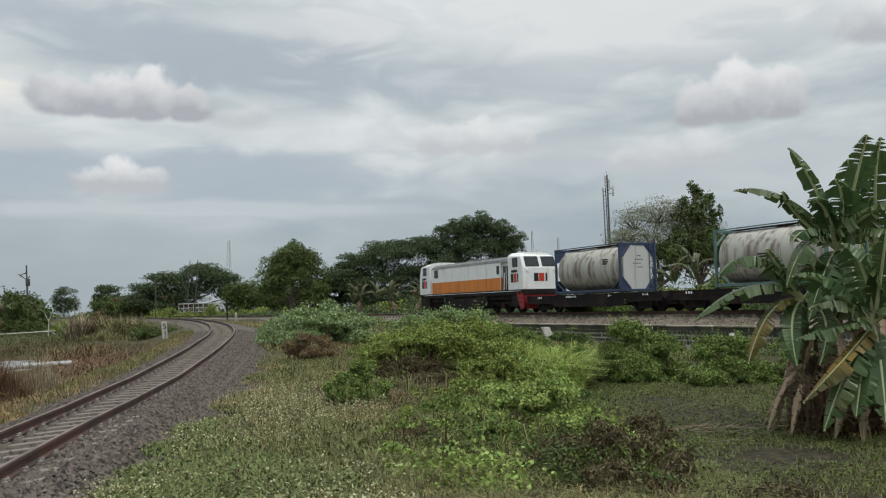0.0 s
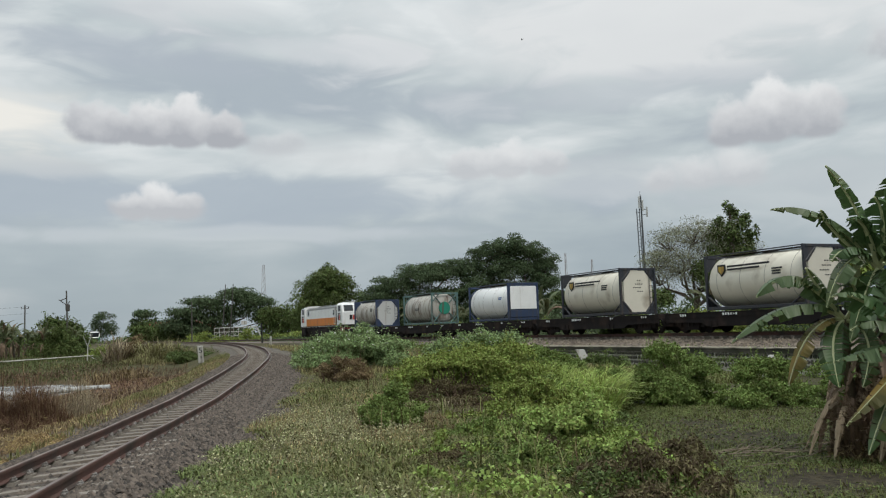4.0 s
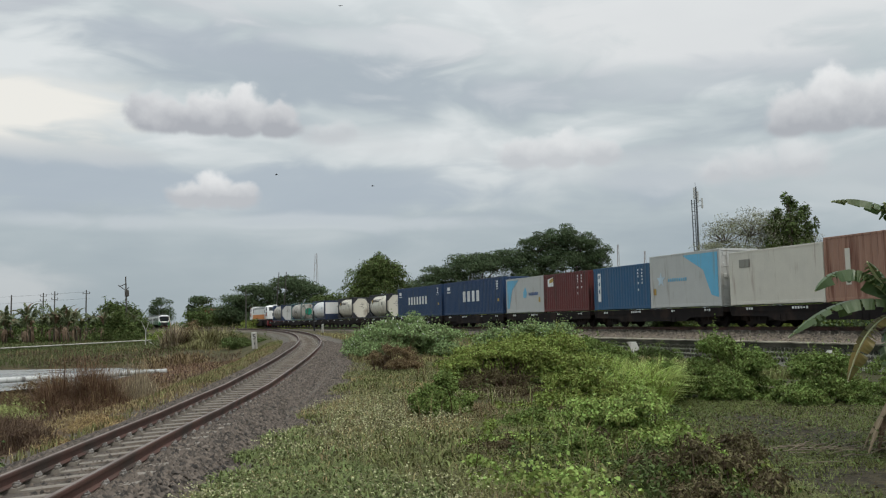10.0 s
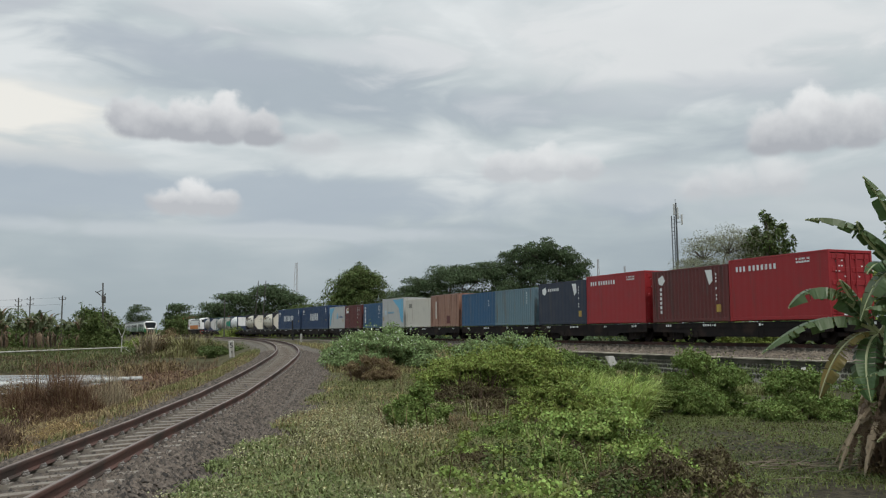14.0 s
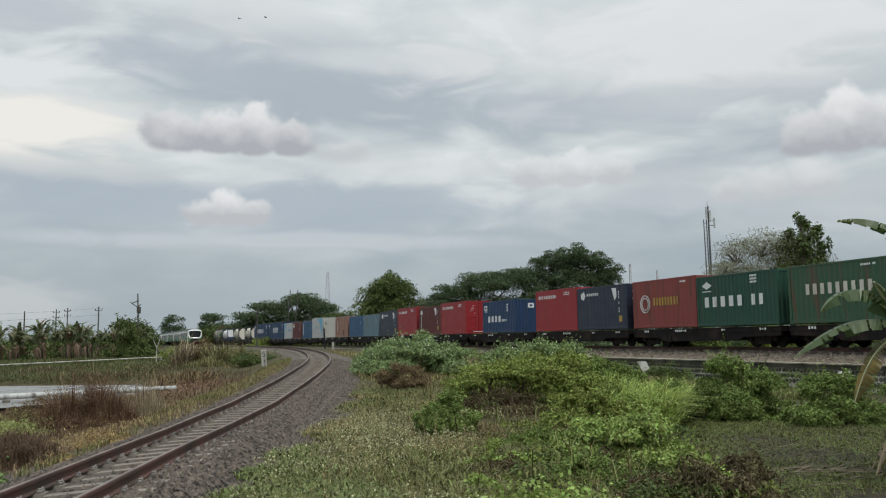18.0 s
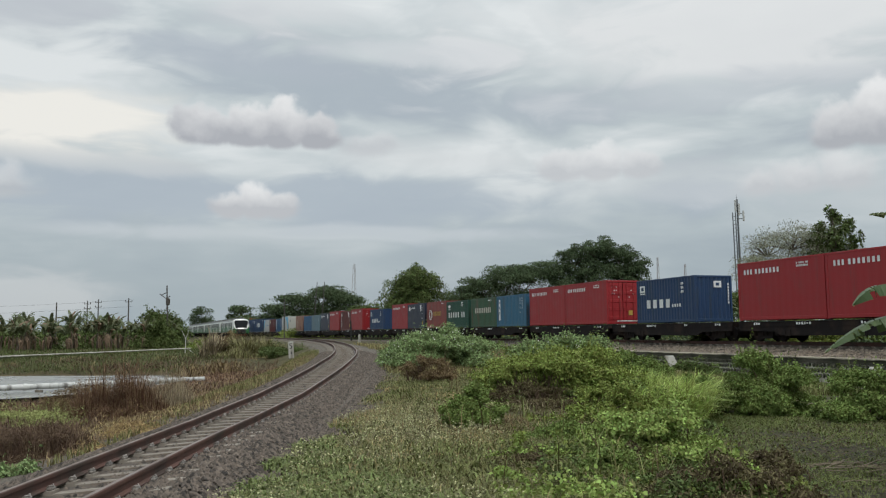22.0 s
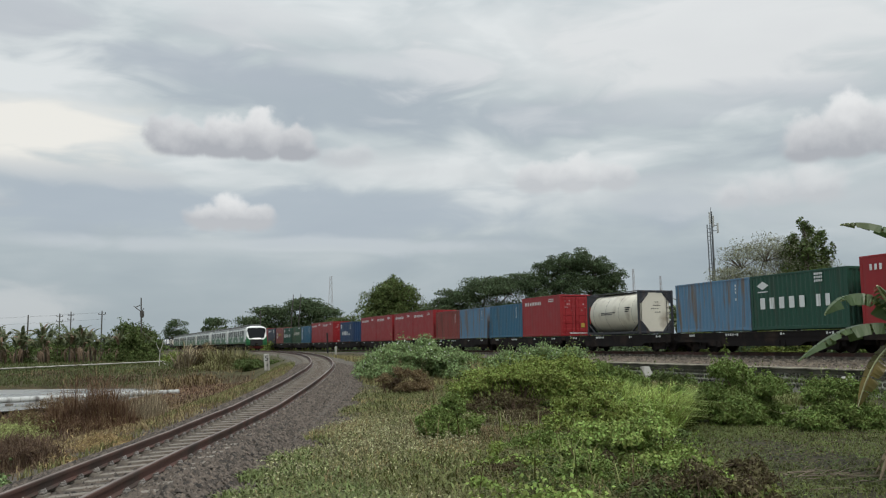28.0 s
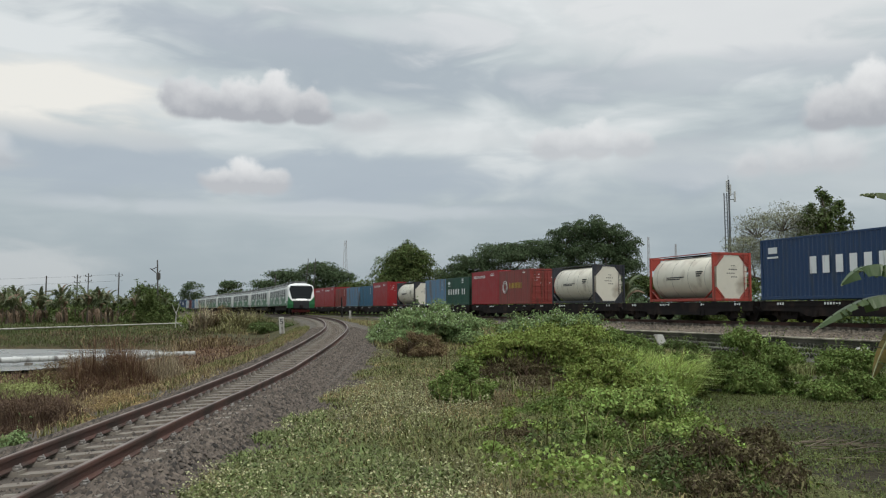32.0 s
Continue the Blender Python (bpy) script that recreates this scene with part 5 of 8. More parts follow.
        part("windscreen", mask, DARKPANE, c, "large black windscreen")
        part("lamp_bar", Shape().box((0, 10.0, 1.68), (1.1, 0.05, 0.14), 0.02), lamp_glow, c, "lit white lamp bar")
        for sx in (-1, 1):
            part("green_corner", Shape().prism([(sx * 0.95, 1.49), (sx * 1.45, 1.49), (sx * 1.44, 2.1), (sx * 1.2, 1.74)][::sx], 9.93, 10.012, "y"), CARGREEN, c, "green painted corner")
        part("pilot", Shape().prism([(9.3, 0.58), (9.97, 0.58), (9.8, 0.28), (9.3, 0.28)], -0.95, 0.95, "x"), SHADERED, c, "red pilot coloured dark for shade")
        # a flat black panel stands in for the dark inside the coupler opening
        part("coupler_recess", Shape().box((0, 10.0, 1.12), (1.75, 0.10, 0.86), 0.04), BLACK, c, "black panel painting the shade of the coupler recess")
        part("coupler", Shape().box((0, 10.1, 0.95), (0.35, 0.5, 0.3), 0.05), STEEL_DARK, c)
    return c


lamp_glow = bpy.data.materials.new("lit_lamp")
lamp_glow.use_nodes = True
lamp_glow.node_tree.nodes["Principled BSDF"].inputs["Emission Color"].default_value = (1, 0.97, 0.9, 1)
lamp_glow.node_tree.nodes["Principled BSDF"].inputs["Emission Strength"].default_value = 1.2

engine = locomotive()
wagon_first = flat_wagon()
FREIGHT = [(engine, 0.96)]
for k, names in enumerate(CONSIST, 1):
    w = wagon_first if k == 1 else copy_thing(wagon_first, Matrix.Identity(4))
    at = -WAGON * k
    FREIGHT.append((w, at))
    if len(names) == 1:
        FREIGHT.append((load(names[0]), at))
    else:
        FREIGHT.append((load(names[0]), at + 3.055))
        FREIGHT.append((load(names[1]), at - 3.055))
LIFTED = {ob.name for ob, _ in FREIGHT if "wagon" not in ob.name and "locomotive" not in ob.name}
lead = railcar(True)
coach = railcar(False)
RAILCARS = [(lead, -10.0), (coach, -30.6)] + [(copy_thing(coach, Matrix.Identity(4)), -30.6 - 20.6 * k) for k in range(1, 5)]


# ---- retaining wall, posts, poles and other built things ----
def along_main(s, off, z):
    """A point at s along the main line, off metres to its camera side."""
    x, y, h = main_at(s)
    h = math.radians(h)
    off = off * NEARER
    return (x - off * math.cos(h), y - off * math.sin(h), 1.65 - (1.65 - z) * NEARER), h


def sweep_main(profile, s0, s1, step=3.0):
    path = []
    for s in np.arange(s0, s1 + 0.01, step):
        p, h = along_main(s, 0, 0)
        path.append((p[0], p[1], 0.0, h))
    profile = [(a * NEARER, 1.65 - (1.65 - b) * NEARER) for a, b in profile]
    sh = sweep(profile, path, None)
    n, k = len(profile), len(path)
    sh.f.append(tuple(range(n)))
    sh.f.append(tuple((k - 1) * n + i for i in range(n)))
    return sh


MASONRY = material("grey_stone", (0.13, 0.115, 0.09), 0.9, vary=0.3, scale=3, bump=0.6, bscale=25, dirt=(0.03, 0.032, 0.022), dirt_amount=0.6)
MORTAR = material("pale_mortar", (0.46, 0.43, 0.38), 0.9, scale=4, bump=0.4, dirt=(0.14, 0.13, 0.10), dirt_amount=0.45)
wall = tagged(new("wall_retaining"), "low stone retaining wall with a concrete coping below the ballast", "wall", kind="structure")
part("wall_core", sweep_main([(-4.32, 0.30), (-4.05, 0.30), (-4.05, -0.6), (-4.42, -0.6)], -14, 62), MORTAR, wall, "pale mortar core")
# the beam's dark colour paints the shade below the coping
part("beam", sweep_main([(-4.40, 0.455), (-4.0, 0.455), (-4.0, 0.27), (-4.40, 0.27)], -14, 62), material("shade_dark_concrete", (0.10, 0.088, 0.07), 0.95, vary=0.3, scale=3, bump=0.5, bscale=40, dirt=(0.04, 0.04, 0.026), dirt_amount=0.6), wall, "concrete beam coloured dark for the shade under the coping")
part("coping", sweep_main([(-4.45, 0.50), (-3.95, 0.50), (-3.95, 0.45), (-4.45, 0.45)], -14, 62), material("weathered_coping_concrete", (0.36, 0.32, 0.25), 0.9, vary=0.3, scale=3, bump=0.4, bscale=50, dirt=(0.09, 0.08, 0.06), dirt_amount=0.45), wall, "weathered pale concrete coping")
rng = random.Random(11)
stones = []
for k in range(6):
    n = 7
    pts = [(0.5 * math.cos(2 * math.pi * i / n + rng.uniform(-0.25, 0.25)) * rng.uniform(0.85, 1.05), 0.5 * math.sin(2 * math.pi * i / n + rng.uniform(-0.25, 0.25)) * rng.uniform(0.85, 1.05)) for i in range(n)]
    sh = Shape()
    sh.add([(0.02, a, b) for a, b in pts] + [(-0.035, a * 0.88, b * 0.88) for a, b in pts], [tuple(range(n, 2 * n))] + [(i, (i + 1) % n, n + (i + 1) % n, n + i) for i in range(n)])
    me = sh.mesh("wall_stone")
    me.materials.append(MASONRY)
    stones.append((me, sh))
far_stones = Shape()
s = -2.0
while s < 44:
    for row in range(3):
        z = 0.17 - row * 0.21
        p, h = along_main(s + (row % 2) * 0.10 + rng.uniform(-0.02, 0.02), 4.33 + (0.42 - z) * 0.098, z)
        me, sh = stones[rng.randrange(6)]
        m = Matrix.Translation(p) @ Matrix.Rotation(h, 4, "Z") @ Matrix.Rotation(rng.uniform(-0.5, 0.5), 4, "X") @ Matrix.Diagonal((1, rng.uniform(0.15, 0.19), rng.uniform(0.17, 0.21), 1))
        if 14.5 < s < 32:
            part("wall_stone", me, None, wall).matrix_basis = m
        else:
            far_stones.add([m @ Vector(v) for v in sh.v], sh.f)
    s += 0.20
tagged(part("wall_stones", far_stones, MASONRY, wall), kind="stuff")


def slab(name, foot, top, wide, thick, mat, label, category):
    a, b = Vector(foot), Vector(top)
    t = thing(name, label, category, m=Matrix.Translation(a))
    d = b - a
    ring = [(-wide / 2, -thick / 2), (wide / 2, -thick / 2), (wide / 2, thick / 2), (-wide / 2, thick / 2)]
    vs = [(u, v, 0) for u, v in ring] + [(d.x + u, d.y + v, d.z - 0.03) for u, v in ring] + [(d.x + u * 0.9, d.y + v * 0.8, d.z) for u, v in ring]
    fs = [(3, 2, 1, 0), (8, 9, 10, 11)] + [(k + i, k + (i + 1) % 4, k + 4 + (i + 1) % 4, k + 4 + i) for k in (0, 4) for i in range(4)]
    part("slab", Shape().add(vs, fs), mat, t)
    return t


WHITEWASH = paint("weathered_whitewash", (0.46, 0.45, 0.41), (0.20, 0.18, 0.15), 0.4, 0.85)
slab("concrete_post", (9.30, 39.62, -0.26), (8.98, 39.75, 0.52), 0.40, 0.14, WHITEWASH, "leaning whitewashed concrete post by the retaining wall", "post")
slab("concrete_post", (12.80, 28.55, -0.36), (13.24, 28.75, 0.42), 0.36, 0.14, WHITEWASH, "broad leaning whitewashed concrete slab by the retaining wall", "post")

km = thing("distance_post", "white concrete distance post with a black figure beside the track", "post", m=pose(-10.35, 48.4, 0.28, 0, -4, 12))
part("post_slab", Shape().box((0, 0, 0.46), (0.30, 0.12, 0.94), 0.03), WHITEWASH, km, "white painted slab")
fig = bpy.data.curves.new("figure", "FONT")
fig.body, fig.size, fig.extrude, fig.align_x = "5", 0.42, 0.006, "CENTER"
fig.materials.append(BLACK)
f = new("figure", fig)
f.parent, f.matrix_basis = km, pose(0, -0.066, 0.54, 90, 0, 0)
part("figure_bar", Shape().box((0.01, -0.064, 0.30), (0.05, 0.01, 0.14)), BLACK, km, "small black bar")

stub = thing("marker_post", "short white marker post between the two lines", "post", m=pose(-11.3, 84.2, 0.72))
part("post_body", Shape().box((0, 0, 0.4), (0.20, 0.16, 0.86), 0.05), WHITEWASH, stub)
stub2 = thing("marker_post", "short white marker post on the ballast bank", "post")
p, h = along_main(62, 2.3, 0.6)
stub2.matrix_basis = pose(p[0], p[1], 0.62, 0, 0, math.degrees(h))
part("post_body", Shape().box((0, 0, 0.42), (0.16, 0.12, 0.9), 0.04), WHITEWASH, stub2)
POSTBLACK = material("black_painted_steel", (0.012, 0.012, 0.012), 0.5)
bp = thing("signal_post", "black steel post beside the far curve", "post", m=pose(-15.65, 108.9, 0.7))
part("post_body", Shape().tube([(0, 0, 0), (-0.1, 0, 2.55)], 0.10, 8), POSTBLACK, bp)

# small bridge parapet beyond the lines
br = thing("bridge_railing", "white painted steel railing of a small bridge", "railing", m=pose(-30.7, 177.4, 0.4, 0, 0, 8))
for z in (1.45, 2.3, 3.15):
    part("rail_bar", Shape().tube([(-4.3, 0, z - 0.1), (4.0, 0, z)], 0.09 if z > 3 else 0.06, 8), WHITEWASH, br)
for k in range(9):
    x = -4.3 + k * 0.95
    part("rail_post", Shape().tube([(x, 0, 0.4), (x, 0, 3.08)], 0.06, 8), WHITEWASH, br)
    if k < 8:
        part("diagonal", Shape().tube([(x, 0.02, 1.5), (x + 0.95, 0.02, 2.3)], 0.045, 6), WHITEWASH, br)
part("end_strut", Shape().tube([(4.0, 0, 3.2), (4.9, 0, 1.2)], 0.14, 8), WHITEWASH, br)
part("sign_board", Shape().box((1.6, -0.1, 4.0), (1.1, 0.06, 0.75), 0.02), WHITEWASH, br, "white board")
part("sign_leg", Shape().tube([(1.6, 0, 3.0), (1.6, 0, 3.7)], 0.06, 6), WHITEWASH, br)

# ---- poles and wires ----
POLEWOOD = material("grey_weathered_pole", (0.075, 0.068, 0.06), 0.8, scale=3, bump=0.2)
WIRE = material("dark_wire", (0.03, 0.03, 0.035), 0.6)


def pole(x, y, z, high, lean=0.0, arms=1, label="grey utility pole with a crossarm among the trees"):
    t = thing("utility_pole", label, "pole", "utility poles", m=pose(x, y, z, 0, lean, 0))
    part("pole_shaft", Shape().tube([(0, 0, 0), (0, 0, high)], [0.12, 0.08], 8), POLEWOOD, t)
    for k in range(arms):
        part("crossarm", Shape().box((0, 0, high - 0.5 - 0.7 * k), (1.0, 0.07, 0.07), 0.02), POLEWOOD, t)
        for q in (-0.45, 0, 0.45):
            part("insulator", Shape().tube([(q, 0, high - 0.44 - 0.7 * k), (q, 0, high - 0.25 - 0.7 * k)], 0.06, 6), POLEWOOD, t)
    return t


pole(-53.4, 107.4, -0.3, 6.2, 0, 0)
pole(-47.4, 115.6, -0.3, 7.0)
pole(-58.6, 127.4, -0.3, 7.2, 0, 2)
pole(-57.0, 127.6, -0.3, 7.4, 0, 2)
pt = pole(-37.4, 103.4, -0.2, 7.9, -2, 0, "grey utility pole with a stay and transformer bracket")
part("bracket", Shape().tube([(-0.9, 0, 6.9), (0, 0, 6.2), (0.35, 0, 6.6)], 0.06, 6).tube([(-0.75, 0, 6.75), (-0.1, 0, 7.0)], 0.05, 6), POLEWOOD, pt, "steel bracket")
part("transformer", Shape().box((0.1, 0, 5.9), (0.42, 0.4, 0.8), 0.06), POLEWOOD, pt, "grey transformer box")
pole(-32.0, 177.1, 0.3, 12.1, 4, 0, "tall bare leaning pole behind the bridge")
pole(-34.0, 179.5, 0.3, 12.2, 4, 0, "tall bare leaning pole behind the bridge")
pole(-33.5, 150.0, 0.4, 7.5, 0, 0)
pole(-9.5, 117, 0.4, 9.6, 0, 0, "slender grey pole beside the round tree")
for z in (5.4, 6.3):
    w = thing("overhead_wire", "thin dark sagging wire between utility poles", "wire")
    pts = []
    for k in range(13):
        u = k / 12
        pts.append((-120 + u * 73, 104 + u * 12, z + 1.2 * (2 * u - 1) ** 2 - 1.0))
    part("wire", Shape().tube(pts, 0.013, 4), WIRE, w)

# ---- telecom tower ----
TOWER = material("galvanised_steel", (0.11, 0.115, 0.12), 0.6, 0.3, scale=4)
tw = thing("telecom_tower", "slender galvanised telecom mast with ladder and antennas", "tower", m=pose(39.9, 129.0, 0.2, 0, 0, -17))
part("mast_tube", Shape().tube([(0.25, 0, 0), (0.12, 0, 21.2)], [0.24, 0.11], 10), TOWER, tw)
for q in (-0.48, -0.08):
    part("ladder_rail", Shape().tube([(q + 0.12, 0, 0), (q - 0.1, 0, 19.2)], 0.08, 6), TOWER, tw)
for k in range(31):
    part("ladder_rung", Shape().tube([(-0.46, 0, 0.6 + k * 0.6), (-0.06, 0, 0.6 + k * 0.6)], 0.045, 5), TOWER, tw)
for q, z, h in ((-0.15, 20.2, 1.8), (0.35, 19.6, 1.8), (0.95, 18.6, 1.6)):
    part("antenna", Shape().box((q, -0.2, z), (0.28, 0.16, h), 0.04), REEFER, tw, "pale antenna panel")
for z in (18.2, 19.0):
    part("antenna_arm", Shape().box((0.55, 0, z), (1.0, 0.1, 0.08)), TOWER, tw)
part("lightning_rod", Shape().tube([(0.05, 0, 21.2), (0.05, 0, 21.9)], 0.03, 5), TOWER, tw)


# mast steel with the distance haze put into its pale colour
FARSTEEL = material("haze_tinted_steel", (0.33, 0.31, 0.31), 0.7, scale=1)


def far_mast(x, y, high, r=0.5):
    t = thing("lattice_mast", "far slender lattice mast coloured pale for haze", "tower", "far masts", m=pose(x, y, 0))
    for sx, sy in ((-1, -1), (1, -1), (0, 1)):
        part("leg", Shape().tube([(sx * r * 2, sy * r * 2, 0), (sx * r * 0.5, sy * r * 0.5, high)], 0.11, 4), FARSTEEL, t)
    for k in range(12):
        a, b = high * k / 12, high * (k + 1) / 12
        ra, rb = r * (2 - 1.5 * k / 12), r * (2 - 1.5 * (k + 1) / 12)
        part("brace", Shape().tube([(-ra, -ra, a), (rb, -rb, b)], 0.07, 4), FARSTEEL, t)


far_mast(-55.7, 396, 34, 0.9)
far_mast(73.6, 342, 31, 0.5)
far_mast(83.9, 340, 28, 0.5)

# ---- pond, pipe and path on the field ----
WATER = material("still_pond_water", (0.15, 0.148, 0.135), 0.28, vary=0.05, scale=0.4, bump=0.2, bscale=4.0, spec=0.9)
pond = Shape()
outline = []
for k in range(36):
    a = 2 * math.pi * k / 36
    r = 1 + 0.03 * math.sin(3 * a) + 0.02 * math.sin(7 * a + 1)
    outline.append((-34.5 + 19.5 * r * math.copysign(abs(math.cos(a)) ** 0.5, math.cos(a)), 41.9 + 10.4 * r * math.copysign(abs(math.sin(a)) ** 0.5, math.sin(a))))
pond.add([(x, y, -0.80) for x, y in outline], [tuple(range(36))])
wt = part("water", pond, WATER)
tagged(wt, "still grey pond reflecting the cloudy sky", "water", kind="structure")
PIPE = paint("pale_grey_pipe", (0.50, 0.50, 0.48), (0.14, 0.13, 0.12), 0.4, 0.5)
PIPE_AT = lambda u: Vector((-30.0, 28.4, -0.62)).lerp(Vector((-13.3, 42.0, -0.54)), u)
pp = thing("water_pipe", "long pale grey pipe lying across the pond on low supports", "pipe")
part("pipe_run", Shape().tube([PIPE_AT(u) for u in (0.0, 0.5, 1.0)], 0.125, 14), PIPE, pp, smooth=True)
for k in range(7):
    a, b, c = PIPE_AT(0.1 + k * 0.13), PIPE_AT(0.107 + k * 0.13), PIPE_AT(0.13 + k * 0.13)
    part("pipe_collar", Shape().tube([a, b], 0.15, 14), PIPE, pp)
    part("pipe_support", Shape().box((c.x, c.y, -1.02), (0.25, 0.3, 0.6), 0.03), CONCRETE, pp)
CANAL = ((-35.2, 55.0), (-31.0, 95.0))
MOSSY = material("mossy_earth", (0.06, 0.066, 0.028), 0.95, vary=0.3, scale=2, bump=0.6, bscale=12)
CANALSTONE = material("pale_canal_concrete", (0.42, 0.40, 0.35), 0.85, scale=3, bump=0.3, dirt=(0.2, 0.18, 0.14), dirt_amount=0.4)
path = thing("canal_edge", "narrow pale concrete canal edge along the field", "canal edge")
for k in range(24):
    u0, u1 = k / 24, (k + 1) / 24
    a, b = Vector((CANAL[0][0], CANAL[0][1], -0.2)), Vector((CANAL[1][0], CANAL[1][1], -0.2))
    a, b = a.lerp(b, u0), a.lerp(b, u1)
    m = (a + b) / 2
    turn = Matrix.Rotation(-math.atan2(b.x - a.x, b.y - a.y), 4, "Z")
    part("edge_slab", Shape().box(m + Vector((0, 0, 0.36)), (0.55, (b - a).length - 0.03, 0.09), 0.03, turn), CANALSTONE, path)
    part("edge_bank", Shape().box(m - Vector((0, 0, 0.11)), (0.50, (b - a).length, 0.84), 0.0, turn), MOSSY, path, "dark mossy canal side")

# ---- far houses ----
TILE = material("orange_roof_tile", (0.30, 0.085, 0.045), 0.8, vary=0.2, scale=0.8, dirt=(0.12, 0.05, 0.035), dirt_amount=0.5)
PLASTER = material("pale_plaster", (0.55, 0.53, 0.49), 0.85, scale=1, dirt=(0.3, 0.28, 0.24), dirt_amount=0.4)


def house(x, y, z, wide, deep, high, rz, roof):
    h = thing("house", "far low plastered house with a tiled gable roof", "house", "far houses", m=pose(x, y, z, 0, 0, rz))
    part("house_wall", Shape().box((0, 0, high / 2), (wide, deep, high), 0.05), PLASTER, h)
    r = Shape().prism([(-deep / 2 - 0.6, high), (deep / 2 + 0.6, high), (0, high + deep * 0.32)], -wide / 2 - 0.6, wide / 2 + 0.6, "x")
    part("roof", r, roof, h, "tiled gable roof")
    for q in (-0.3, 0.0, 0.3):
        w = part("window", Shape().box((q * wide, -deep / 2 - 0.02, high * 0.55), (1.2, 0.06, 1.2)), GLASS_DARK, h)
        part("window_frame", Shape().box((q * wide, -deep / 2 - 0.03, high * 0.55 + 0.68), (1.5, 0.10, 0.12)), PLASTER, w)


house(-54.5, 232, -0.6, 16, 9, 3.9, 5, TILE)


# forked pale dead branch at the field's far edge
db = thing("dead_branch", "pale forked dead branch standing in the field", "branch", m=pose(-25.8, 75.7, 0.0))
sh = Shape()
branch_pts = [((0, 0, 0), (0.05, 0, 1.5), 0.05), ((0.04, 0, 0.5), (0.75, 0, 0.05), 0.04), ((0.05, 0, 1.2), (-0.35, 0, 2.1), 0.03), ((0.05, 0, 1.3), (0.4, 0, 2.3), 0.03)]
for a, b, r0 in branch_pts:
    sh.tube([a, b], [r0, r0 * 0.6], 6)
part("branch_fork", sh, WHITEWASH, db)


# ---- birds in flight ----
FEATHER = material("dark_feather", (0.02, 0.018, 0.018), 0.8)


def bird():
    b = thing("bird", "small dark swallow in flight under the clouds", "bird", "birds in flight")
    part("bird_body", Shape().tube([(0, 0.11, 0), (0, 0.06, 0.0), (0, -0.04, 0), (0, -0.13, 0.0)], [0.008, 0.03, 0.026, 0.006], 8), FEATHER, b)
    for sx in (-1, 1):
        part("wing", Shape().add([(sx * 0.02, 0.05, 0.01), (sx * 0.10, 0.06, 0.05), (sx * 0.19, -0.03, 0.03), (sx * 0.09, -0.01, 0.045), (sx * 0.02, -0.03, 0.01),
                                  (sx * 0.02, 0.05, 0.0), (sx * 0.10, 0.06, 0.04), (sx * 0.19, -0.03, 0.025), (sx * 0.09, -0.01, 0.035), (sx * 0.02, -0.03, 0.0)],
                                 [(0, 1, 3, 4), (1, 2, 3), (5, 9, 8, 6), (6, 8, 7), (0, 5, 6, 1), (1, 6, 7, 2), (2, 7, 8, 3), (3, 8, 9, 4), (4, 9, 5, 0)]), FEATHER, b)
    return b


BIRDS = [(bird(), [(0.0, (75, 48, 14), 85), (7.0, (11, 45.2, 16), 85), (8.0, (1.95, 45, 16.6), 85), (8.5, (-2.6, 44.9, 17.1), 88), (9.0, (-9.2, 44.1, 17.4), 90), (12.0, (-48, 40, 19), 92), (32.0, (-300, 30, 40), 92)]),
         (bird(), [(0.0, (40, 90, 40), 60), (7.0, (-4, 61, 22.2), 50), (8.0, (-6.8, 59.6, 22.7), 40), (9.0, (-6.8, 59.6, 23.5), 20), (10.0, (-6.6, 59.7, 24.4), 20), (14.0, (-8, 58, 31), 40), (19.0, (-16.7, 57.6, 23.6), 80), (22.0, (-40, 50, 28), 90), (32.0, (-150, 40, 40), 90)]),
         (bird(), [(0.0, (150, 60, 30), 85), (8.0, (28, 58, 27), 85), (9.0, (9.75, 59.2, 17.9), 90), (9.5, (0.7, 60, 12.3), 90), (11.0, (-28, 62, 14), 88), (15.0, (-24, 62, 32), 40), (19.0, (-13.8, 58.4, 23.9), 60), (22.0, (-38, 52, 26), 90), (32.0, (-160, 40, 36), 90)]),
         (bird(), [(0.0, (170, 52, 34), 85), (8.0, (36, 56, 22), 85), (9.0, (15.7, 57.9, 15.5), 90), (9.5, (5.5, 59.8, 11.3), 90), (11.0, (-24, 62, 12.5), 90), (32.0, (-330, 70, 50), 90)])]


# ---- foliage ----
def leaf_mesh(name, centres, outward, size, mat, seed=0, aspect=2.0, droop=0.25, spread=0.7, fold=0.18):
    """Many small folded leaves at the given points, facing roughly outward."""
    r = np.random.RandomState(seed)
    n = len(centres)
    up = outward + r.normal(0, spread, (n, 3))
    up /= np.linalg.norm(up, axis=1)[:, None] + 1e-9
    d = r.normal(0, 1, (n, 3))
    d[:, 2] -= droop
    d -= up * (d * up).sum(1)[:, None]
    d /= np.linalg.norm(d, axis=1)[:, None] + 1e-9
    side = np.cross(up, d)
    L = size * r.uniform(0.6, 1.35, n)[:, None]
    W = L / aspect / 2
    tip = centres + d * L - np.array([0, 0, 1]) * L * droop * 0.3
    mid = centres + d * L * 0.45 + up * L * fold * 0.4
    v = np.stack([centres, mid + side * W - up * L * fold * 0.5, tip, mid - side * W - up * L * fold * 0.5], 1).reshape(-1, 3)
    f = np.arange(4 * n).reshape(n, 4)
    me = array_mesh(name, v, f)
    me.materials.append(mat)
    return me


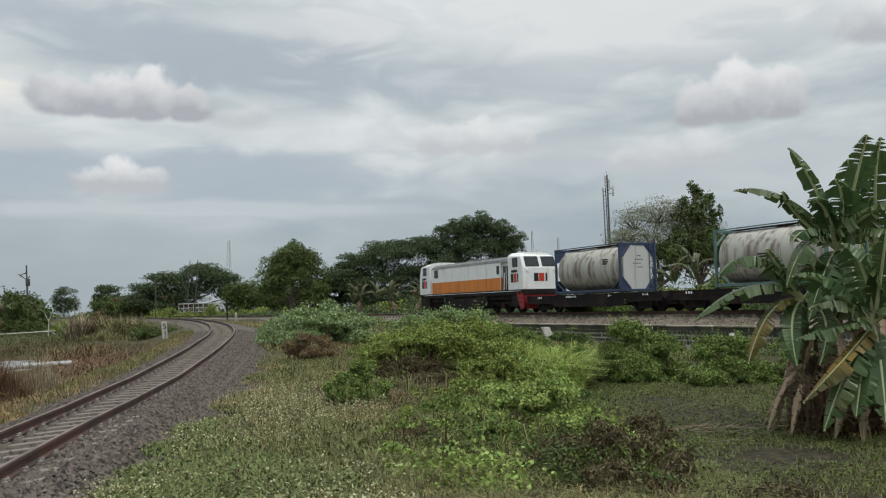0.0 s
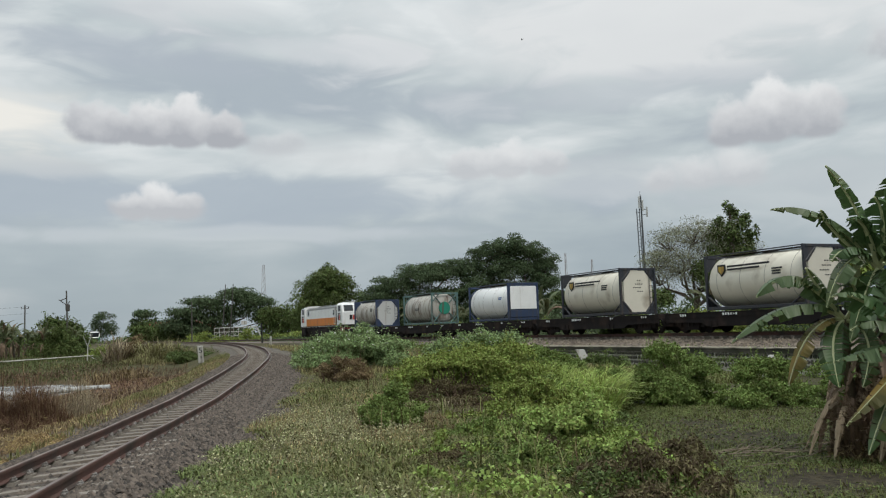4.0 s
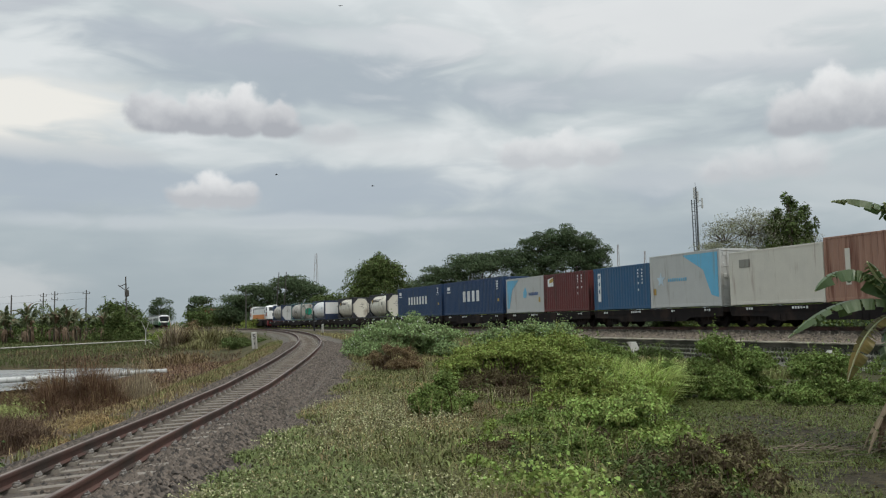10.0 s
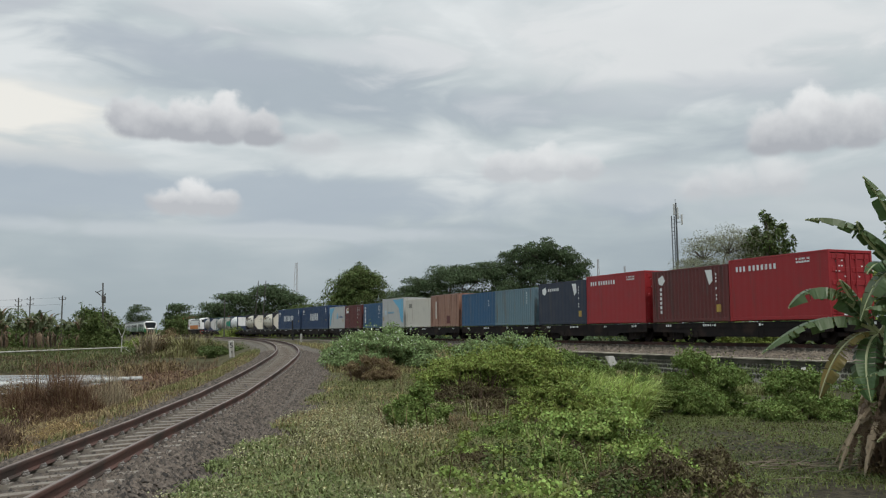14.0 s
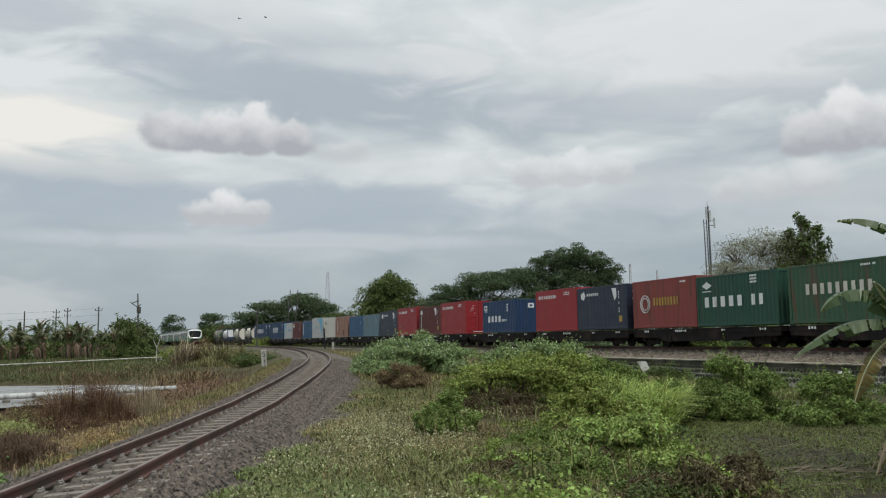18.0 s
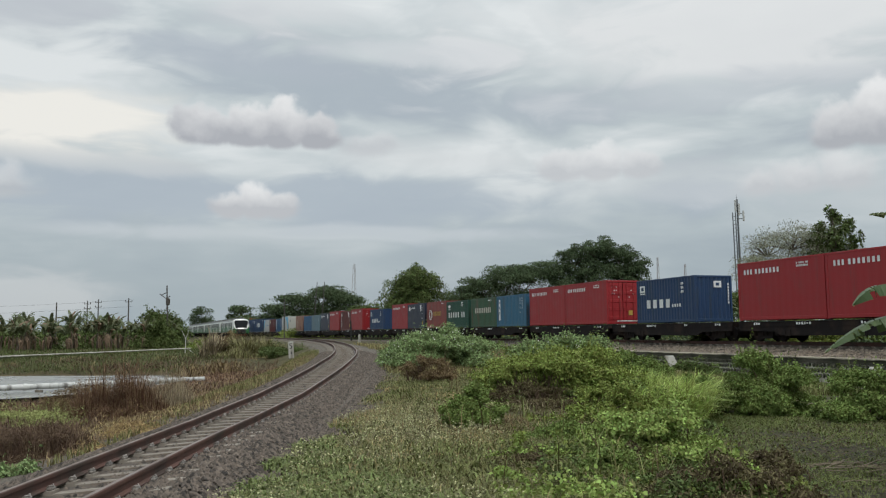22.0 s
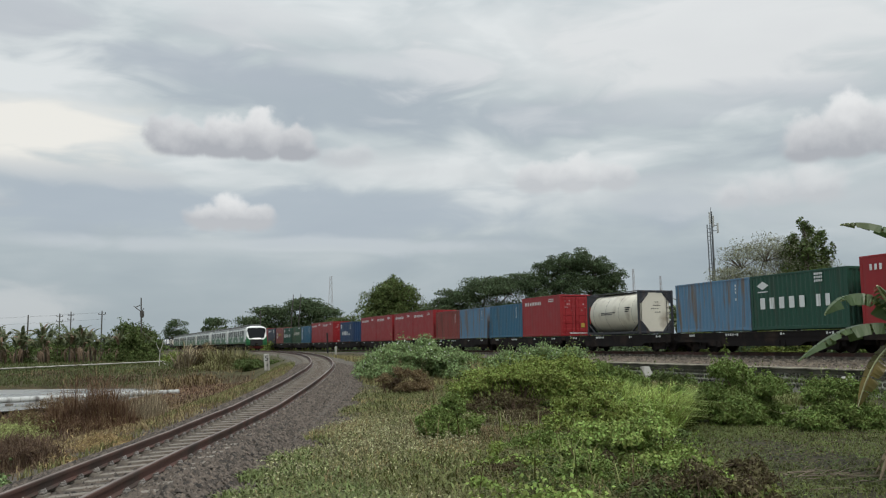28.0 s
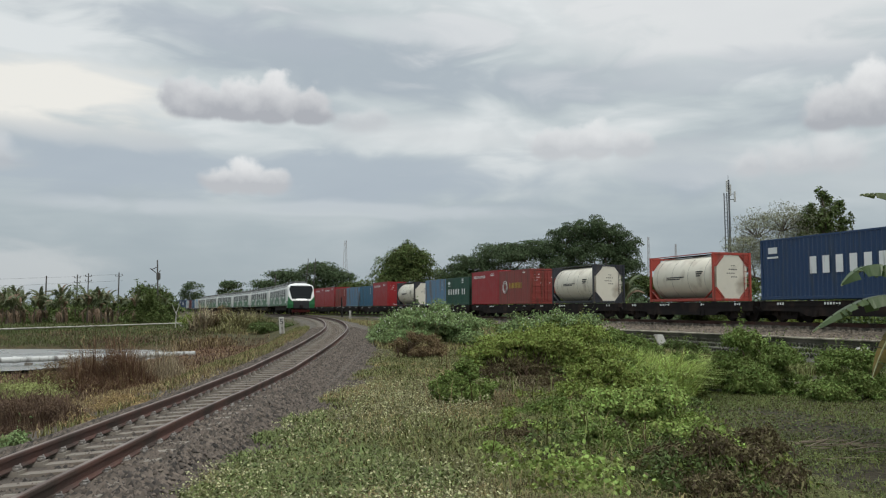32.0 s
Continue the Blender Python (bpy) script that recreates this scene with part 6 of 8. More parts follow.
def blob_points(blobs, n, seed, shell=0.5, low=-0.55, sub=14, lo=0.24, hi=0.48, flat=1.0):
    """Points in the outer part of a set of lumpy ellipsoids, and their outward directions."""
    r = np.random.RandomState(seed)
    small = []
    for b in blobs:
        for k in range(sub):
            u = r.normal(0, 1, 3)
            u /= np.linalg.norm(u)
            u[2] = abs(u[2]) if r.rand() < 0.7 else u[2] * 0.6
            q = r.uniform(0.35, 0.95)
            w = r.uniform(lo, hi)
            small.append((b[0] + u[0] * b[3] * q, b[1] + u[1] * b[4] * q, b[2] + u[2] * b[5] * q, b[3] * w, b[4] * w, b[5] * w * flat * r.uniform(0.7, 1.1)))
    blobs = small or blobs
    vol = np.array([(b[3] * b[4] * b[5]) ** 0.7 for b in blobs])
    pick = r.choice(len(blobs), n, p=vol / vol.sum())
    B = np.array(blobs, float)[pick]
    u = r.normal(0, 1, (n, 3))
    u /= np.linalg.norm(u, axis=1)[:, None]
    u[:, 2] = np.where(u[:, 2] < low, -u[:, 2], u[:, 2])
    rad = 1 - shell * r.beta(1.2, 2.2, n)
    lump = 1 + 0.13 * np.sin(u[:, 0] * 5 + pick) * np.cos(u[:, 1] * 6 + pick * 2) + 0.09 * np.sin(u[:, 2] * 9 + pick * 1.3)
    rad = rad * lump
    rad = np.where(r.rand(n) < 0.05, rad * r.uniform(1.05, 1.22, n), rad)
    c = B[:, :3] + u * B[:, 3:6] * rad[:, None]
    return c, u


def branch(shape, p, q, r0, r1, seed, bend=0.12, n=4):
    g = random.Random(seed)
    p, q = Vector(p), Vector(q)
    L = (q - p).length
    pts = []
    for k in range(n + 1):
        t = k / n
        o = Vector((g.uniform(-1, 1), g.uniform(-1, 1), g.uniform(-0.5, 0.5))) * L * bend * math.sin(math.pi * t)
        pts.append(p.lerp(q, t) + o)
    shape.tube(pts, [r0 + (r1 - r0) * k / n for k in range(n + 1)], 6)


BARK = material("grey_brown_bark", (0.11, 0.085, 0.065), 0.9, scale=4, bump=0.5, bscale=20)
TWIG = material("dry_twig", (0.13, 0.085, 0.055), 0.9, scale=4)


def tree(x, y, z, blobs, n, leaf, mat, label, seed, trunk=None, tr=0.3, clear=2.0, name="tree", aspect=1.8, twigs=4, sub=22, lo=0.32, hi=0.55, flat=1.0):
    """A trunk with limbs into each crown clump and a crown of many leaves. Clumps are relative to the foot."""
    t = thing(name, label, "tree", m=pose(x, y, z))
    s = Shape()
    fork = trunk or (0, 0, clear)
    branch(s, (0, 0, -0.3), fork, tr, tr * 0.75, seed, 0.05)
    for k, b in enumerate(blobs):
        branch(s, fork, (b[0], b[1], b[2]), tr * 0.5, tr * 0.12, seed + k, 0.15)
        g = random.Random(seed * 31 + k)
        for _ in range(twigs):
            branch(s, (b[0], b[1], b[2] - b[5] * 0.3), (b[0] + g.uniform(-0.8, 0.8) * b[3], b[1] + g.uniform(-0.8, 0.8) * b[4], b[2] + g.uniform(-0.2, 0.7) * b[5]), tr * 0.15, tr * 0.04, seed + k, 0.1, 3)
    part("trunk", s, BARK, t, "grey-brown trunk with limbs")
    c, u = blob_points(blobs, n, seed, sub=sub, lo=lo, hi=hi, flat=flat)
    part("crown", leaf_mesh("crown", c, u, leaf, mat, seed, aspect), mat, t, "leafy crown")
    return t


def bush(x, y, blobs, n, leaf, mat, label, seed, aspect=1.9, droop=0.25, name="bush", stems=10, twig=None, sink=0.1, spread=0.7):
    z = float(ground_z(x, y)) - sink
    t = thing(name, label, "bush", m=pose(x, y, z))
    s = Shape()
    g = random.Random(seed)
    for k in range(stems):
        b = blobs[k % len(blobs)]
        branch(s, (b[0] * 0.7 + g.uniform(-0.2, 0.2), b[1] * 0.7 + g.uniform(-0.2, 0.2), -0.1), (b[0] + g.uniform(-0.7, 0.7) * b[3], b[1] + g.uniform(-0.7, 0.7) * b[4], b[2] + g.uniform(0, 0.7) * b[5]), 0.022, 0.006, seed + k, 0.15)
    tagged(part("branchwork", s, twig or TWIG, t, "thin woody stems"), kind="stuff")
    c, u = blob_points(blobs, n, seed, 0.6, -0.3, sub=12, lo=0.36, hi=0.62)
    # shoots that stand out of the mass
    r = np.random.RandomState(seed + 5)
    m = max(14, n // 150)
    k = r.choice(len(c), m)
    ln = leaf * r.uniform(1.5, 4.5, m)
    dirn = u[k] * 0.7 + np.array([0, 0, 0.8]) + r.normal(0, 0.3, (m, 3))
    tt = np.tile(np.linspace(0.1, 1, 9), m)
    idx = np.repeat(np.arange(m), 9)
    extra = c[k][idx] + dirn[idx] * (ln[idx] * tt)[:, None] + r.normal(0, leaf * 0.12, (m * 9, 3))
    c, u = np.concatenate([c, extra]), np.concatenate([u, u[k][idx]])
    part("foliage", leaf_mesh("foliage", c, u, leaf, mat, seed, aspect, droop, spread), mat, t, "dense leaves")
    return t


LEAF_DEEP = leafy("deep_green_leaf", (0.092, 0.120, 0.040))
LEAF_MID = leafy("mid_green_leaf", (0.198, 0.238, 0.060))
LEAF_BRIGHT = leafy("bright_green_leaf", (0.19, 0.225, 0.062))
LEAF_CREEP = leafy("yellow_green_creeper_leaf", (0.24, 0.305, 0.085))
LEAF_BLUE = leafy("grey_green_leaf", (0.205, 0.27, 0.115))
LEAF_ROUND = leafy("olive_crown_leaf", (0.105, 0.135, 0.045))
# dark crown green, lifted a little in colour to stand in for haze
LEAF_DARK = leafy("dark_crown_leaf", (0.084, 0.114, 0.057))
LEAF_PURPLE = leafy("dark_brown_leaf", (0.115, 0.092, 0.050), 0.08)
LEAF_BROWN = leafy("dead_brown_leaf", (0.178, 0.125, 0.07), 0.05)
LEAF_STRAW = leafy("straw_leaf", (0.30, 0.245, 0.165), 0.04)
LEAF_STALK = leafy("brown_dead_stalk", (0.18, 0.11, 0.07), 0.05)
LEAF_RED = leafy("red_brown_dry_stem", (0.125, 0.082, 0.056), 0.05)
GRASS_TALL_WEED = leafy("pale_slope_grass", (0.29, 0.31, 0.12), 0.05)
GRASS_PALE = leafy("bleached_straw", (0.33, 0.235, 0.12), 0.04)
LEAF_BUSH = leafy("fresh_bush_leaf", (0.155, 0.205, 0.058))
LEAF_PALE = leafy("pale_grey_green_leaf", (0.24, 0.245, 0.16))

# trees behind the main line
tree(-8.2, 116, 0.4, [(0, 0, 6.4, 3.4, 3.0, 3.2), (-2.0, 0, 5.0, 2.6, 2.4, 2.6), (2.2, 0.5, 5.4, 2.6, 2.4, 2.6), (0.2, -0.5, 9.0, 1.7, 1.7, 1.8), (-2.6, 0, 2.8, 2.2, 1.8, 2.0), (2.6, 0, 2.8, 2.6, 1.8, 2.0), (1.6, 0, 7.8, 2.0, 1.8, 1.8), (-1.4, 0, 7.6, 1.9, 1.8, 1.8)],
     38000, 0.25, LEAF_ROUND, "round broad-leaved green tree behind the main line", 21, clear=2.0)
tree(-2.5, 122, 0.4, [(0, 0, 4.0, 3.0, 3, 2.4), (-3.0, 0, 3.0, 2.6, 2.4, 2.2), (2.6, 0, 4.0, 2.6, 2.4, 2.6)], 10000, 0.42, LEAF_DEEP, "low spreading green tree", 22, clear=1.2)
tree(5.0, 118, 0.4, [(-6.2, 0, 5.8, 2.8, 2.8, 2.1), (-3.6, 0, 7.0, 3.2, 3.2, 2.2), (-0.2, 0, 8.2, 3.6, 3.4, 2.2), (1.8, 0, 8.6, 3.0, 3.0, 2.0), (3.6, 0, 8.6, 3.4, 3.3, 2.2), (6.6, 0, 9.0, 3.0, 3.0, 2.2), (-4.6, 0, 3.6, 3.4, 3.0, 2.4), (0.2, 0, 4.6, 3.8, 3.3, 2.8), (4.6, 0, 5.4, 3.8, 3.0, 3.0), (-1.0, 0, 2.2, 4.6, 3, 2.2), (5.4, 0, 2.6, 4, 3, 2.4)],
     90000, 0.21, LEAF_DARK, "wide dark umbrella-crowned rain tree behind the main line", 23, tr=0.5, clear=2.5, sub=34, lo=0.36, hi=0.58, flat=0.55)
tree(17.0, 116, 0.4, [(-0.4, 0, 11.8, 2.8, 3.0, 2.4), (-3.4, 0, 10.6, 2.6, 2.8, 2.4), (2.8, 0, 10.9, 2.8, 3.0, 2.4), (5.0, 0, 9.2, 2.2, 2.4, 2.2), (0.5, 0, 8.6, 4.2, 3.6, 3.0), (-4.0, 0, 7.0, 3.0, 3, 3.0), (4.4, 0, 6.6, 2.8, 3.0, 3.0), (0, 0, 5.0, 4.6, 3.4, 3.0), (4.4, 0, 3.4, 2.8, 2.4, 2.6), (-4, 0, 3.0, 3.2, 2.4, 2.4)],
     90000, 0.21, LEAF_DARK, "tall dark green rain tree behind the main line", 24, tr=0.5, clear=3, sub=34, lo=0.24, hi=0.44, flat=0.8)
tree(26.0, 126, 0.4, [(0, 0, 4.0, 3.0, 2.6, 2.4), (3.5, 0, 3.6, 2.8, 2.4, 2.2)], 9000, 0.4, LEAF_DEEP, "low green tree behind the freight line", 25, clear=1.2)
tree(33.5, 120, 0.4, [(0, 0, 4.2, 3.4, 2.6, 2.4), (4.5, 0, 4.0, 3.4, 2.4, 2.4)], 10000, 0.4, LEAF_DEEP, "low green tree behind the freight line", 26, clear=1.2)
# bare and tall trees on the far side
tree(29.0, 78, 0.4, [(0.0, 0, 9.0, 2.6, 2.0, 1.9), (-2.2, 0, 8.4, 2.2, 2.0, 1.8), (2.6, 0, 8.6, 2.4, 2.0, 1.8), (5.0, 0, 7.4, 1.9, 1.8, 1.8), (-4.0, 0, 6.6, 1.9, 2.0, 1.8), (-1.6, 0, 6.4, 2.6, 2.2, 2.2), (1.4, 0, 7.4, 2.8, 2.2, 2.1), (-3.4, 0, 5.2, 2.2, 2.0, 1.8), (3.8, 0, 6.2, 2.6, 2.0, 2.2), (0.5, 0, 4.6, 3.2, 2.2, 2.2)], 40000, 0.12, LEAF_PALE, "half-bare pale twiggy tree beyond the main line", 27, tr=0.30, clear=2.6, twigs=22, sub=26, lo=0.34, hi=0.62)
tree(32.4, 77, 0.4, [(-1.0, 0, 10.0, 0.6, 0.6, 1.5), (0.0, 0, 10.9, 0.65, 0.6, 1.5), (1.0, 0, 9.9, 0.65, 0.6, 1.6), (1.7, 0, 8.7, 0.7, 0.6, 1.3), (-1.6, 0, 8.8, 0.7, 0.6, 1.3), (0.1, 0, 8.6, 1.2, 1.0, 1.5), (-0.2, 0, 6.8, 1.8, 1.5, 2.0), (1.2, 0, 5.4, 2.4, 2.0, 2.4), (-1.8, 0, 4.6, 2.4, 1.8, 2.4), (3.4, 0, 4.4, 2.4, 1.8, 2.4)],
         22000, 0.30, LEAF_DEEP, "tall dark tree with upright leafy shoots beyond the line", 28, tr=0.3, clear=2.5, aspect=2.6, sub=7, lo=0.42, hi=0.62)
tree(38.5, 74, 0.4, [(0, 0, 4.0, 2.8, 2.2, 2.6), (3.5, 0, 4.6, 2.8, 2.2, 2.8), (7.5, 0, 4.2, 2.8, 2.2, 2.8)], 14000, 0.34, LEAF_MID, "leafy green tree beyond the main line", 29, clear=1.2)
# left distance
tree(-38.0, 204, 0.2, [(-8.5, 0, 6.6, 4.6, 4, 2.4), (-4.0, 0, 9.0, 4.6, 4, 2.4), (2.5, 0, 10.4, 5.0, 4, 2.4), (7.5, 0, 8.6, 4.6, 4, 2.6), (0, 0, 6.0, 7.0, 4, 3.2), (-11, 0, 4.0, 4, 3.5, 2.8), (10, 0, 5.0, 4.5, 3.5, 3.2), (-4, 0, 3, 7, 3.5, 3)],
     40000, 0.42, LEAF_DARK, "wide umbrella-crowned rain tree in the distance", 30, tr=0.5, clear=2.5, sub=30, lo=0.42, hi=0.64, flat=0.8)
for k, (x, y, hgt, w) in enumerate([(-25, 200, 8.4, 5), (-18, 196, 7.8, 4.8), (-12.5, 190, 7.4, 4.6), (-64, 232, 9.8, 3.2), (-118.5, 367, 13.5, 4.8), (-65, 246, 6.6, 4.2), (-58, 215, 6.0, 4.5), (-50, 208, 5.6, 4.2), (-90, 250, 6.6, 4)]):
    tree(x, y, 0, [(0, 0, hgt - w * 0.55, w, w * 0.7, w * 0.55), (-w * 0.5, 0, hgt * 0.45, w * 0.7, w * 0.6, hgt * 0.4), (w * 0.5, 0, hgt * 0.42, w * 0.7, w * 0.6, hgt * 0.4), (0, 0, hgt * 0.3, w, w * 0.6, hgt * 0.3)], 6000, 0.55, LEAF_DARK if k in (3, 4) else LEAF_DEEP,
         "round dark green tree in the distance" if k in (3, 4) else "low green tree in the distant tree line", 40 + k, tr=0.25, clear=1.5)


def tree_line(name, points, n, leaf, mat, label, seed):
    """A far belt of scrub as one object."""
    c, u = blob_points(points, n, seed, 0.6, -0.1)
    ob = part(name, leaf_mesh(name, c, u, leaf, mat, seed), mat)
    tagged(ob, label, "woods", kind="stuff")


g = random.Random(77)
belt = [(-110 + k * 3.6 + g.uniform(-1, 1), 226 + g.uniform(-4, 4), 1.5, g.uniform(2.6, 4.2), 3, g.uniform(1.8, 3.4)) for k in range(22)]
belt = [b for b in belt if not -84 < b[0] < -63]
tree_line("far_hedge", belt, 22000, 0.5, LEAF_DARK, "dark hedge before the far houses", 66)
belt = [(-240 + k * 7.0 + g.uniform(-2, 2), 262 + g.uniform(-12, 14) - k * 0.1, 0.8, g.uniform(4, 7), 3.5, g.uniform(2.2, 4.4)) for k in range(62)]
tree_line("far_tree_line", belt, 30000, 0.75, LEAF_DEEP, "far belt of green trees along the horizon", 60)
belt = [(-7 + k * 2.3 + g.uniform(-1, 1), 122 + g.uniform(-2, 2), 1.8, g.uniform(2.2, 3.2), 2.4, g.uniform(2.0, 3.2)) for k in range(15)]
tree_line("scrub_belt", belt, 30000, 0.27, LEAF_DARK, "dark undergrowth below the rain trees", 65)
belt = [(2 + k * 3.4 + g.uniform(-1, 1), 110 - k * 1.2 + g.uniform(-2, 2), 0.7, g.uniform(2, 3.2), 2.0, g.uniform(1.4, 2.6)) for k in range(26)]
tree_line("scrub_belt", belt, 22000, 0.32, LEAF_MID, "belt of green scrub behind the main line", 61)
belt = []
for k in range(60):
    p, h = along_main(2 + k * 2.3 + g.uniform(-0.8, 0.8), -g.uniform(5.5, 9.0), 0)
    belt.append((p[0], p[1], 0.5, g.uniform(1.2, 2.0), 1.4, g.uniform(0.7, 1.7)))
for k in range(40):
    p, h = along_main(14 + k * 2.0 + g.uniform(-0.8, 0.8), -g.uniform(12, 20), 0)
    belt.append((p[0], p[1], 0.8, g.uniform(1.6, 2.6), 1.8, g.uniform(1.4, 2.9)))
for k in range(44):
    p, h = along_main(-14 + k * 1.25 + g.uniform(-0.8, 0.8), -g.uniform(10, 19), 0)
    belt.append((p[0], p[1], 0.8, g.uniform(1.4, 2.2), 1.6, g.uniform(1.3, 2.6)))
tree_line("bank_scrub", belt, 56000, 0.24, LEAF_DARK, "low green scrub along the far side of the bank", 64)
belt = [(-36 + k * 2.3 + g.uniform(-1, 1), 160 - k * 1.7 + g.uniform(-2, 2), 0.5, g.uniform(1.8, 2.6), 2.0, g.uniform(1.3, 2.3)) for k in range(17)]
tree_line("scrub_belt", belt, 12000, 0.34, LEAF_MID, "belt of green scrub behind the bridge railing", 62)
belt = [(-105 + k * 2.2 + g.uniform(-1, 1), 104 + 0.35 * k + g.uniform(-3, 5), 0.5, g.uniform(2.2, 3.4), 2.2, g.uniform(2.6, 4.3)) for k in range(29)]
for k in range(60):
    u = k / 60
    belt.append((-80 + u * 42 + g.uniform(-1, 1), 83 + u * 23 + g.uniform(-1, 7), -0.2, g.uniform(1.1, 1.8), 1.2, g.uniform(0.7, 1.9)))
tree_line("scrub_belt", belt, 52000, 0.29, LEAF_ROUND, "scrub between the banana plants across the field", 63)

def mound(x, y, wide, deep, top, n, leaf, mat, label, seed, ground=None, rough=1.0, **kw):
    """A shrub as a heap of lobes: widest at the foot, uneven on top."""
    g = random.Random(seed)
    z0 = float(ground_z(x, y)) if ground is None else ground
    h = top - z0
    lobes = []
    m = max(5, int(wide * 3.4))
    for k in range(m):
        u = -0.5 + (k + 0.5) / m
        arch = (1 - (abs(u) * 1.75) ** 2.6) * g.uniform(0.72, 1.0)
        arch = max(arch, 0.30)
        r = wide * g.uniform(0.13, 0.20)
        for level in (0.35, 0.78):
            lobes.append((u * wide * 0.9 + g.uniform(-0.06, 0.06) * wide, g.uniform(-0.3, 0.3) * deep * (1.3 - level), h * arch * level, r * (1.15 - 0.35 * level), deep * 0.30, h * arch * 0.30 * rough))
    for k in range(4):
        lobes.append((g.uniform(-0.4, 0.4) * wide, -deep * 0.4, h * 0.18, wide * 0.16, deep * 0.22, h * 0.22))
    return bush(x, y, lobes, int(n * 1.1), leaf * 0.91, mat, label, seed, sink=float(ground_z(x, y)) - z0 + 0.05, **kw)


# scrub before the banana row
mound(-42.0, 113.0, 6.6, 3.0, 5.0, 15000, 0.34, LEAF_DEEP, "tall leafy shrub among the banana plants", 140, -0.3)
mound(-66.0, 112.0, 8.0, 3.0, 4.2, 14000, 0.36, LEAF_DEEP, "dense dark shrub behind the banana plants", 142, -0.3)
mound(-37.3, 100.0, 5.0, 2.6, 3.7, 12000, 0.22, LEAF_ROUND, "tall green shrub at the end of the banana row", 144, -0.2)
mound(-29.6, 94.0, 4.2, 2.2, 1.1, 8000, 0.2, LEAF_MID, "low pale green shrub beyond the reeds", 145, -0.2)
mound(-26.4, 92.0, 3.0, 2.0, 1.9, 6000, 0.2, LEAF_BROWN, "brown dried shrub beyond the reeds", 146, -0.2, aspect=4.0)
for k, (x, y, w, h) in enumerate(((17.6, 45.5, 4.0, 2.5), (20.6, 47.0, 4.4, 2.9), (24.5, 46.0, 4.6, 2.6), (14.6, 50.0, 4.4, 2.4), (28.5, 42.0, 4.2, 2.5))):
    mound(x, y, w, 2.4, h, 9000, 0.15, (LEAF_MID, LEAF_BUSH)[k % 2], "bright green scrub behind the main line", 150 + k, 0.2)
# bushes between the two lines
FLOWER = leafy("small_white_flower", (0.62, 0.62, 0.56), 0.02)


def flowering(b, wide, deep, top, n, size, seed):
    """Small white flowers over the top of a shrub."""
    r = np.random.RandomState(seed)
    u = r.uniform(-0.5, 0.5, n)
    c = np.stack([u * wide, r.uniform(-0.55, 0.1, n) * deep, top * (1 - (np.abs(u) * 1.7) ** 2.4) * r.uniform(0.55, 1.02, n)], 1)
    tagged(part("flower", leaf_mesh("flower", c, np.tile([0, -0.7, 0.7], (n, 1)), size, FLOWER, seed, 1.2), FLOWER, b, "small white flowers"), kind="stuff")


flowering(mound(-1.5, 35.2, 4.7, 3.0, 1.95, 40000, 0.105, LEAF_BLUE, "large grey-green leafy shrub with small white flowers between the tracks", 101, 0.1), 4.3, 3.0, 1.85, 190, 0.055, 501)
mound(-3.4, 47.0, 3.2, 2.4, 1.6, 12000, 0.12, LEAF_BLUE, "grey-green shrub near the far curve", 115)
flowering(mound(3.5, 33.4, 4.4, 2.2, 1.62, 30000, 0.10, LEAF_BLUE, "grey-green shrub with small white flowers between the tracks", 102), 3.8, 2.0, 1.5, 90, 0.05, 502)
mound(5.9, 31.6, 2.6, 1.6, 0.95, 14000, 0.085, LEAF_BUSH, "low green shrub before the ballast bank", 119)
mound(2.2, 28.0, 3.8, 2.0, 1.15, 24000, 0.09, LEAF_MID, "broad green shrub between the two tracks", 113)
mound(-1.45, 28.2, 1.75, 1.1, 1.1, 15000, 0.075, LEAF_BROWN, "dead reddish-brown dried shrub", 103, aspect=4.2, stems=60)
mound(2.75, 22.0, 3.0, 2.0, 1.42, 34000, 0.078, LEAF_MID, "tall broad green shrub on the rise", 104, 0.0)
bush(1.75, 20.3, [(-1.2, 0, 0.72, 0.5, 0.6, 0.22), (-0.7, 0.1, 0.88, 0.55, 0.6, 0.24), (-0.15, 0, 0.95, 0.5, 0.6, 0.26), (0.4, 0, 0.86, 0.55, 0.6, 0.28), (0.95, -0.1, 0.72, 0.5, 0.6, 0.36), (1.3, -0.2, 0.45, 0.45, 0.5, 0.4), (0.75, -0.3, 0.35, 0.5, 0.4, 0.35), (-1.45, 0, 0.4, 0.3, 0.5, 0.35)],
     38000, 0.068, LEAF_MID, "green shrub arching over a dark dry hollow", 116, stems=120)
# dried twigs whose dark leaf colour also paints the shade in the hollow
mound(1.1, 19.7, 2.3, 0.9, 0.52, 16000, 0.055, LEAF_PURPLE, "dried brown twigs and leaves, coloured dark for the hollow's shade", 105, 0.0, aspect=3.4, stems=160)
mound(3.6, 19.0, 1.5, 1.2, 0.62, 16000, 0.062, LEAF_BUSH, "green shrub with broad leaves", 106)
mound(0.0, 15.2, 1.15, 0.9, 0.82, 15000, 0.056, LEAF_BUSH, "small upright green leafy shrub in the grass", 107, 0.0)
mound(1.45, 13.9, 1.3, 1.0, 0.26, 13000, 0.05, LEAF_BUSH, "low bushy green shrub beside the creeper mound", 108, -0.05)
mound(2.55, 16.4, 1.7, 1.1, 0.76, 16000, 0.064, LEAF_MID, "light green leafy shrub", 117, -0.1)
mound(2.5, 12.4, 1.9, 1.7, 0.68, 26000, 0.05, LEAF_CREEP, "mound of bright yellow-green creeper", 109, -0.2, aspect=1.3, droop=0.1, spread=0.5)
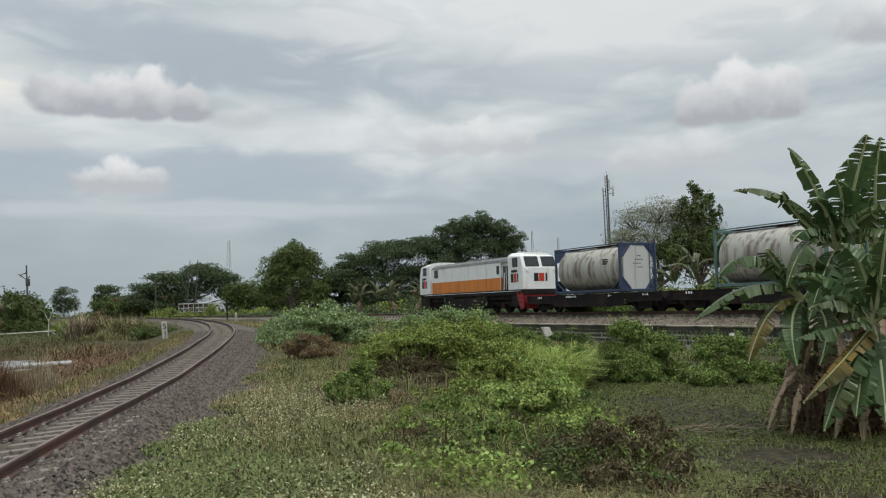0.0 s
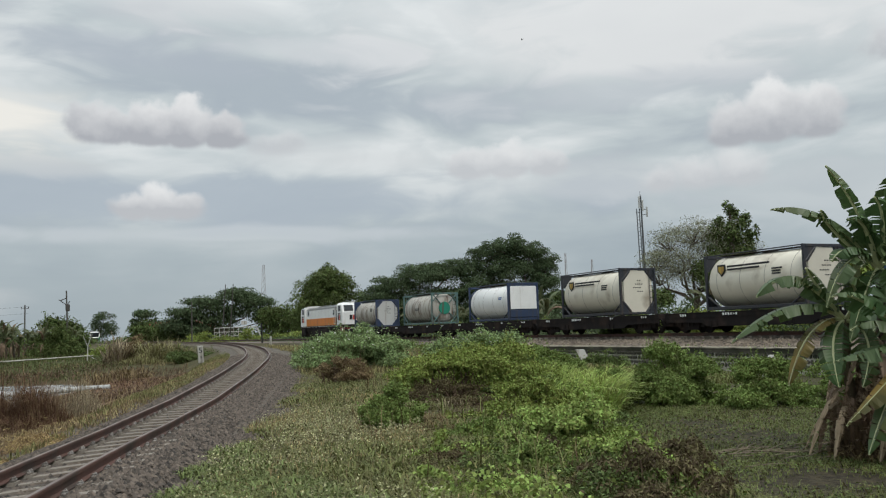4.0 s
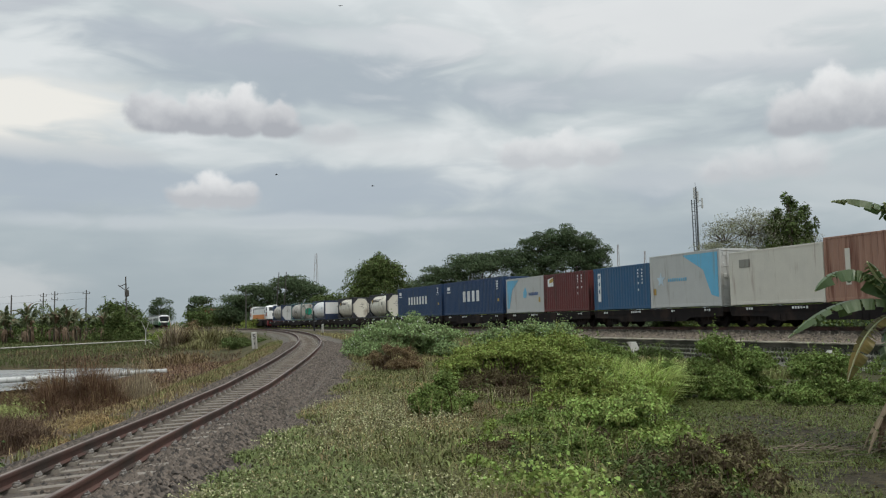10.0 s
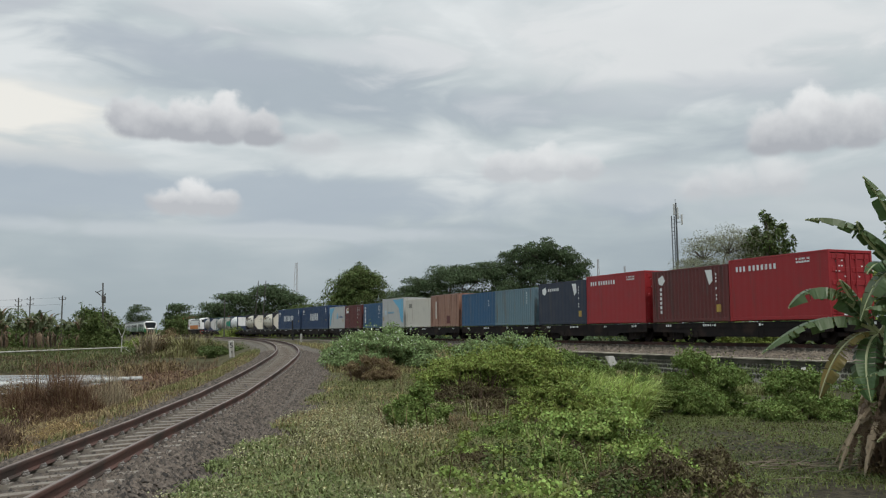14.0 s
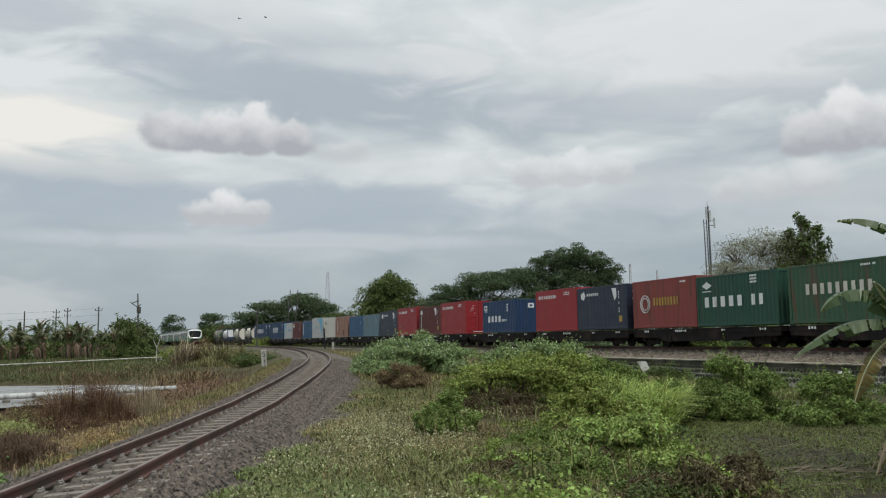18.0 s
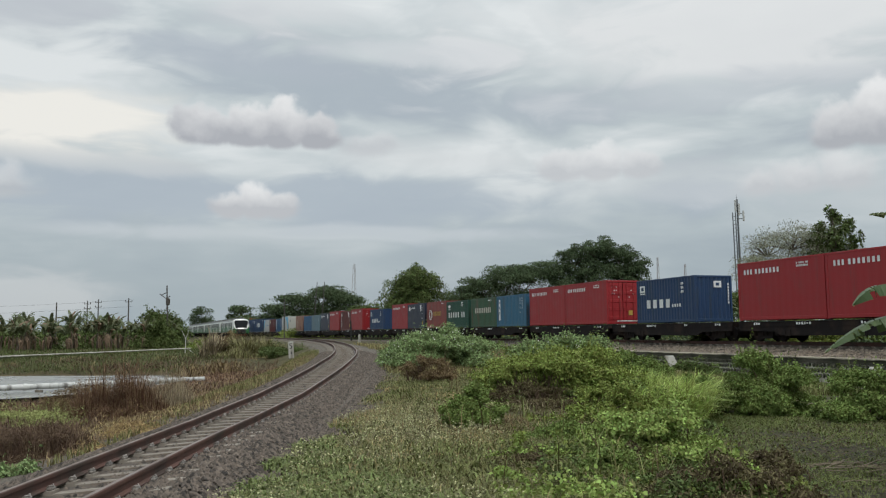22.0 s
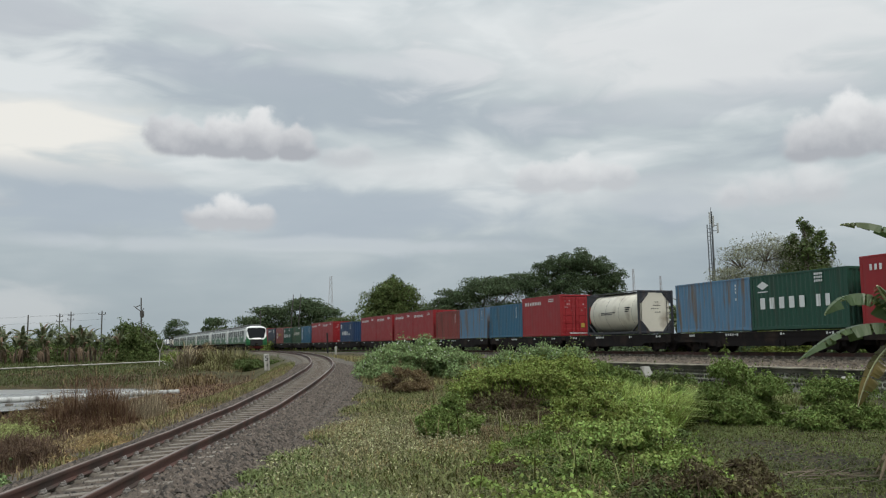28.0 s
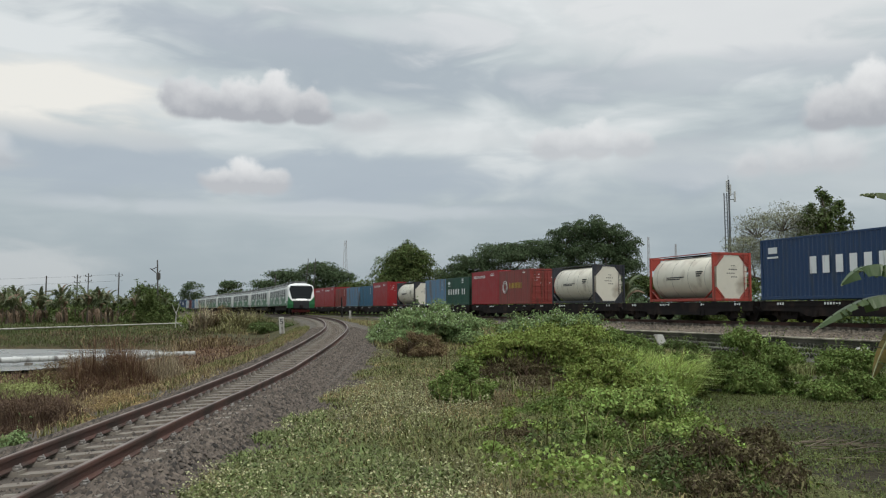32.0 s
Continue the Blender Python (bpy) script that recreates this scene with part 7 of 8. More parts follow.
mound(3.1, 11.2, 1.0, 0.9, 0.22, 8000, 0.054, LEAF_CREEP, "bright yellow-green creeper running down to the mud", 125, -0.3, aspect=1.3, droop=0.1, spread=0.5)
mound(2.62, 9.1, 1.75, 1.2, 0.34, 10000, 0.064, LEAF_PURPLE, "shrub with dark brown drooping leaves", 110, -0.3, aspect=2.8, droop=0.9, stems=70)
mound(2.5, 9.2, 1.6, 1.0, 0.26, 4500, 0.055, LEAF_BUSH, "green shoots among the dark brown shrub", 126, -0.3, aspect=2.6, droop=0.5)
mound(1.0, 9.35, 1.5, 0.9, 0.05, 15000, 0.058, LEAF_CREEP, "low patch of bright yellow-green creeper", 111, -0.12, aspect=1.3, droop=0.1, spread=0.5)
mound(1.75, 10.9, 1.1, 0.8, 0.22, 9000, 0.05, LEAF_BUSH, "low green leafy weeds before the creeper", 118, -0.1)
mound(1.35, 8.3, 1.3, 0.9, 0.02, 13000, 0.058, LEAF_CREEP, "bright creeper spreading over the near ground", 128, -0.2, aspect=1.3, droop=0.1, spread=0.5)
mound(2.45, 8.2, 1.5, 0.9, 0.16, 7000, 0.062, LEAF_PURPLE, "low dark brown leafy plants on the near ground", 129, -0.3, aspect=2.8, droop=0.8, stems=50)
mound(3.9, 8.0, 1.5, 0.7, -0.08, 5000, 0.06, LEAF_PURPLE, "low dark brown leafy plants at the edge of the mud", 141, -0.35, aspect=2.8, droop=0.8, stems=30)
mound(0.72, 11.5, 1.0, 0.7, 0.14, 8000, 0.045, LEAF_PURPLE, "low dark brown leafy weeds", 112, -0.1, aspect=2.4, stems=50)
mound(0.85, 11.75, 1.2, 0.5, 0.20, 1500, 0.05, LEAF_CREEP, "thin pale creeper over dark dried weeds", 143, -0.1, aspect=1.3, spread=0.5)


def undergrowth(name, count, seed, box, high, n, leaf, mat, label, level=0.0, lim=0.26, **kw):
    """Low weeds of uneven height over a stretch of ground, one object."""
    r = np.random.RandomState(seed)
    x, y = r.uniform(box[0], box[1], count), r.uniform(box[2], box[3], count)
    keep = (x > np.interp(y, [8, 11, 13, 16, 18.5, 22, 30], [0.25, 0.25, 1.0, 1.0, 0.45, 0.5, -0.3]) + 0.5 * rough_noise(x, y, 0.8, seed)) & (x < lim * y + 0.4) & (rough_noise(x, y, 0.6, seed + 1) > level)
    lobes = [(a, b, float(ground_z(a, b)) + 0.02, r.uniform(0.22, 0.5), r.uniform(0.22, 0.5), high * r.uniform(0.4, 1.3)) for a, b in zip(x[keep], y[keep])]
    c, u = blob_points(lobes, n, seed, 0.6, -0.2, sub=5)
    tagged(part(name, leaf_mesh(name, c, u, leaf, mat, seed, **kw), mat), label, "weeds", kind="stuff")


undergrowth("weeds", 200, 71, (-1.0, 6.5, 9.5, 30), 0.30, 17000, 0.06, LEAF_DEEP, "low green leafy undergrowth between the shrubs", -0.1)
undergrowth("weeds", 170, 72, (-1.0, 6.5, 9.5, 30), 0.26, 13000, 0.055, LEAF_MID, "light green leafy undergrowth between the shrubs", 0.0)
undergrowth("weeds", 260, 73, (-0.5, 6.0, 9.5, 27), 0.26, 12000, 0.05, LEAF_PURPLE, "brown dried undergrowth between the shrubs", 0.12, aspect=3.0)
undergrowth("weeds", 60, 74, (0.2, 3.2, 9.0, 13), 0.16, 6500, 0.045, LEAF_CREEP, "patches of yellow-green creeper in the undergrowth", 0.15, aspect=1.3)
undergrowth("weeds", 60, 75, (0.6, 4.2, 8.0, 11.5), 0.20, 2600, 0.058, LEAF_BRIGHT, "broad-leaved yellow-green creeper over the near ground", 0.05, 0.34, aspect=1.3)
undergrowth("weeds", 90, 76, (2.0, 4.4, 8.0, 12.0), 0.26, 11000, 0.062, LEAF_PURPLE, "dry brown leafy weeds over the near ground", 0.0, 0.36, aspect=2.6)
undergrowth("weeds", 90, 77, (1.7, 4.2, 8.0, 12.0), 0.22, 10000, 0.055, LEAF_DEEP, "green leafy weeds over the near ground", -0.1, 0.34)
# bushes before the wall
mound(6.7, 19.9, 2.2, 1.5, 1.22, 36000, 0.066, LEAF_BUSH, "dense dark green bush before the retaining wall", 120, -0.38)
mound(8.3, 18.7, 2.0, 1.4, 0.86, 32000, 0.066, LEAF_BUSH, "dense green bush with a leaning top before the wall", 121, -0.38)
mound(9.6, 17.6, 1.9, 1.3, 0.50, 26000, 0.056, LEAF_BUSH, "low green bush by the banana plants", 122, -0.38)
mound(5.4, 20.9, 1.2, 1.0, 0.8, 12000, 0.058, LEAF_BUSH, "dark green bush beside the tall grass", 127, -0.38)
mound(9.6, 38.0, 2.2, 1.0, 0.40, 6000, 0.11, LEAF_DEEP, "ferny weeds at the foot of the wall", 123)
mound(5.4, 43.5, 3.2, 1.6, 1.0, 9000, 0.12, LEAF_BLUE, "weedy shrub at the end of the wall", 124)
belt = []
for k in range(120):
    q, h = along_main(2 + k * 0.42 + rng.uniform(-0.3, 0.3), 4.75 + abs(rng.gauss(0, 0.7)), 0)
    if 0.4 + math.sin(k * 0.35) + rng.uniform(-0.6, 0.6) > 0 or k > 50:
        belt.append((q[0], q[1], float(ground_z(q[0], q[1])), rng.uniform(0.3, 0.6), 0.4, rng.uniform(0.3, 0.85)))
tree_line("wall_weeds", belt, 40000, 0.08, LEAF_BUSH, "dark green weeds growing up the retaining wall", 67)
# left field
mound(-9.5, 22.8, 2.2, 1.6, 0.45, 8000, 0.085, LEAF_STALK, "dense dark red-brown dried shrub on the slope", 130, -0.5, aspect=7, stems=160)
mound(-11.8, 25.5, 2.6, 1.2, 0.25, 8000, 0.10, LEAF_BROWN, "dead brown weeds by the pond", 134, aspect=6, stems=60)
mound(-9.1, 18.0, 2.4, 1.8, -0.15, 11000, 0.065, LEAF_RED, "low tangle of dark dried weeds on the slope", 137, -0.6, aspect=6, stems=160)
mound(-7.3, 14.2, 2.0, 1.7, 0.20, 20000, 0.06, LEAF_RED, "tangled dark dried weeds beside the track", 131, -0.4, aspect=7, stems=90)
bush(-6.3, 16.2, [(0.2, -2.5, 0.0, 0.4, 0.4, 0.2), (0, 0, 0.0, 0.65, 0.6, 0.22), (-0.4, 1.0, 0.0, 0.6, 0.6, 0.22)], 12000, 0.10, GRASS_PALE, "heap of pale dry straw beside the track", 135, aspect=9, droop=0.6, stems=4)
bush(-11.6, 22.6, [(0, 0, 0.1, 1.0, 1.0, 0.24), (-1.2, 0.6, 0.1, 1.0, 0.9, 0.24), (0.8, -1.0, 0.1, 0.7, 0.7, 0.2)], 17000, 0.085, GRASS_TALL_WEED, "pale yellow-green grassy weeds on the slope", 136, aspect=5, droop=0.5)
bush(-14.4, 62, [(0, 0, 0.35, 1.1, 1.1, 0.65), (1.2, 0.4, 0.3, 0.8, 1.0, 0.5)], 8000, 0.13, LEAF_DEEP, "green bush near the distance post", 132)
bush(-6.5, 11.5, [(0, 0, 0.12, 0.28, 0.3, 0.2), (0.25, 0.2, 0.1, 0.25, 0.3, 0.18)], 2600, 0.06, LEAF_BLUE, "leafy weed with white seed heads beside the track", 133)


# ---- grass and reeds ----
def blades(name, xs, ys, high, wide, mat, label, seed, lean=0.35, zoff=0.0, category="grass", drift=None):
    """Bent grass blades, each of two faces, as one object."""
    r = np.random.RandomState(seed)
    n = len(xs)
    base = np.stack([xs, ys, ground_z(xs, ys) + zoff], 1)
    a = r.uniform(0, 2 * np.pi, n) if drift is None else r.normal(drift, 1.0, n) + 0.8 * rough_noise(xs, ys, 1.7, seed)
    d = np.stack([np.cos(a), np.sin(a), np.zeros(n)], 1)
    sd = np.stack([-np.sin(a), np.cos(a), np.zeros(n)], 1)
    h = (high * r.uniform(0.5, 1.3, n))[:, None]
    w = (wide * r.uniform(0.7, 1.3, n))[:, None] / 2
    k = (lean * r.uniform(0.3, 1.6, n))[:, None]
    up = np.array([0, 0, 1.0])
    m = base + up * h * 0.6 + d * h * k * 0.35
    tip = base + up * h * (1 - 0.35 * np.minimum(k, 1.2)) + d * h * k
    if n > 20000:
        # dense grass: two narrow faces a blade
        v = np.stack([base - sd * w, base + sd * w, m + sd * w * 0.7, m - sd * w * 0.7, tip], 1).reshape(-1, 3)
        i = np.arange(n)[:, None] * 5
        f = np.concatenate([i + np.array([[0, 1, 2]]), i + np.array([[3, 2, 4]])])
    else:
        v = np.stack([base - sd * w, base + sd * w, m + sd * w * 0.8, m - sd * w * 0.8, tip], 1).reshape(-1, 3)
        i = np.arange(n)[:, None] * 5
        f = np.concatenate([i + np.array([[0, 1, 2]]), i + np.array([[0, 2, 3]]), i + np.array([[3, 2, 4]])])
    ob = part(name, array_mesh(name, v, f), mat)
    tagged(ob, label, category, kind="stuff")


def scatter(n, x0, x1, y0, y1, seed, keep=None, power=1.0):
    """Random places; more of them near y0."""
    r = np.random.RandomState(seed)
    y = y0 + (y1 - y0) * r.rand(n) ** power
    x = x0 + (x1 - x0) * r.rand(n)
    if keep is not None:
        k = keep(x, y)
        x, y = x[k], y[k]
    return x, y


def patch(x, y, scale, level, seed):
    return rough_noise(x, y, scale, seed) + 0.25 * np.random.RandomState(3).normal(0, 1, len(x)) > level


GRASS_GREEN = leafy("green_grass", (0.158, 0.168, 0.062), 0.06)
GRASS_OLIVE = leafy("olive_dry_grass", (0.175, 0.172, 0.072), 0.06)
GRASS_MARSH = leafy("marsh_weed", (0.13, 0.145, 0.048), 0.06)
FIELD = leafy("field_grass_leaf", (0.092, 0.108, 0.040), 0.06)
GRASS_LUSH = leafy("lush_grass", (0.158, 0.185, 0.07), 0.05)
GRASS_BANK = leafy("dull_bank_grass", (0.112, 0.125, 0.052), 0.06)
GRASS_TALL = leafy("tall_light_green_grass", (0.36, 0.43, 0.13), 0.05, translucent=0.35)
GRASS_FAR = leafy("tan_dry_grass", (0.25, 0.215, 0.105), 0.05)
GRASS_DRY = leafy("dry_straw_grass", (0.245, 0.185, 0.098), 0.05)
REED_GREEN = leafy("olive_reed", (0.235, 0.215, 0.105), 0.05)

mid_zone = lambda x, y: (x - side_x(y) > np.interp(y, [7, 12, 18, 30], [1.5, 1.75, 2.2, 2.3]) + 0.75 * rough_noise(x, y, 1.5, 3)) & (main_off(x, y) > 4.6)
clear_hollow = lambda x, y: ((x - 1.1) / 1.3) ** 2 + ((y - 18.6) / 1.9) ** 2 > 1
x, y = scatter(110000, -4, 4.0, 7, 34, 200, lambda x, y: mid_zone(x, y) & clear_hollow(x, y), 1.5)
blades("olive_grass", x, y, 0.13, 0.011, GRASS_OLIVE, "short olive-green dry grass between the tracks", 201, 1.2)
x, y = scatter(70000, -4, 4.0, 7, 34, 202, lambda x, y: mid_zone(x, y) & clear_hollow(x, y) & patch(x, y, 0.8, 0.05, 4), 1.5)
blades("green_grass", x, y, 0.13, 0.022, GRASS_GREEN, "green grass tufts between the tracks", 203, 1.2)
x, y = scatter(64000, -4.2, 1.2, 6.5, 14.5, 204, lambda x, y: (x - side_x(y) > 1.25 + 0.07 * (y - 6.5) + 0.25 * np.sin(y * 3)) & (x - side_x(y) < 4.4 + 0.8 * rough_noise(x, y, 1.3, 2) - 0.25 * (y - 6.5)) & patch(x, y, 1.1, -0.15, 7), 1.0)
blades("lush_weeds", x, y, 0.14, 0.026, GRASS_LUSH, "lush green weeds beside the ballast", 205, 1.0)
x, y = scatter(42000, -4, 2.5, 8, 26, 276, lambda x, y: mid_zone(x, y) & patch(x, y, 0.9, 0.4, 11), 1.4)
blades("weed_tufts", x, y, 0.16, 0.026, GRASS_GREEN, "darker green weed tufts in the short grass", 277, 1.0)
x, y = scatter(34000, -14, 10, 32, 75, 206, mid_zone, 1.3)
blades("far_grass", x, y, 0.28, 0.035, GRASS_FAR, "tan dry grass on the ground between the tracks", 207)
x, y = scatter(22000, 3.0, 8.0, 17.4, 25.5, 208, lambda x, y: (x > 0.183 * y + 0.12 * np.sin(y * 2)) & (x < 0.264 * y))
blades("tall_grass", x, y, np.interp(y, [17.4, 18.5, 20, 22, 25], [0.45, 0.85, 1.08, 1.0, 0.8]) * (0.8 + 0.4 * rough_noise(x, y, 1.1, 5)), 0.046, GRASS_TALL, "stand of tall bright green arching grass", 209, 0.95, drift=-0.5)
x, y = scatter(16000, 4.5, 12.5, 25, 42, 210, lambda x, y: (main_off(x, y) > 4.7) & (main_off(x, y) < 12))
blades("wall_foot_grass", x, y, 0.26, 0.03, GRASS_GREEN, "green grass at the foot of the wall", 211, 0.6)
left_zone = lambda x, y: (x - side_x(y) < -1.5)
x, y = scatter(46000, -11, -4, 5, 48, 212, lambda x, y: left_zone(x, y) & (x - side_x(y) > -5.2) & ((y > 19) | patch(x, y, 0.9, 0.3, 5)), 1.4)
blades("verge_grass", x, y, 0.13, 0.015, GRASS_DRY, "dry straw-coloured grass on the track's verge", 213, 0.9)
x, y = scatter(60000, -11, -4, 12, 58, 214, lambda x, y: left_zone(x, y) & (x - side_x(y) > np.interp(y, [12, 18, 22, 30], [-1.6, -1.9, -2.6, -3.6])) & patch(x, y, 0.5, 0.0, 2), 1.3)
blades("verge_green", x, y, 0.17, 0.016, GRASS_OLIVE, "green grass on the track's verge", 215)
x, y = scatter(70000, -34, -7, 14, 64, 216, lambda x, y: (x - side_x(y) < -4.2) & patch(x, y, 0.55, 0.1, 3) & ~(((x + 34.5) / 22.0) ** 4 + ((y - 40.2) / 13.0) ** 4 < 1), 1.3)
blades("brown_reeds", x, y, 0.27, 0.022, LEAF_RED, "brown dead weeds over the wet field", 217, 0.9)
x, y = scatter(40000, -34, -7, 14, 64, 218, lambda x, y: (x - side_x(y) < -4.0) & (((x + 9.5) / 2.6) ** 2 + ((y - 22.0) / 3.0) ** 2 > 1) & patch(x, y, 0.7, 0.45, 6) & ~(((x + 34.5) / 22.0) ** 4 + ((y - 40.2) / 13.0) ** 4 < 1), 1.3)
blades("straw_reeds", x, y, 0.36, 0.02, GRASS_DRY, "pale straw reeds over the wet field", 219, 1.1)
x, y = scatter(34000, -17, -6.5, 24, 52, 286, lambda x, y: (x - side_x(y) < np.interp(y, [24, 30, 50], [-2.8, -3.6, -4.0])) & patch(x, y, 0.4, -0.3, 3), 1.2)
blades("matted_weeds", x, y, 0.13, 0.035, LEAF_STALK, "matted red-brown dead weeds on the slope", 287, 1.3)
x, y = scatter(64000, -62, -15.5, 53, 72, 223, lambda x, y: (x - side_x(y) < -7.5) & ((x < -20) | patch(x, y, 0.5, 0.1, 4)), 1.1)
blades("bank_grass", x, y, 0.2, 0.032, GRASS_BANK, "green grass on the bank beyond the pond", 224, 0.8)
x, y = scatter(24000, -90, -18, 53.5, 105, 220, lambda x, y: (x - side_x(y) < -7), 1.2)
blades("field_grass", x, y, 0.24, 0.09, FIELD, "green grass of the field beyond the pond", 221)
r = np.random.RandomState(222)
for name, cx, cy, rx, ry, cnt, hh, wd, mat, label, ln in (("reed_bed", -17.4, 67, 2.3, 3.0, 2600, 2.1, 0.05, REED_GREEN, "tall olive reeds bowing beside the distant curve", 1.0), ("reed_bed", -17.8, 65.2, 2.6, 3.2, 3600, 1.0, 0.05, REED_GREEN, "low olive reeds before the taller ones", 0.7), ("dry_reed_bed", -19.9, 64.5, 0.9, 1.0, 420, 2.3, 0.075, LEAF_STRAW, "tall pale dried drooping reeds", 0.8),
                                                         ("dry_reed_bed", -19.6, 65.5, 1.1, 1.4, 700, 1.7, 0.06, LEAF_BROWN, "brown dried reeds", 0.7), ("dry_reed_bed", -16.5, 52, 2.4, 5.0, 1300, 0.8, 0.04, LEAF_BROWN, "low brown dried reeds on the wet field", 0.9),
                                                         ("dry_reed_bed", -22.0, 56, 3.0, 3.0, 700, 0.4, 0.05, LEAF_RED, "low dark dried reeds on the wet field", 0.9)):
    a, q = r.uniform(0, 6.28, cnt), np.sqrt(r.rand(cnt))
    blades(name, cx + rx * q * np.cos(a), cy + ry * q * np.sin(a), hh * (1.0 - 0.6 * q ** 3) * (0.8 + 0.3 * np.sin(a * 4 + cx)), wd, mat, label, cnt, ln, category="reeds")
u = np.random.RandomState(7).rand(2600)
x, y = -34.7 + 4.2 * u + np.random.RandomState(8).uniform(0.1, 0.7, 2600), 55 + 40 * u
blades("canal_grass", x, y, 0.20, 0.07, FIELD, "dark grass along the canal edge", 264, 0.6)
x, y = scatter(5000, -70, -14, 53.5, 100, 260, lambda x, y: (x - side_x(y) < -7) & patch(x, y, 0.25, 0.1, 9), 1.2)
blades("field_tufts", x, y, 0.22, 0.05, LEAF_BROWN, "brown dead tufts over the green field", 261, 1.0)
x, y = scatter(3600, -70, -12, 53.5, 100, 262, lambda x, y: (x - side_x(y) < -6) & patch(x, y, 0.18, 0.0, 4), 1.2)
blades("dark_tufts", x, y, 0.22, 0.06, LEAF_DEEP, "dark green weeds over the field", 263, 0.8)
r = np.random.RandomState(250)
for name, cx, cy, rx, ry, cnt, hh, mat, label in (("dry_stalks", -9.5, 22.8, 1.3, 1.0, 3400, 1.75, LEAF_STALK, "upright red-brown dead stalks of a dried shrub"), ("dry_stalks", -8.6, 24.2, 0.7, 1.0, 900, 1.3, LEAF_STRAW, "tangled straw-coloured dead stalks"),
                                                ("dry_stalks", -7.3, 14.2, 1.0, 0.9, 2600, 0.6, LEAF_RED, "dark brown dead stalks beside the track"), ("dry_stalks", -11.5, 30.0, 2.0, 3.0, 1600, 0.8, LEAF_BROWN, "brown dead stalks by the pond")):
    a, q = r.uniform(0, 6.28, cnt), np.sqrt(r.rand(cnt))
    blades(name, cx + rx * q * np.cos(a), cy + ry * q * np.sin(a), hh * (1.05 - 0.85 * q ** 2) * (0.8 + 0.35 * np.sin(a * 3 + cx)), 0.010, mat, label, cnt, 0.5, category="weeds")
bare_mud = lambda x, y: ((x - 5.0) / 1.5) ** 2 + ((y - 10.0) / 1.0) ** 2 + 0.6 * rough_noise(x, y, 2.1, 6) + 1.1 * np.random.RandomState(6).rand(len(x)) > 1
x, y = scatter(84000, 2.5, 13, 8, 20, 226, lambda x, y: patch(x, y, 0.8, -0.25, 8) & (x > 3 + 0.1 * (y - 8)) & bare_mud(x, y), 1.0)
blades("marsh_weeds", x, y, 0.085, 0.016, GRASS_MARSH, "low green weeds on the wet mud", 227, 1.2)
x, y = scatter(12000, 12, 40, 52, 110, 228, lambda x, y: main_off(x, y) < -3.6)
blades("far_bank_grass", x, y, 0.30, 0.06, FIELD, "grass on the far side of the bank", 229, 0.5)
x, y = scatter(60000, -10, 26, 15, 110, 230, lambda x, y: (np.abs(main_off(x, y) - 3.55) < 0.55) & patch(x, y, 0.6, 0.05, 5))
blades("ballast_edge_grass", x, y, 0.2, 0.024, GRASS_OLIVE, "thin grass along the ballast edge", 231, 0.5)

x, y = scatter(24000, -4, 3.0, 7, 30, 270, lambda x, y: mid_zone(x, y) & clear_hollow(x, y) & patch(x, y, 0.45, 0.1, 6), 1.5)
blades("dry_grass", x, y, 0.17, 0.008, GRASS_DRY, "dry straw blades in the grass between the tracks", 271, 0.9)

x, y = scatter(22000, -4, 2.0, 7.5, 26, 278, lambda x, y: mid_zone(x, y) & (x < 0.5) & patch(x, y, 0.9, 0.3, 14), 1.4)
blades("bleached_grass", x, y, 0.14, 0.014, GRASS_PALE, "bleached straw patches in the short grass", 279, 1.3)

x, y = scatter(3600, 0.3, 2.0, 14.2, 16.6, 282, lambda x, y: patch(x, y, 1.1, -0.2, 9))
blades("hollow_grass", x, y, 0.16, 0.010, LEAF_BROWN, "matted brown dry grass before the shrub hollow", 283, 1.1)
x, y = scatter(36, 0.7, 1.5, 17.6, 18.4, 284)
blades("bare_stalks", x, y, 0.34, 0.012, LEAF_STRAW, "bare pale dead stalks before the shrub hollow", 285, 0.9, category="weeds")
x, y = scatter(3200, -0.8, 6.0, 10, 31, 272, lambda x, y: clear_hollow(x, y) & (x < 0.24 * y) & (x > 0.9 - 0.04 * (y - 10)) & patch(x, y, 0.9, 0.25, 3))
blades("tall_weeds", x, y, 0.62, 0.016, GRASS_GREEN, "upright weeds standing out of the undergrowth", 273, 1.0)
x, y = scatter(2000, -0.8, 6.0, 10, 31, 274, lambda x, y: clear_hollow(x, y) & (x < 0.24 * y) & patch(x, y, 0.8, 0.3, 5))
blades("dry_weeds", x, y, 0.55, 0.012, LEAF_BROWN, "brown dead weeds standing in the undergrowth", 275, 1.0)

x, y = scatter(46000, -6, 8, -7, 8, 280, lambda x, y: (x - side_x(y) > 1.7) & ((x * x + y * y) > 1.0))
blades("near_grass", x, y, 0.16, 0.014, GRASS_OLIVE, "short olive grass on the ground beside the track", 281, 0.8)

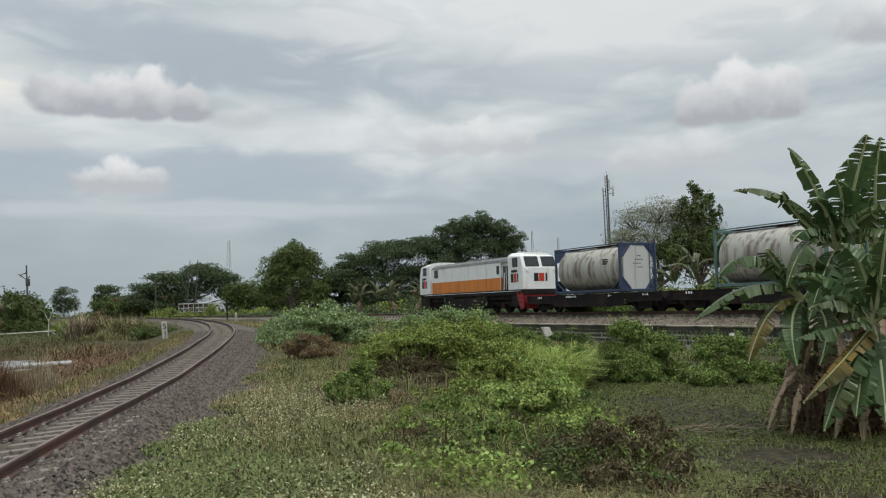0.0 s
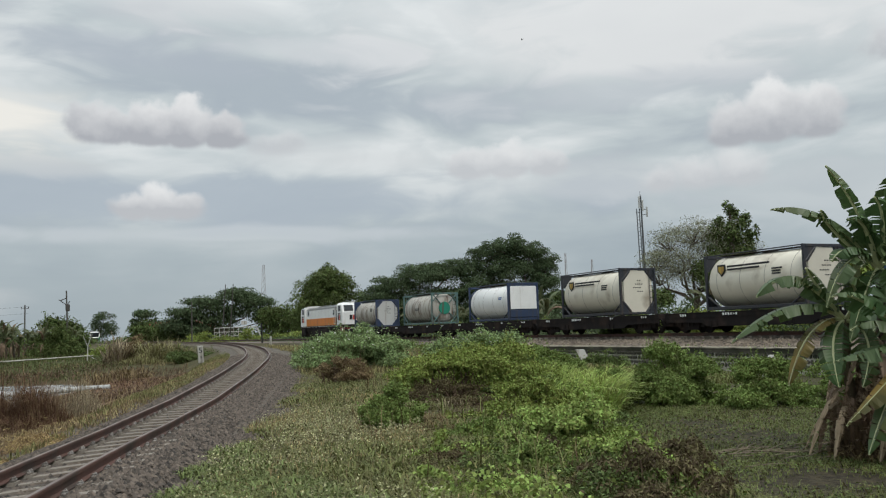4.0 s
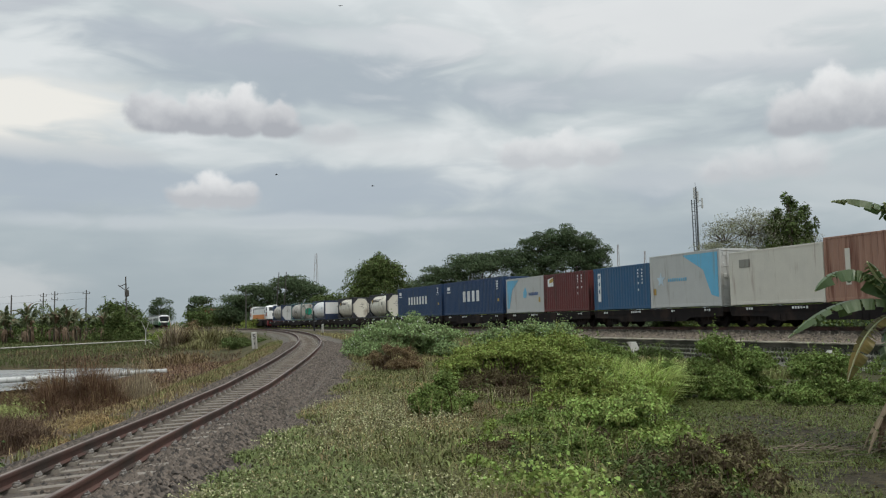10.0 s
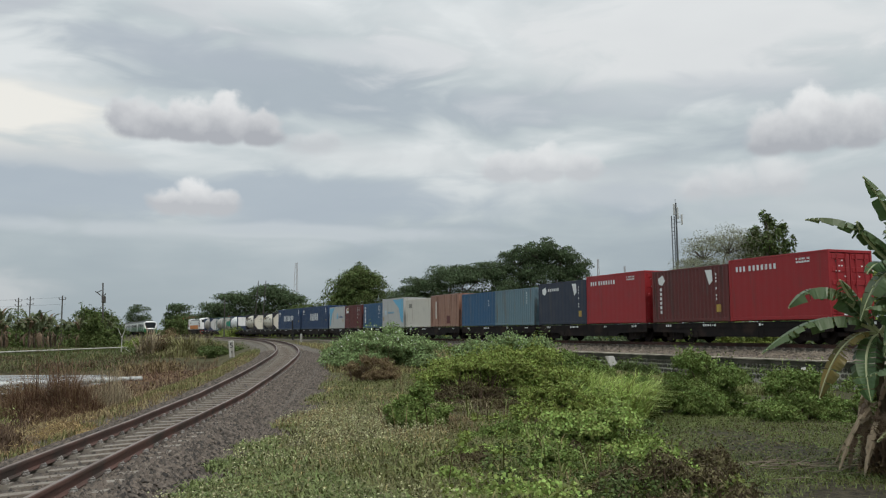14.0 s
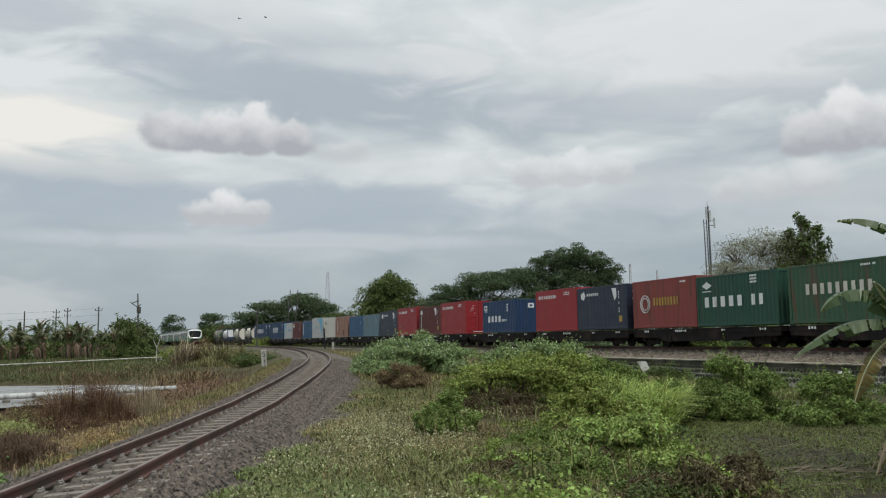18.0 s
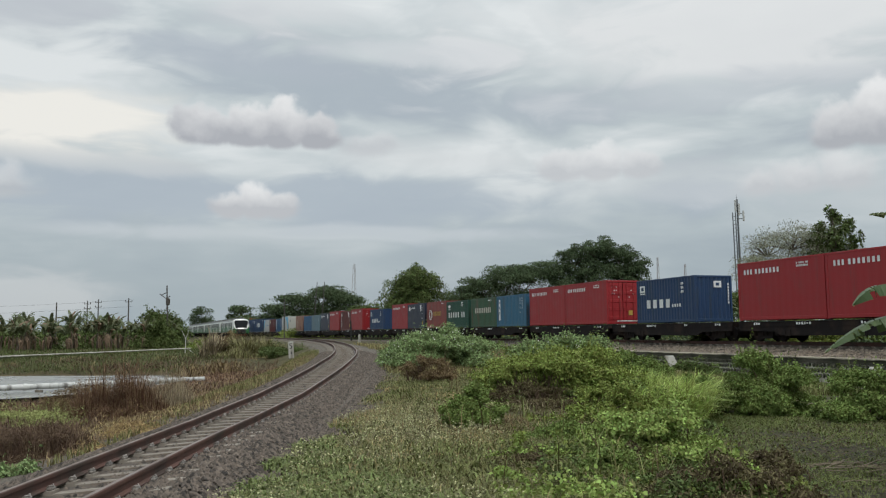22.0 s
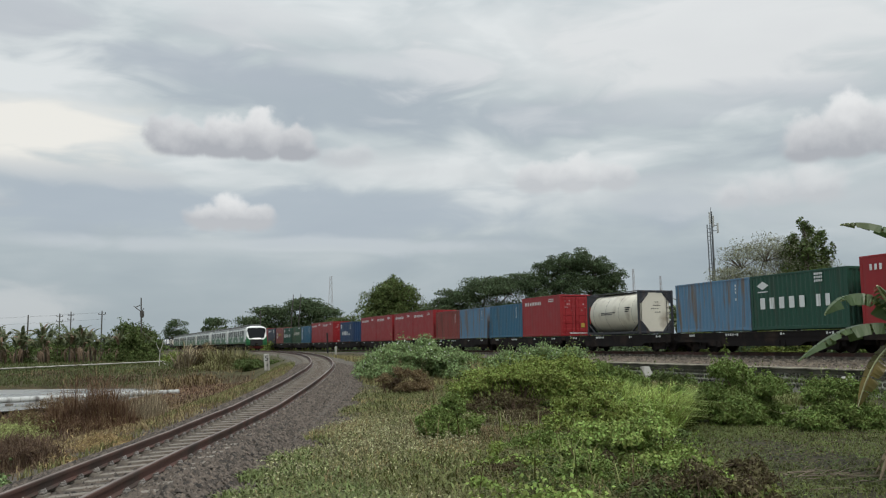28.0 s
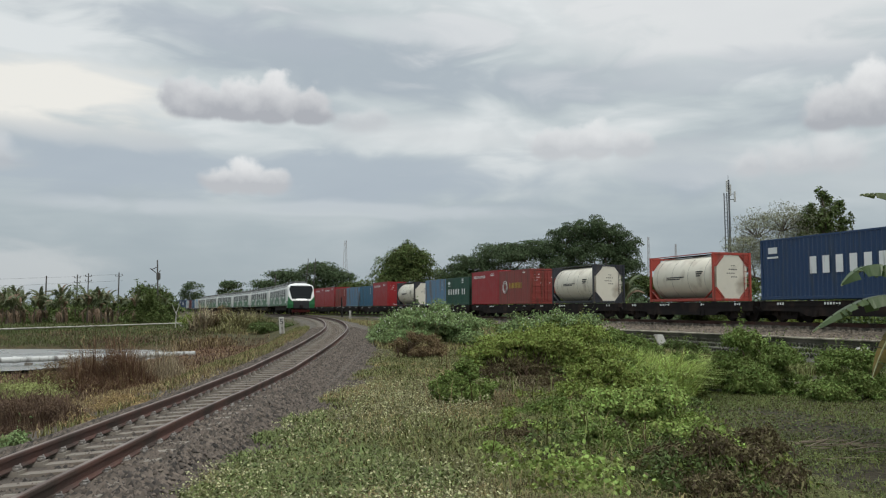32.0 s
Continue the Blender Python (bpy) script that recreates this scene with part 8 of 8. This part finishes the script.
r = np.random.RandomState(290)
for name, cnt, size, mat, label, lv in (("marsh_leaves", 22000, 0.042, LEAF_DEEP, "flat dark green leaves over the wet mud", -0.2), ("marsh_leaves", 7000, 0.045, GRASS_MARSH, "olive leaves over the wet mud", 0.1), ("marsh_leaves", 9000, 0.05, LEAF_PURPLE, "brown dead leaves over the wet mud", 0.0)):
    x, y = scatter(cnt, 2.8, 12, 8.5, 19.5, cnt, lambda x, y: (x > 3 + 0.1 * (y - 8)) & patch(x, y, 0.9, lv, cnt % 7) & bare_mud(x, y))
    c = np.stack([x, y, ground_z(x, y) + r.uniform(0.0, 0.06, len(x))], 1)
    tagged(part(name, leaf_mesh(name, c, np.tile([0, 0, 1.0], (len(x), 1)), size, mat, cnt, 1.5, 0.1, 0.4), mat), label, "weeds", kind="stuff")

# pale seed heads in the grass
x, y = scatter(36000, -3.6, 0.5, 7, 20, 240, lambda x, y: mid_zone(x, y) & patch(x, y, 0.7, 0.0, 2), 1.3)
c = np.stack([x, y, ground_z(x, y) + np.random.RandomState(4).uniform(0.06, 0.21, len(x))], 1)
SEED = leafy("pale_seed_head", (0.36, 0.345, 0.20), 0.04)
tagged(part("seed_heads", leaf_mesh("seed_heads", c, np.tile([0, 0, 1.0], (len(x), 1)), 0.027, SEED, 5, 1.3), SEED), "small pale seed heads over the grass", "flowers", kind="stuff")


# ---- ballast stones ----
def stones_field(name, xs, ys, zs, size, mat, label, seed):
    r = np.random.RandomState(seed)
    n = len(xs)
    octa = np.array([(1, 0, -0.3), (0, 1, -0.3), (-1, 0, -0.3), (0, -1, -0.3), (0.15, 0.1, 0.8)])
    tri = np.array([(0, 1, 4), (1, 2, 4), (2, 3, 4), (3, 0, 4)])
    a = r.uniform(0, 2 * np.pi, n)
    ca, sa = np.cos(a), np.sin(a)
    s = (size * r.uniform(0.55, 1.35, n))[:, None, None]
    v = octa[None] * (1 + 0.35 * r.uniform(-1, 1, (n, 5, 1))) * np.array([1.15, 0.85, 0.75]) * s
    rot = np.stack([v[..., 0] * ca[:, None] - v[..., 1] * sa[:, None], v[..., 0] * sa[:, None] + v[..., 1] * ca[:, None], v[..., 2]], -1)
    v = rot + np.stack([xs, ys, zs], 1)[:, None]
    f = tri[None] + (np.arange(n) * 5)[:, None, None]
    ob = part(name, array_mesh(name, v.reshape(-1, 3), f.reshape(-1, 3)), mat)
    tagged(ob, label, "ballast", kind="stuff")


BALLAST = material("ballast_stone", (0.082, 0.064, 0.05), 0.9, vary=0.1, scale=6, per="island", bump=0.2, spread=1.6)
r = np.random.RandomState(8)
n = 74000
y = 5.5 + 42 * r.rand(n) ** 1.7
ds = r.uniform(-1.75, 2.7, n) * np.where(y < 14, 0.8, 1.0)
keep = (np.abs(np.abs(ds) - 0.5675) > 0.07) & ((ds < 2.1) | (r.rand(n) < 0.5))
y, ds = y[keep], ds[keep]
inner = np.abs(ds) < 0.66
keep = (np.abs(ds) > 0.66) | (r.rand(len(ds)) < 0.25)
y, ds = y[keep], ds[keep]
inner = np.abs(ds) < 0.66
x = side_x(y) + ds
z = np.where(inner, side_z(y) - 0.225 + r.uniform(-0.012, 0.012, len(y)), ground_z(x, y) + r.uniform(0, 0.025, len(y)))
z = np.where((np.abs(ds) > 0.66) & (np.abs(ds) < 1.7), side_z(y) - 0.155 - 0.16 * ramp(np.abs(ds), 1.05, 1.7) + r.uniform(-0.015, 0.015, len(y)) - 0.012 * (ds > 0) * (1 - ramp(y, 12, 20)), z)
z = z + cant(y) * np.clip((ds + 0.5675) / 1.135, 0, 1.2) * (1 - ramp(ds, 1.2, 1.9))
stones_field("ballast_near", x, y, z, 0.036, BALLAST, "grey crushed-stone ballast of the near track", 9)
n = 16000
s = -8 + 58 * r.rand(n) ** 1.2
off = r.uniform(0.9, 3.7, n)
px, py, hd = np.interp(s, S_ALL, MAIN_X), np.interp(s, S_ALL, MAIN_Y), np.interp(s, S_ALL, MAIN_HEAD)
x, y = px - NEARER * off * np.cos(hd), py - NEARER * off * np.sin(hd)
z = 0.79 - 0.31 * ramp(off, 1.1, 3.5) + r.uniform(-0.04, 0.03, n)
stones_field("ballast_main", x, y, z, 0.055, material("bank_ballast_stone", (0.16, 0.128, 0.095), 0.9, vary=0.1, scale=6, per="island", bump=0.2, spread=1.5), "grey crushed-stone ballast bank of the main line", 10)
bk = sweep_main([(-3.7, 0.40), (-2.4, 0.54), (-1.2, 0.72), (1.2, 0.72), (3.2, 0.5), (3.2, 0.2), (-3.7, 0.2)], -110, 320, 5.0)
tagged(part("ballast_bank", bk, material("ballast_bed", (0.12, 0.097, 0.078), 0.95, vary=0.35, scale=14, bump=0.9, bscale=30)), "ballast bed under the main line", "ballast", kind="structure")


# ---- banana plants ----
BANANA_LEAF = material("banana_leaf", (0.080, 0.130, 0.046), 0.42, vary=0.14, scale=2.0, hue=0.04, translucent=0.25, spec=0.5, dirt=(0.13, 0.14, 0.05), dirt_amount=0.25)
BANANA_DRY = material("yellowed_banana_leaf", (0.38, 0.24, 0.045), 0.5, vary=0.2, scale=3, translucent=0.25, dirt=(0.11, 0.10, 0.03), dirt_amount=0.6)
BANANA_DEAD = material("dead_banana_leaf", (0.19, 0.13, 0.085), 0.8, vary=0.2, scale=3, translucent=0.1)
BANANA_FAR = material("dusty_banana_leaf", (0.118, 0.14, 0.068), 0.5, vary=0.2, scale=1.0, hue=0.04, translucent=0.2, spec=0.3, dirt=(0.12, 0.10, 0.045), dirt_amount=0.4)
BANANA_RIB = material("pale_midrib", (0.46, 0.48, 0.26), 0.45)
BANANA_STRAW = material("bleached_banana_leaf", (0.34, 0.26, 0.17), 0.8, vary=0.2, scale=3, translucent=0.1)
BANANA_STEM = material("banana_stem", (0.11, 0.088, 0.05), 0.6, vary=0.25, scale=3, dirt=(0.05, 0.03, 0.02), dirt_amount=0.7, streak=True)


def banana_leaf(plant, a, b, c, wide, mat, seed=None, rib=True):
    """A leaf from its base a over b to its tip c, with a midrib and a blade torn into strips."""
    inv = plant.matrix_basis.inverted()
    a, b, c = inv @ Vector(a), inv @ Vector(b), inv @ Vector(c)
    seed = seed if seed is not None else int(abs(a.x + b.y * 7 + c.z * 13) * 100)
    g = random.Random(seed)
    ctrl = b * 2 - (a + c) * 0.5
    pt = lambda t: a * (1 - t) ** 2 + ctrl * 2 * t * (1 - t) + c * t * t
    n = 26
    sh = Shape()
    rows = []
    for k in range(n + 1):
        t = k / n
        p = pt(t)
        d = (pt(min(1, t + 0.02)) - pt(max(0, t - 0.02))).normalized()
        side = d.cross(Vector((0, 0, 1)))
        if side.length < 0.25:
            side = d.cross(Vector((0.5, 0.8, 0)))
        side.normalize()
        up = side.cross(d).normalized()
        w = wide * (0.12 if t < 0.12 else min(1, (t - 0.10) / 0.16) ** 0.6 * (1 - max(0, (t - 0.55) / 0.47) ** 2.2) + 0.03) / 2 * 1.15
        rows.append((p, side, up, w, d))
    for sd in (-1, 1):
        k = 2
        while k < n:
            m = min(n, k + g.choice((1, 1, 2, 2, 3, 4, 6)))
            sag = g.uniform(0.05, 0.65)
            slip = g.uniform(-0.04, 0.12)
            vs = []
            for j in range(k, m + 1):
                p, side, up, w, d = rows[j]
                gap = (0.009 if j == k else (-0.009 if j == m else 0))
                q1 = p + side * sd * w * 0.55 + up * w * 0.16 + d * gap
                q2 = p + side * sd * w * (1.0 - 0.12 * abs(sag)) * g.uniform(0.80, 1.03) - up * w * sag + d * (gap * 2.2 + slip * w)
                vs += [p + d * gap * 0.2, q1, q2]
            fs = []
            for j in range(m - k):
                o = j * 3
                fs += [(o, o + 1, o + 4, o + 3), (o + 1, o + 2, o + 5, o + 4)]
            sh.add(vs, fs)
            k = m
    leaf = part("banana_leaf", sh, mat, plant, "long torn banana leaf")
    if rib:
        part("midrib", Shape().tube([r[0] - r[2] * 0.008 for r in rows[::2]], [0.028 * (1 - 0.75 * i / 13) + 0.006 for i in range(len(rows[::2]))], 5), BANANA_RIB, leaf, "pale midrib")
    return leaf


def banana_plant(foot, crown, dead=5, r0=0.10):
    p = thing("banana_plant", "banana plant with long torn leaves and brown dead skirts", "banana plant", "banana clump", m=Matrix.Translation(foot))
    o, top = Vector((0, 0, 0)), Vector(crown) - Vector(foot)
    sh = Shape()
    branch(sh, (0, 0, -0.1), top, r0, r0 * 0.5, int(top.z * 100), 0.03, 6)
    part("pseudostem", sh, BANANA_STEM, p, "brown-green sheathed stem", True)
    g = random.Random(int(foot[0] * 1000))
    for k in range(dead):
        a = g.uniform(0, 6.28)
        h = top * g.uniform(0.25, 0.75)
        spread = g.uniform(0.25, 0.75)
        tip = h + Vector((math.cos(a) * spread, math.sin(a) * spread, -g.uniform(0.6, 1.5)))
        tip.z = max(tip.z, 0.03)
        m = h.lerp(tip, 0.3) + Vector((math.cos(a) * 0.12, math.sin(a) * 0.12, 0.10))
        M = p.matrix_basis
        banana_leaf(p, M @ h, M @ m, M @ tip, g.uniform(0.10, 0.20), BANANA_DEAD if k % 3 else BANANA_STRAW, k + int(foot[0] * 77), rib=False)
    return p


plant = banana_plant((6.54, 11.94, -0.35), (6.53, 11.9, 1.62), 20)
banana_leaf(plant, (6.53, 11.9, 1.62), (5.81, 12.0, 1.8), (4.94, 12.17, 1.33), 0.44, BANANA_LEAF)
banana_leaf(plant, (6.53, 11.9, 1.62), (5.86, 11.97, 2.21), (5.29, 12.02, 1.98), 0.42, BANANA_LEAF)
banana_leaf(plant, (6.53, 11.9, 1.62), (6.01, 11.9, 1.44), (5.61, 11.87, 0.71), 0.34, BANANA_DRY)
banana_leaf(plant, (6.53, 11.9, 1.62), (6.16, 11.82, 2.04), (5.91, 11.72, 2.37), 0.3, BANANA_LEAF)
banana_leaf(plant, (6.53, 11.9, 1.62), (6.26, 11.77, 1.31), (6.19, 11.58, 0.68), 0.4, BANANA_LEAF)
banana_leaf(plant, (6.53, 11.9, 1.62), (6.55, 11.61, 2.02), (6.27, 11.54, 2.27), 0.4, BANANA_LEAF)
banana_leaf(plant, (6.53, 11.9, 1.62), (6.64, 11.56, 1.3), (6.45, 11.44, 0.68), 0.4, BANANA_LEAF)
plant = banana_plant((6.80, 11.87, -0.35), (6.9, 11.58, 2.33), 22)
banana_leaf(plant, (6.9, 11.58, 2.33), (6.22, 11.67, 3.03), (5.5, 11.82, 3.23), 0.3, BANANA_LEAF)
banana_leaf(plant, (6.9, 11.58, 2.33), (6.57, 11.48, 3.18), (6.18, 11.47, 3.79), 0.3, BANANA_LEAF)
banana_leaf(plant, (6.9, 11.58, 2.33), (6.85, 11.31, 2.95), (6.68, 11.18, 3.29), 0.4, BANANA_LEAF)
banana_leaf(plant, (6.9, 11.58, 2.33), (7.02, 11.21, 3.33), (7.05, 10.95, 3.87), 0.42, BANANA_LEAF)
banana_leaf(plant, (6.9, 11.58, 2.33), (6.34, 11.61, 2.84), (6.09, 11.52, 3.17), 0.22, BANANA_LEAF)
banana_leaf(plant, (6.9, 11.58, 2.33), (6.45, 11.55, 2.42), (6.07, 11.53, 1.79), 0.42, BANANA_LEAF)
banana_leaf(plant, (6.9, 11.58, 2.33), (7.02, 11.21, 2.7), (7.37, 10.74, 2.94), 0.5, BANANA_LEAF)
banana_leaf(plant, (6.9, 11.58, 2.33), (7.13, 11.14, 2.53), (7.45, 10.68, 2.33), 0.5, BANANA_LEAF)
banana_leaf(plant, (6.9, 11.58, 2.33), (6.46, 11.54, 2.58), (6.17, 11.48, 2.43), 0.4, BANANA_LEAF)
banana_leaf(plant, (6.9, 11.58, 2.33), (6.62, 11.45, 2.01), (6.3, 11.4, 1.31), 0.45, BANANA_LEAF)
banana_leaf(plant, (6.9, 11.58, 2.33), (6.93, 11.27, 2.0), (6.84, 11.08, 1.22), 0.5, BANANA_LEAF)
banana_leaf(plant, (6.9, 11.58, 2.33), (6.66, 11.43, 2.89), (6.38, 11.36, 3.01), 0.34, BANANA_LEAF)
plant = banana_plant((7.12, 11.77, -0.35), (6.81, 10.69, 1.27), 16)
banana_leaf(plant, (6.81, 10.69, 1.27), (6.21, 10.76, 1.83), (5.76, 10.79, 1.93), 0.42, BANANA_LEAF)
banana_leaf(plant, (6.81, 10.69, 1.27), (6.36, 10.68, 1.24), (5.72, 10.81, 1.07), 0.38, BANANA_LEAF)
banana_leaf(plant, (6.81, 10.69, 1.27), (6.41, 10.65, 0.88), (5.8, 10.76, 0.26), 0.34, BANANA_DRY)
banana_leaf(plant, (6.81, 10.69, 1.27), (6.38, 10.66, 0.66), (6.01, 10.65, -0.1), 0.42, BANANA_LEAF)
banana_leaf(plant, (6.81, 10.69, 1.27), (6.54, 10.57, 0.66), (6.34, 10.45, 0.09), 0.4, BANANA_LEAF)
banana_leaf(plant, (6.81, 10.69, 1.27), (6.61, 10.52, 1.97), (6.31, 10.48, 2.34), 0.45, BANANA_LEAF)
banana_leaf(plant, (6.81, 10.69, 1.27), (6.77, 10.42, 1.89), (6.74, 10.2, 2.45), 0.45, BANANA_LEAF)
banana_leaf(plant, (6.81, 10.69, 1.27), (6.96, 10.29, 1.45), (7.23, 9.86, 1.16), 0.5, BANANA_LEAF)
banana_leaf(plant, (6.81, 10.69, 1.27), (6.72, 10.45, 0.73), (6.63, 10.27, 0.04), 0.45, BANANA_LEAF)
banana_leaf(plant, (6.81, 10.69, 1.27), (6.31, 10.7, 1.54), (5.92, 10.7, 1.48), 0.42, BANANA_LEAF)
plant = banana_plant((7.57, 11.86, -0.35), (7.86, 12.03, 2.34), 16)
banana_leaf(plant, (7.86, 12.03, 2.34), (7.36, 12.05, 2.61), (6.93, 12.08, 2.37), 0.5, BANANA_LEAF)
banana_leaf(plant, (7.86, 12.03, 2.34), (7.52, 11.96, 3.1), (7.31, 11.85, 3.68), 0.5, BANANA_LEAF)
banana_leaf(plant, (7.86, 12.03, 2.34), (8.0, 11.64, 2.97), (8.03, 11.37, 3.66), 0.5, BANANA_LEAF)
banana_leaf(plant, (7.86, 12.03, 2.34), (7.33, 12.07, 1.94), (6.93, 12.08, 1.12), 0.5, BANANA_LEAF)
banana_leaf(plant, (7.86, 12.03, 2.34), (8.14, 11.54, 2.38), (8.39, 11.11, 2.11), 0.5, BANANA_LEAF)
banana_leaf(plant, (7.86, 12.03, 2.34), (7.7, 11.84, 3.17), (7.69, 11.61, 3.96), 0.45, BANANA_LEAF)


def wild_banana(x, y, z, high, leaves, seed, group="banana plants"):
    """A smaller banana plant with leaves all round, built once and copied."""
    g = random.Random(seed)
    p = thing("banana_plant", "green banana plant with arching leaves in the distance", "banana plant", group, m=pose(0, 0, 0))
    sh = Shape()
    branch(sh, (0, 0, -0.2), (0, 0, high * 0.5), 0.14, 0.08, seed, 0.03, 4)
    part("pseudostem", sh, BANANA_STEM, p)
    for k in range(leaves):
        a = 2 * math.pi * k / leaves + g.uniform(-0.4, 0.4)
        L = high * g.uniform(0.36, 0.55)
        e = g.uniform(0.4, 1.35)
        c = Vector((0, 0, high * 0.5))
        m = c + Vector((math.cos(a) * L * 0.45 * math.cos(e), math.sin(a) * L * 0.45 * math.cos(e), L * 0.7 * math.sin(e) + 0.25))
        t = c + Vector((math.cos(a) * L * 0.95 * math.cos(e * 0.7), math.sin(a) * L * 0.95 * math.cos(e * 0.7), L * 1.15 * math.sin(e) - 0.5 * (1.3 - e)))
        banana_leaf(p, c, m, t, g.uniform(0.24, 0.36), BANANA_FAR if g.random() < 0.95 else BANANA_DEAD, seed * 50 + k, rib=False)
    for k in range(4):
        a = g.uniform(0, 6.28)
        c = Vector((0, 0, high * g.uniform(0.36, 0.5)))
        t = Vector((math.cos(a) * 0.45, math.sin(a) * 0.45, g.uniform(0.1, 0.7)))
        banana_leaf(p, c, c.lerp(t, 0.35) + Vector((math.cos(a) * 0.3, math.sin(a) * 0.3, 0.15)), t, 0.18, BANANA_DEAD, seed * 70 + k, rib=False)
    p.matrix_basis = pose(x, y, z)
    return p


forms = [wild_banana(-50, 92, -0.3, 3.6, 8, 301), wild_banana(-58, 98, -0.3, 3.3, 7, 302), wild_banana(16.2, 58, 0.3, 3.6, 8, 303)]
g = random.Random(9)
spots = []
for k in range(130):
    u = k / 130
    spots.append((-82 + u * 43 + g.uniform(-1, 1), 80 + u * 22 + g.uniform(-4, 9), -0.2))
for k in range(26):
    p, h = along_main(12 + k * 3.2 + g.uniform(-1, 1), -g.uniform(8, 15), 0.3)
    spots.append((p[0], p[1], 0.2))
for k, (x, y, z) in enumerate(spots):
    o = copy_thing(forms[k % 3], pose(x, y, z, g.uniform(-9, 9), g.uniform(-9, 9), g.uniform(0, 360)))
    s = g.uniform(0.85, 1.25) if k < 130 else g.uniform(0.9, 1.2)
    o.scale = (s, s, s * g.uniform(0.95, 1.2))

# ---- litter by the bananas ----
r = np.random.RandomState(91)
cnt = 2600
a, q = r.uniform(0, 6.28, cnt), np.sqrt(r.rand(cnt))
blades("dead_leaf_strips", 6.95 + 0.85 * q * np.cos(a), 11.75 + 0.5 * q * np.sin(a), 0.95 * (1.1 - q ** 2), 0.035, BANANA_DEAD, "ragged brown dead banana leaf strips", 92, 0.7, category="litter")
blades("pale_leaf_strips", 6.8 + 0.8 * q[:350] * np.cos(a[:350]), 11.6 + 0.5 * q[:350] * np.sin(a[:350]), 0.5 * (1.1 - q[:350] ** 2), 0.03, GRASS_DRY, "pale dry banana leaf strips", 93, 1.3, category="litter")
STRAW = material("bleached_dead_stalk", (0.19, 0.15, 0.11), 0.9, vary=0.3, scale=5)
sh = Shape()
g = random.Random(31)
for k in range(70):
    x, y = g.uniform(4.6, 8.5), g.gauss(12.2, 0.45)
    a = g.gauss(0.1, 0.4)
    L = g.uniform(0.15, 0.8)
    z = float(ground_z(x, y)) + g.uniform(0.01, 0.05)
    branch(sh, (x, y, z), (x + L * math.cos(a), y + L * math.sin(a), z + g.uniform(-0.01, 0.05)), 0.012, 0.006, k, 0.08, 3)
tagged(part("dead_stalks", sh, STRAW), "scattered bleached dead stalks on the wet mud", "litter", kind="stuff")


# ---- what moves ----
def motions():
    times = [float(t) for t in range(0, 33)]
    for ob, off in FREIGHT:
        lift = 1.05 if ob.name in LIFTED else 0.02
        rows = []
        for t in times:
            x, y, h = main_at(41.88 + 10.314 * t + 0.01855 * t * t + off)
            rows.append((t, pose(x, y, MAIN_Z + lift, 0, 0, h)))
        walk(ob, rows)
    front_y = lambda t: float(np.interp(t, [0, 8, 13, 19, 22, 25, 28, 30, 32], [293, 245, 215, 180, 160, 140, 120, 105.5, 92.5]))
    for ob, off in RAILCARS:
        rows = []
        for t in [0.0, 4.0, 8.0, 10.5, 13.0, 16.0, 19.0, 22.0, 25.0, 28.0, 30.0, 32.0]:
            s = float(np.interp(front_y(t), Y_ALL, SIDE_S))
            # coaches follow behind, further along the line
            x, y, z, h = side_at(s - off)
            rows.append((t, pose(x, y, z, 0, 0, h + 180)))
        walk(ob, rows)

    for ob, rows in BIRDS:
        walk(ob, [(t, pose(*p, 0, 0, turn)) for t, p, turn in rows])


motions()
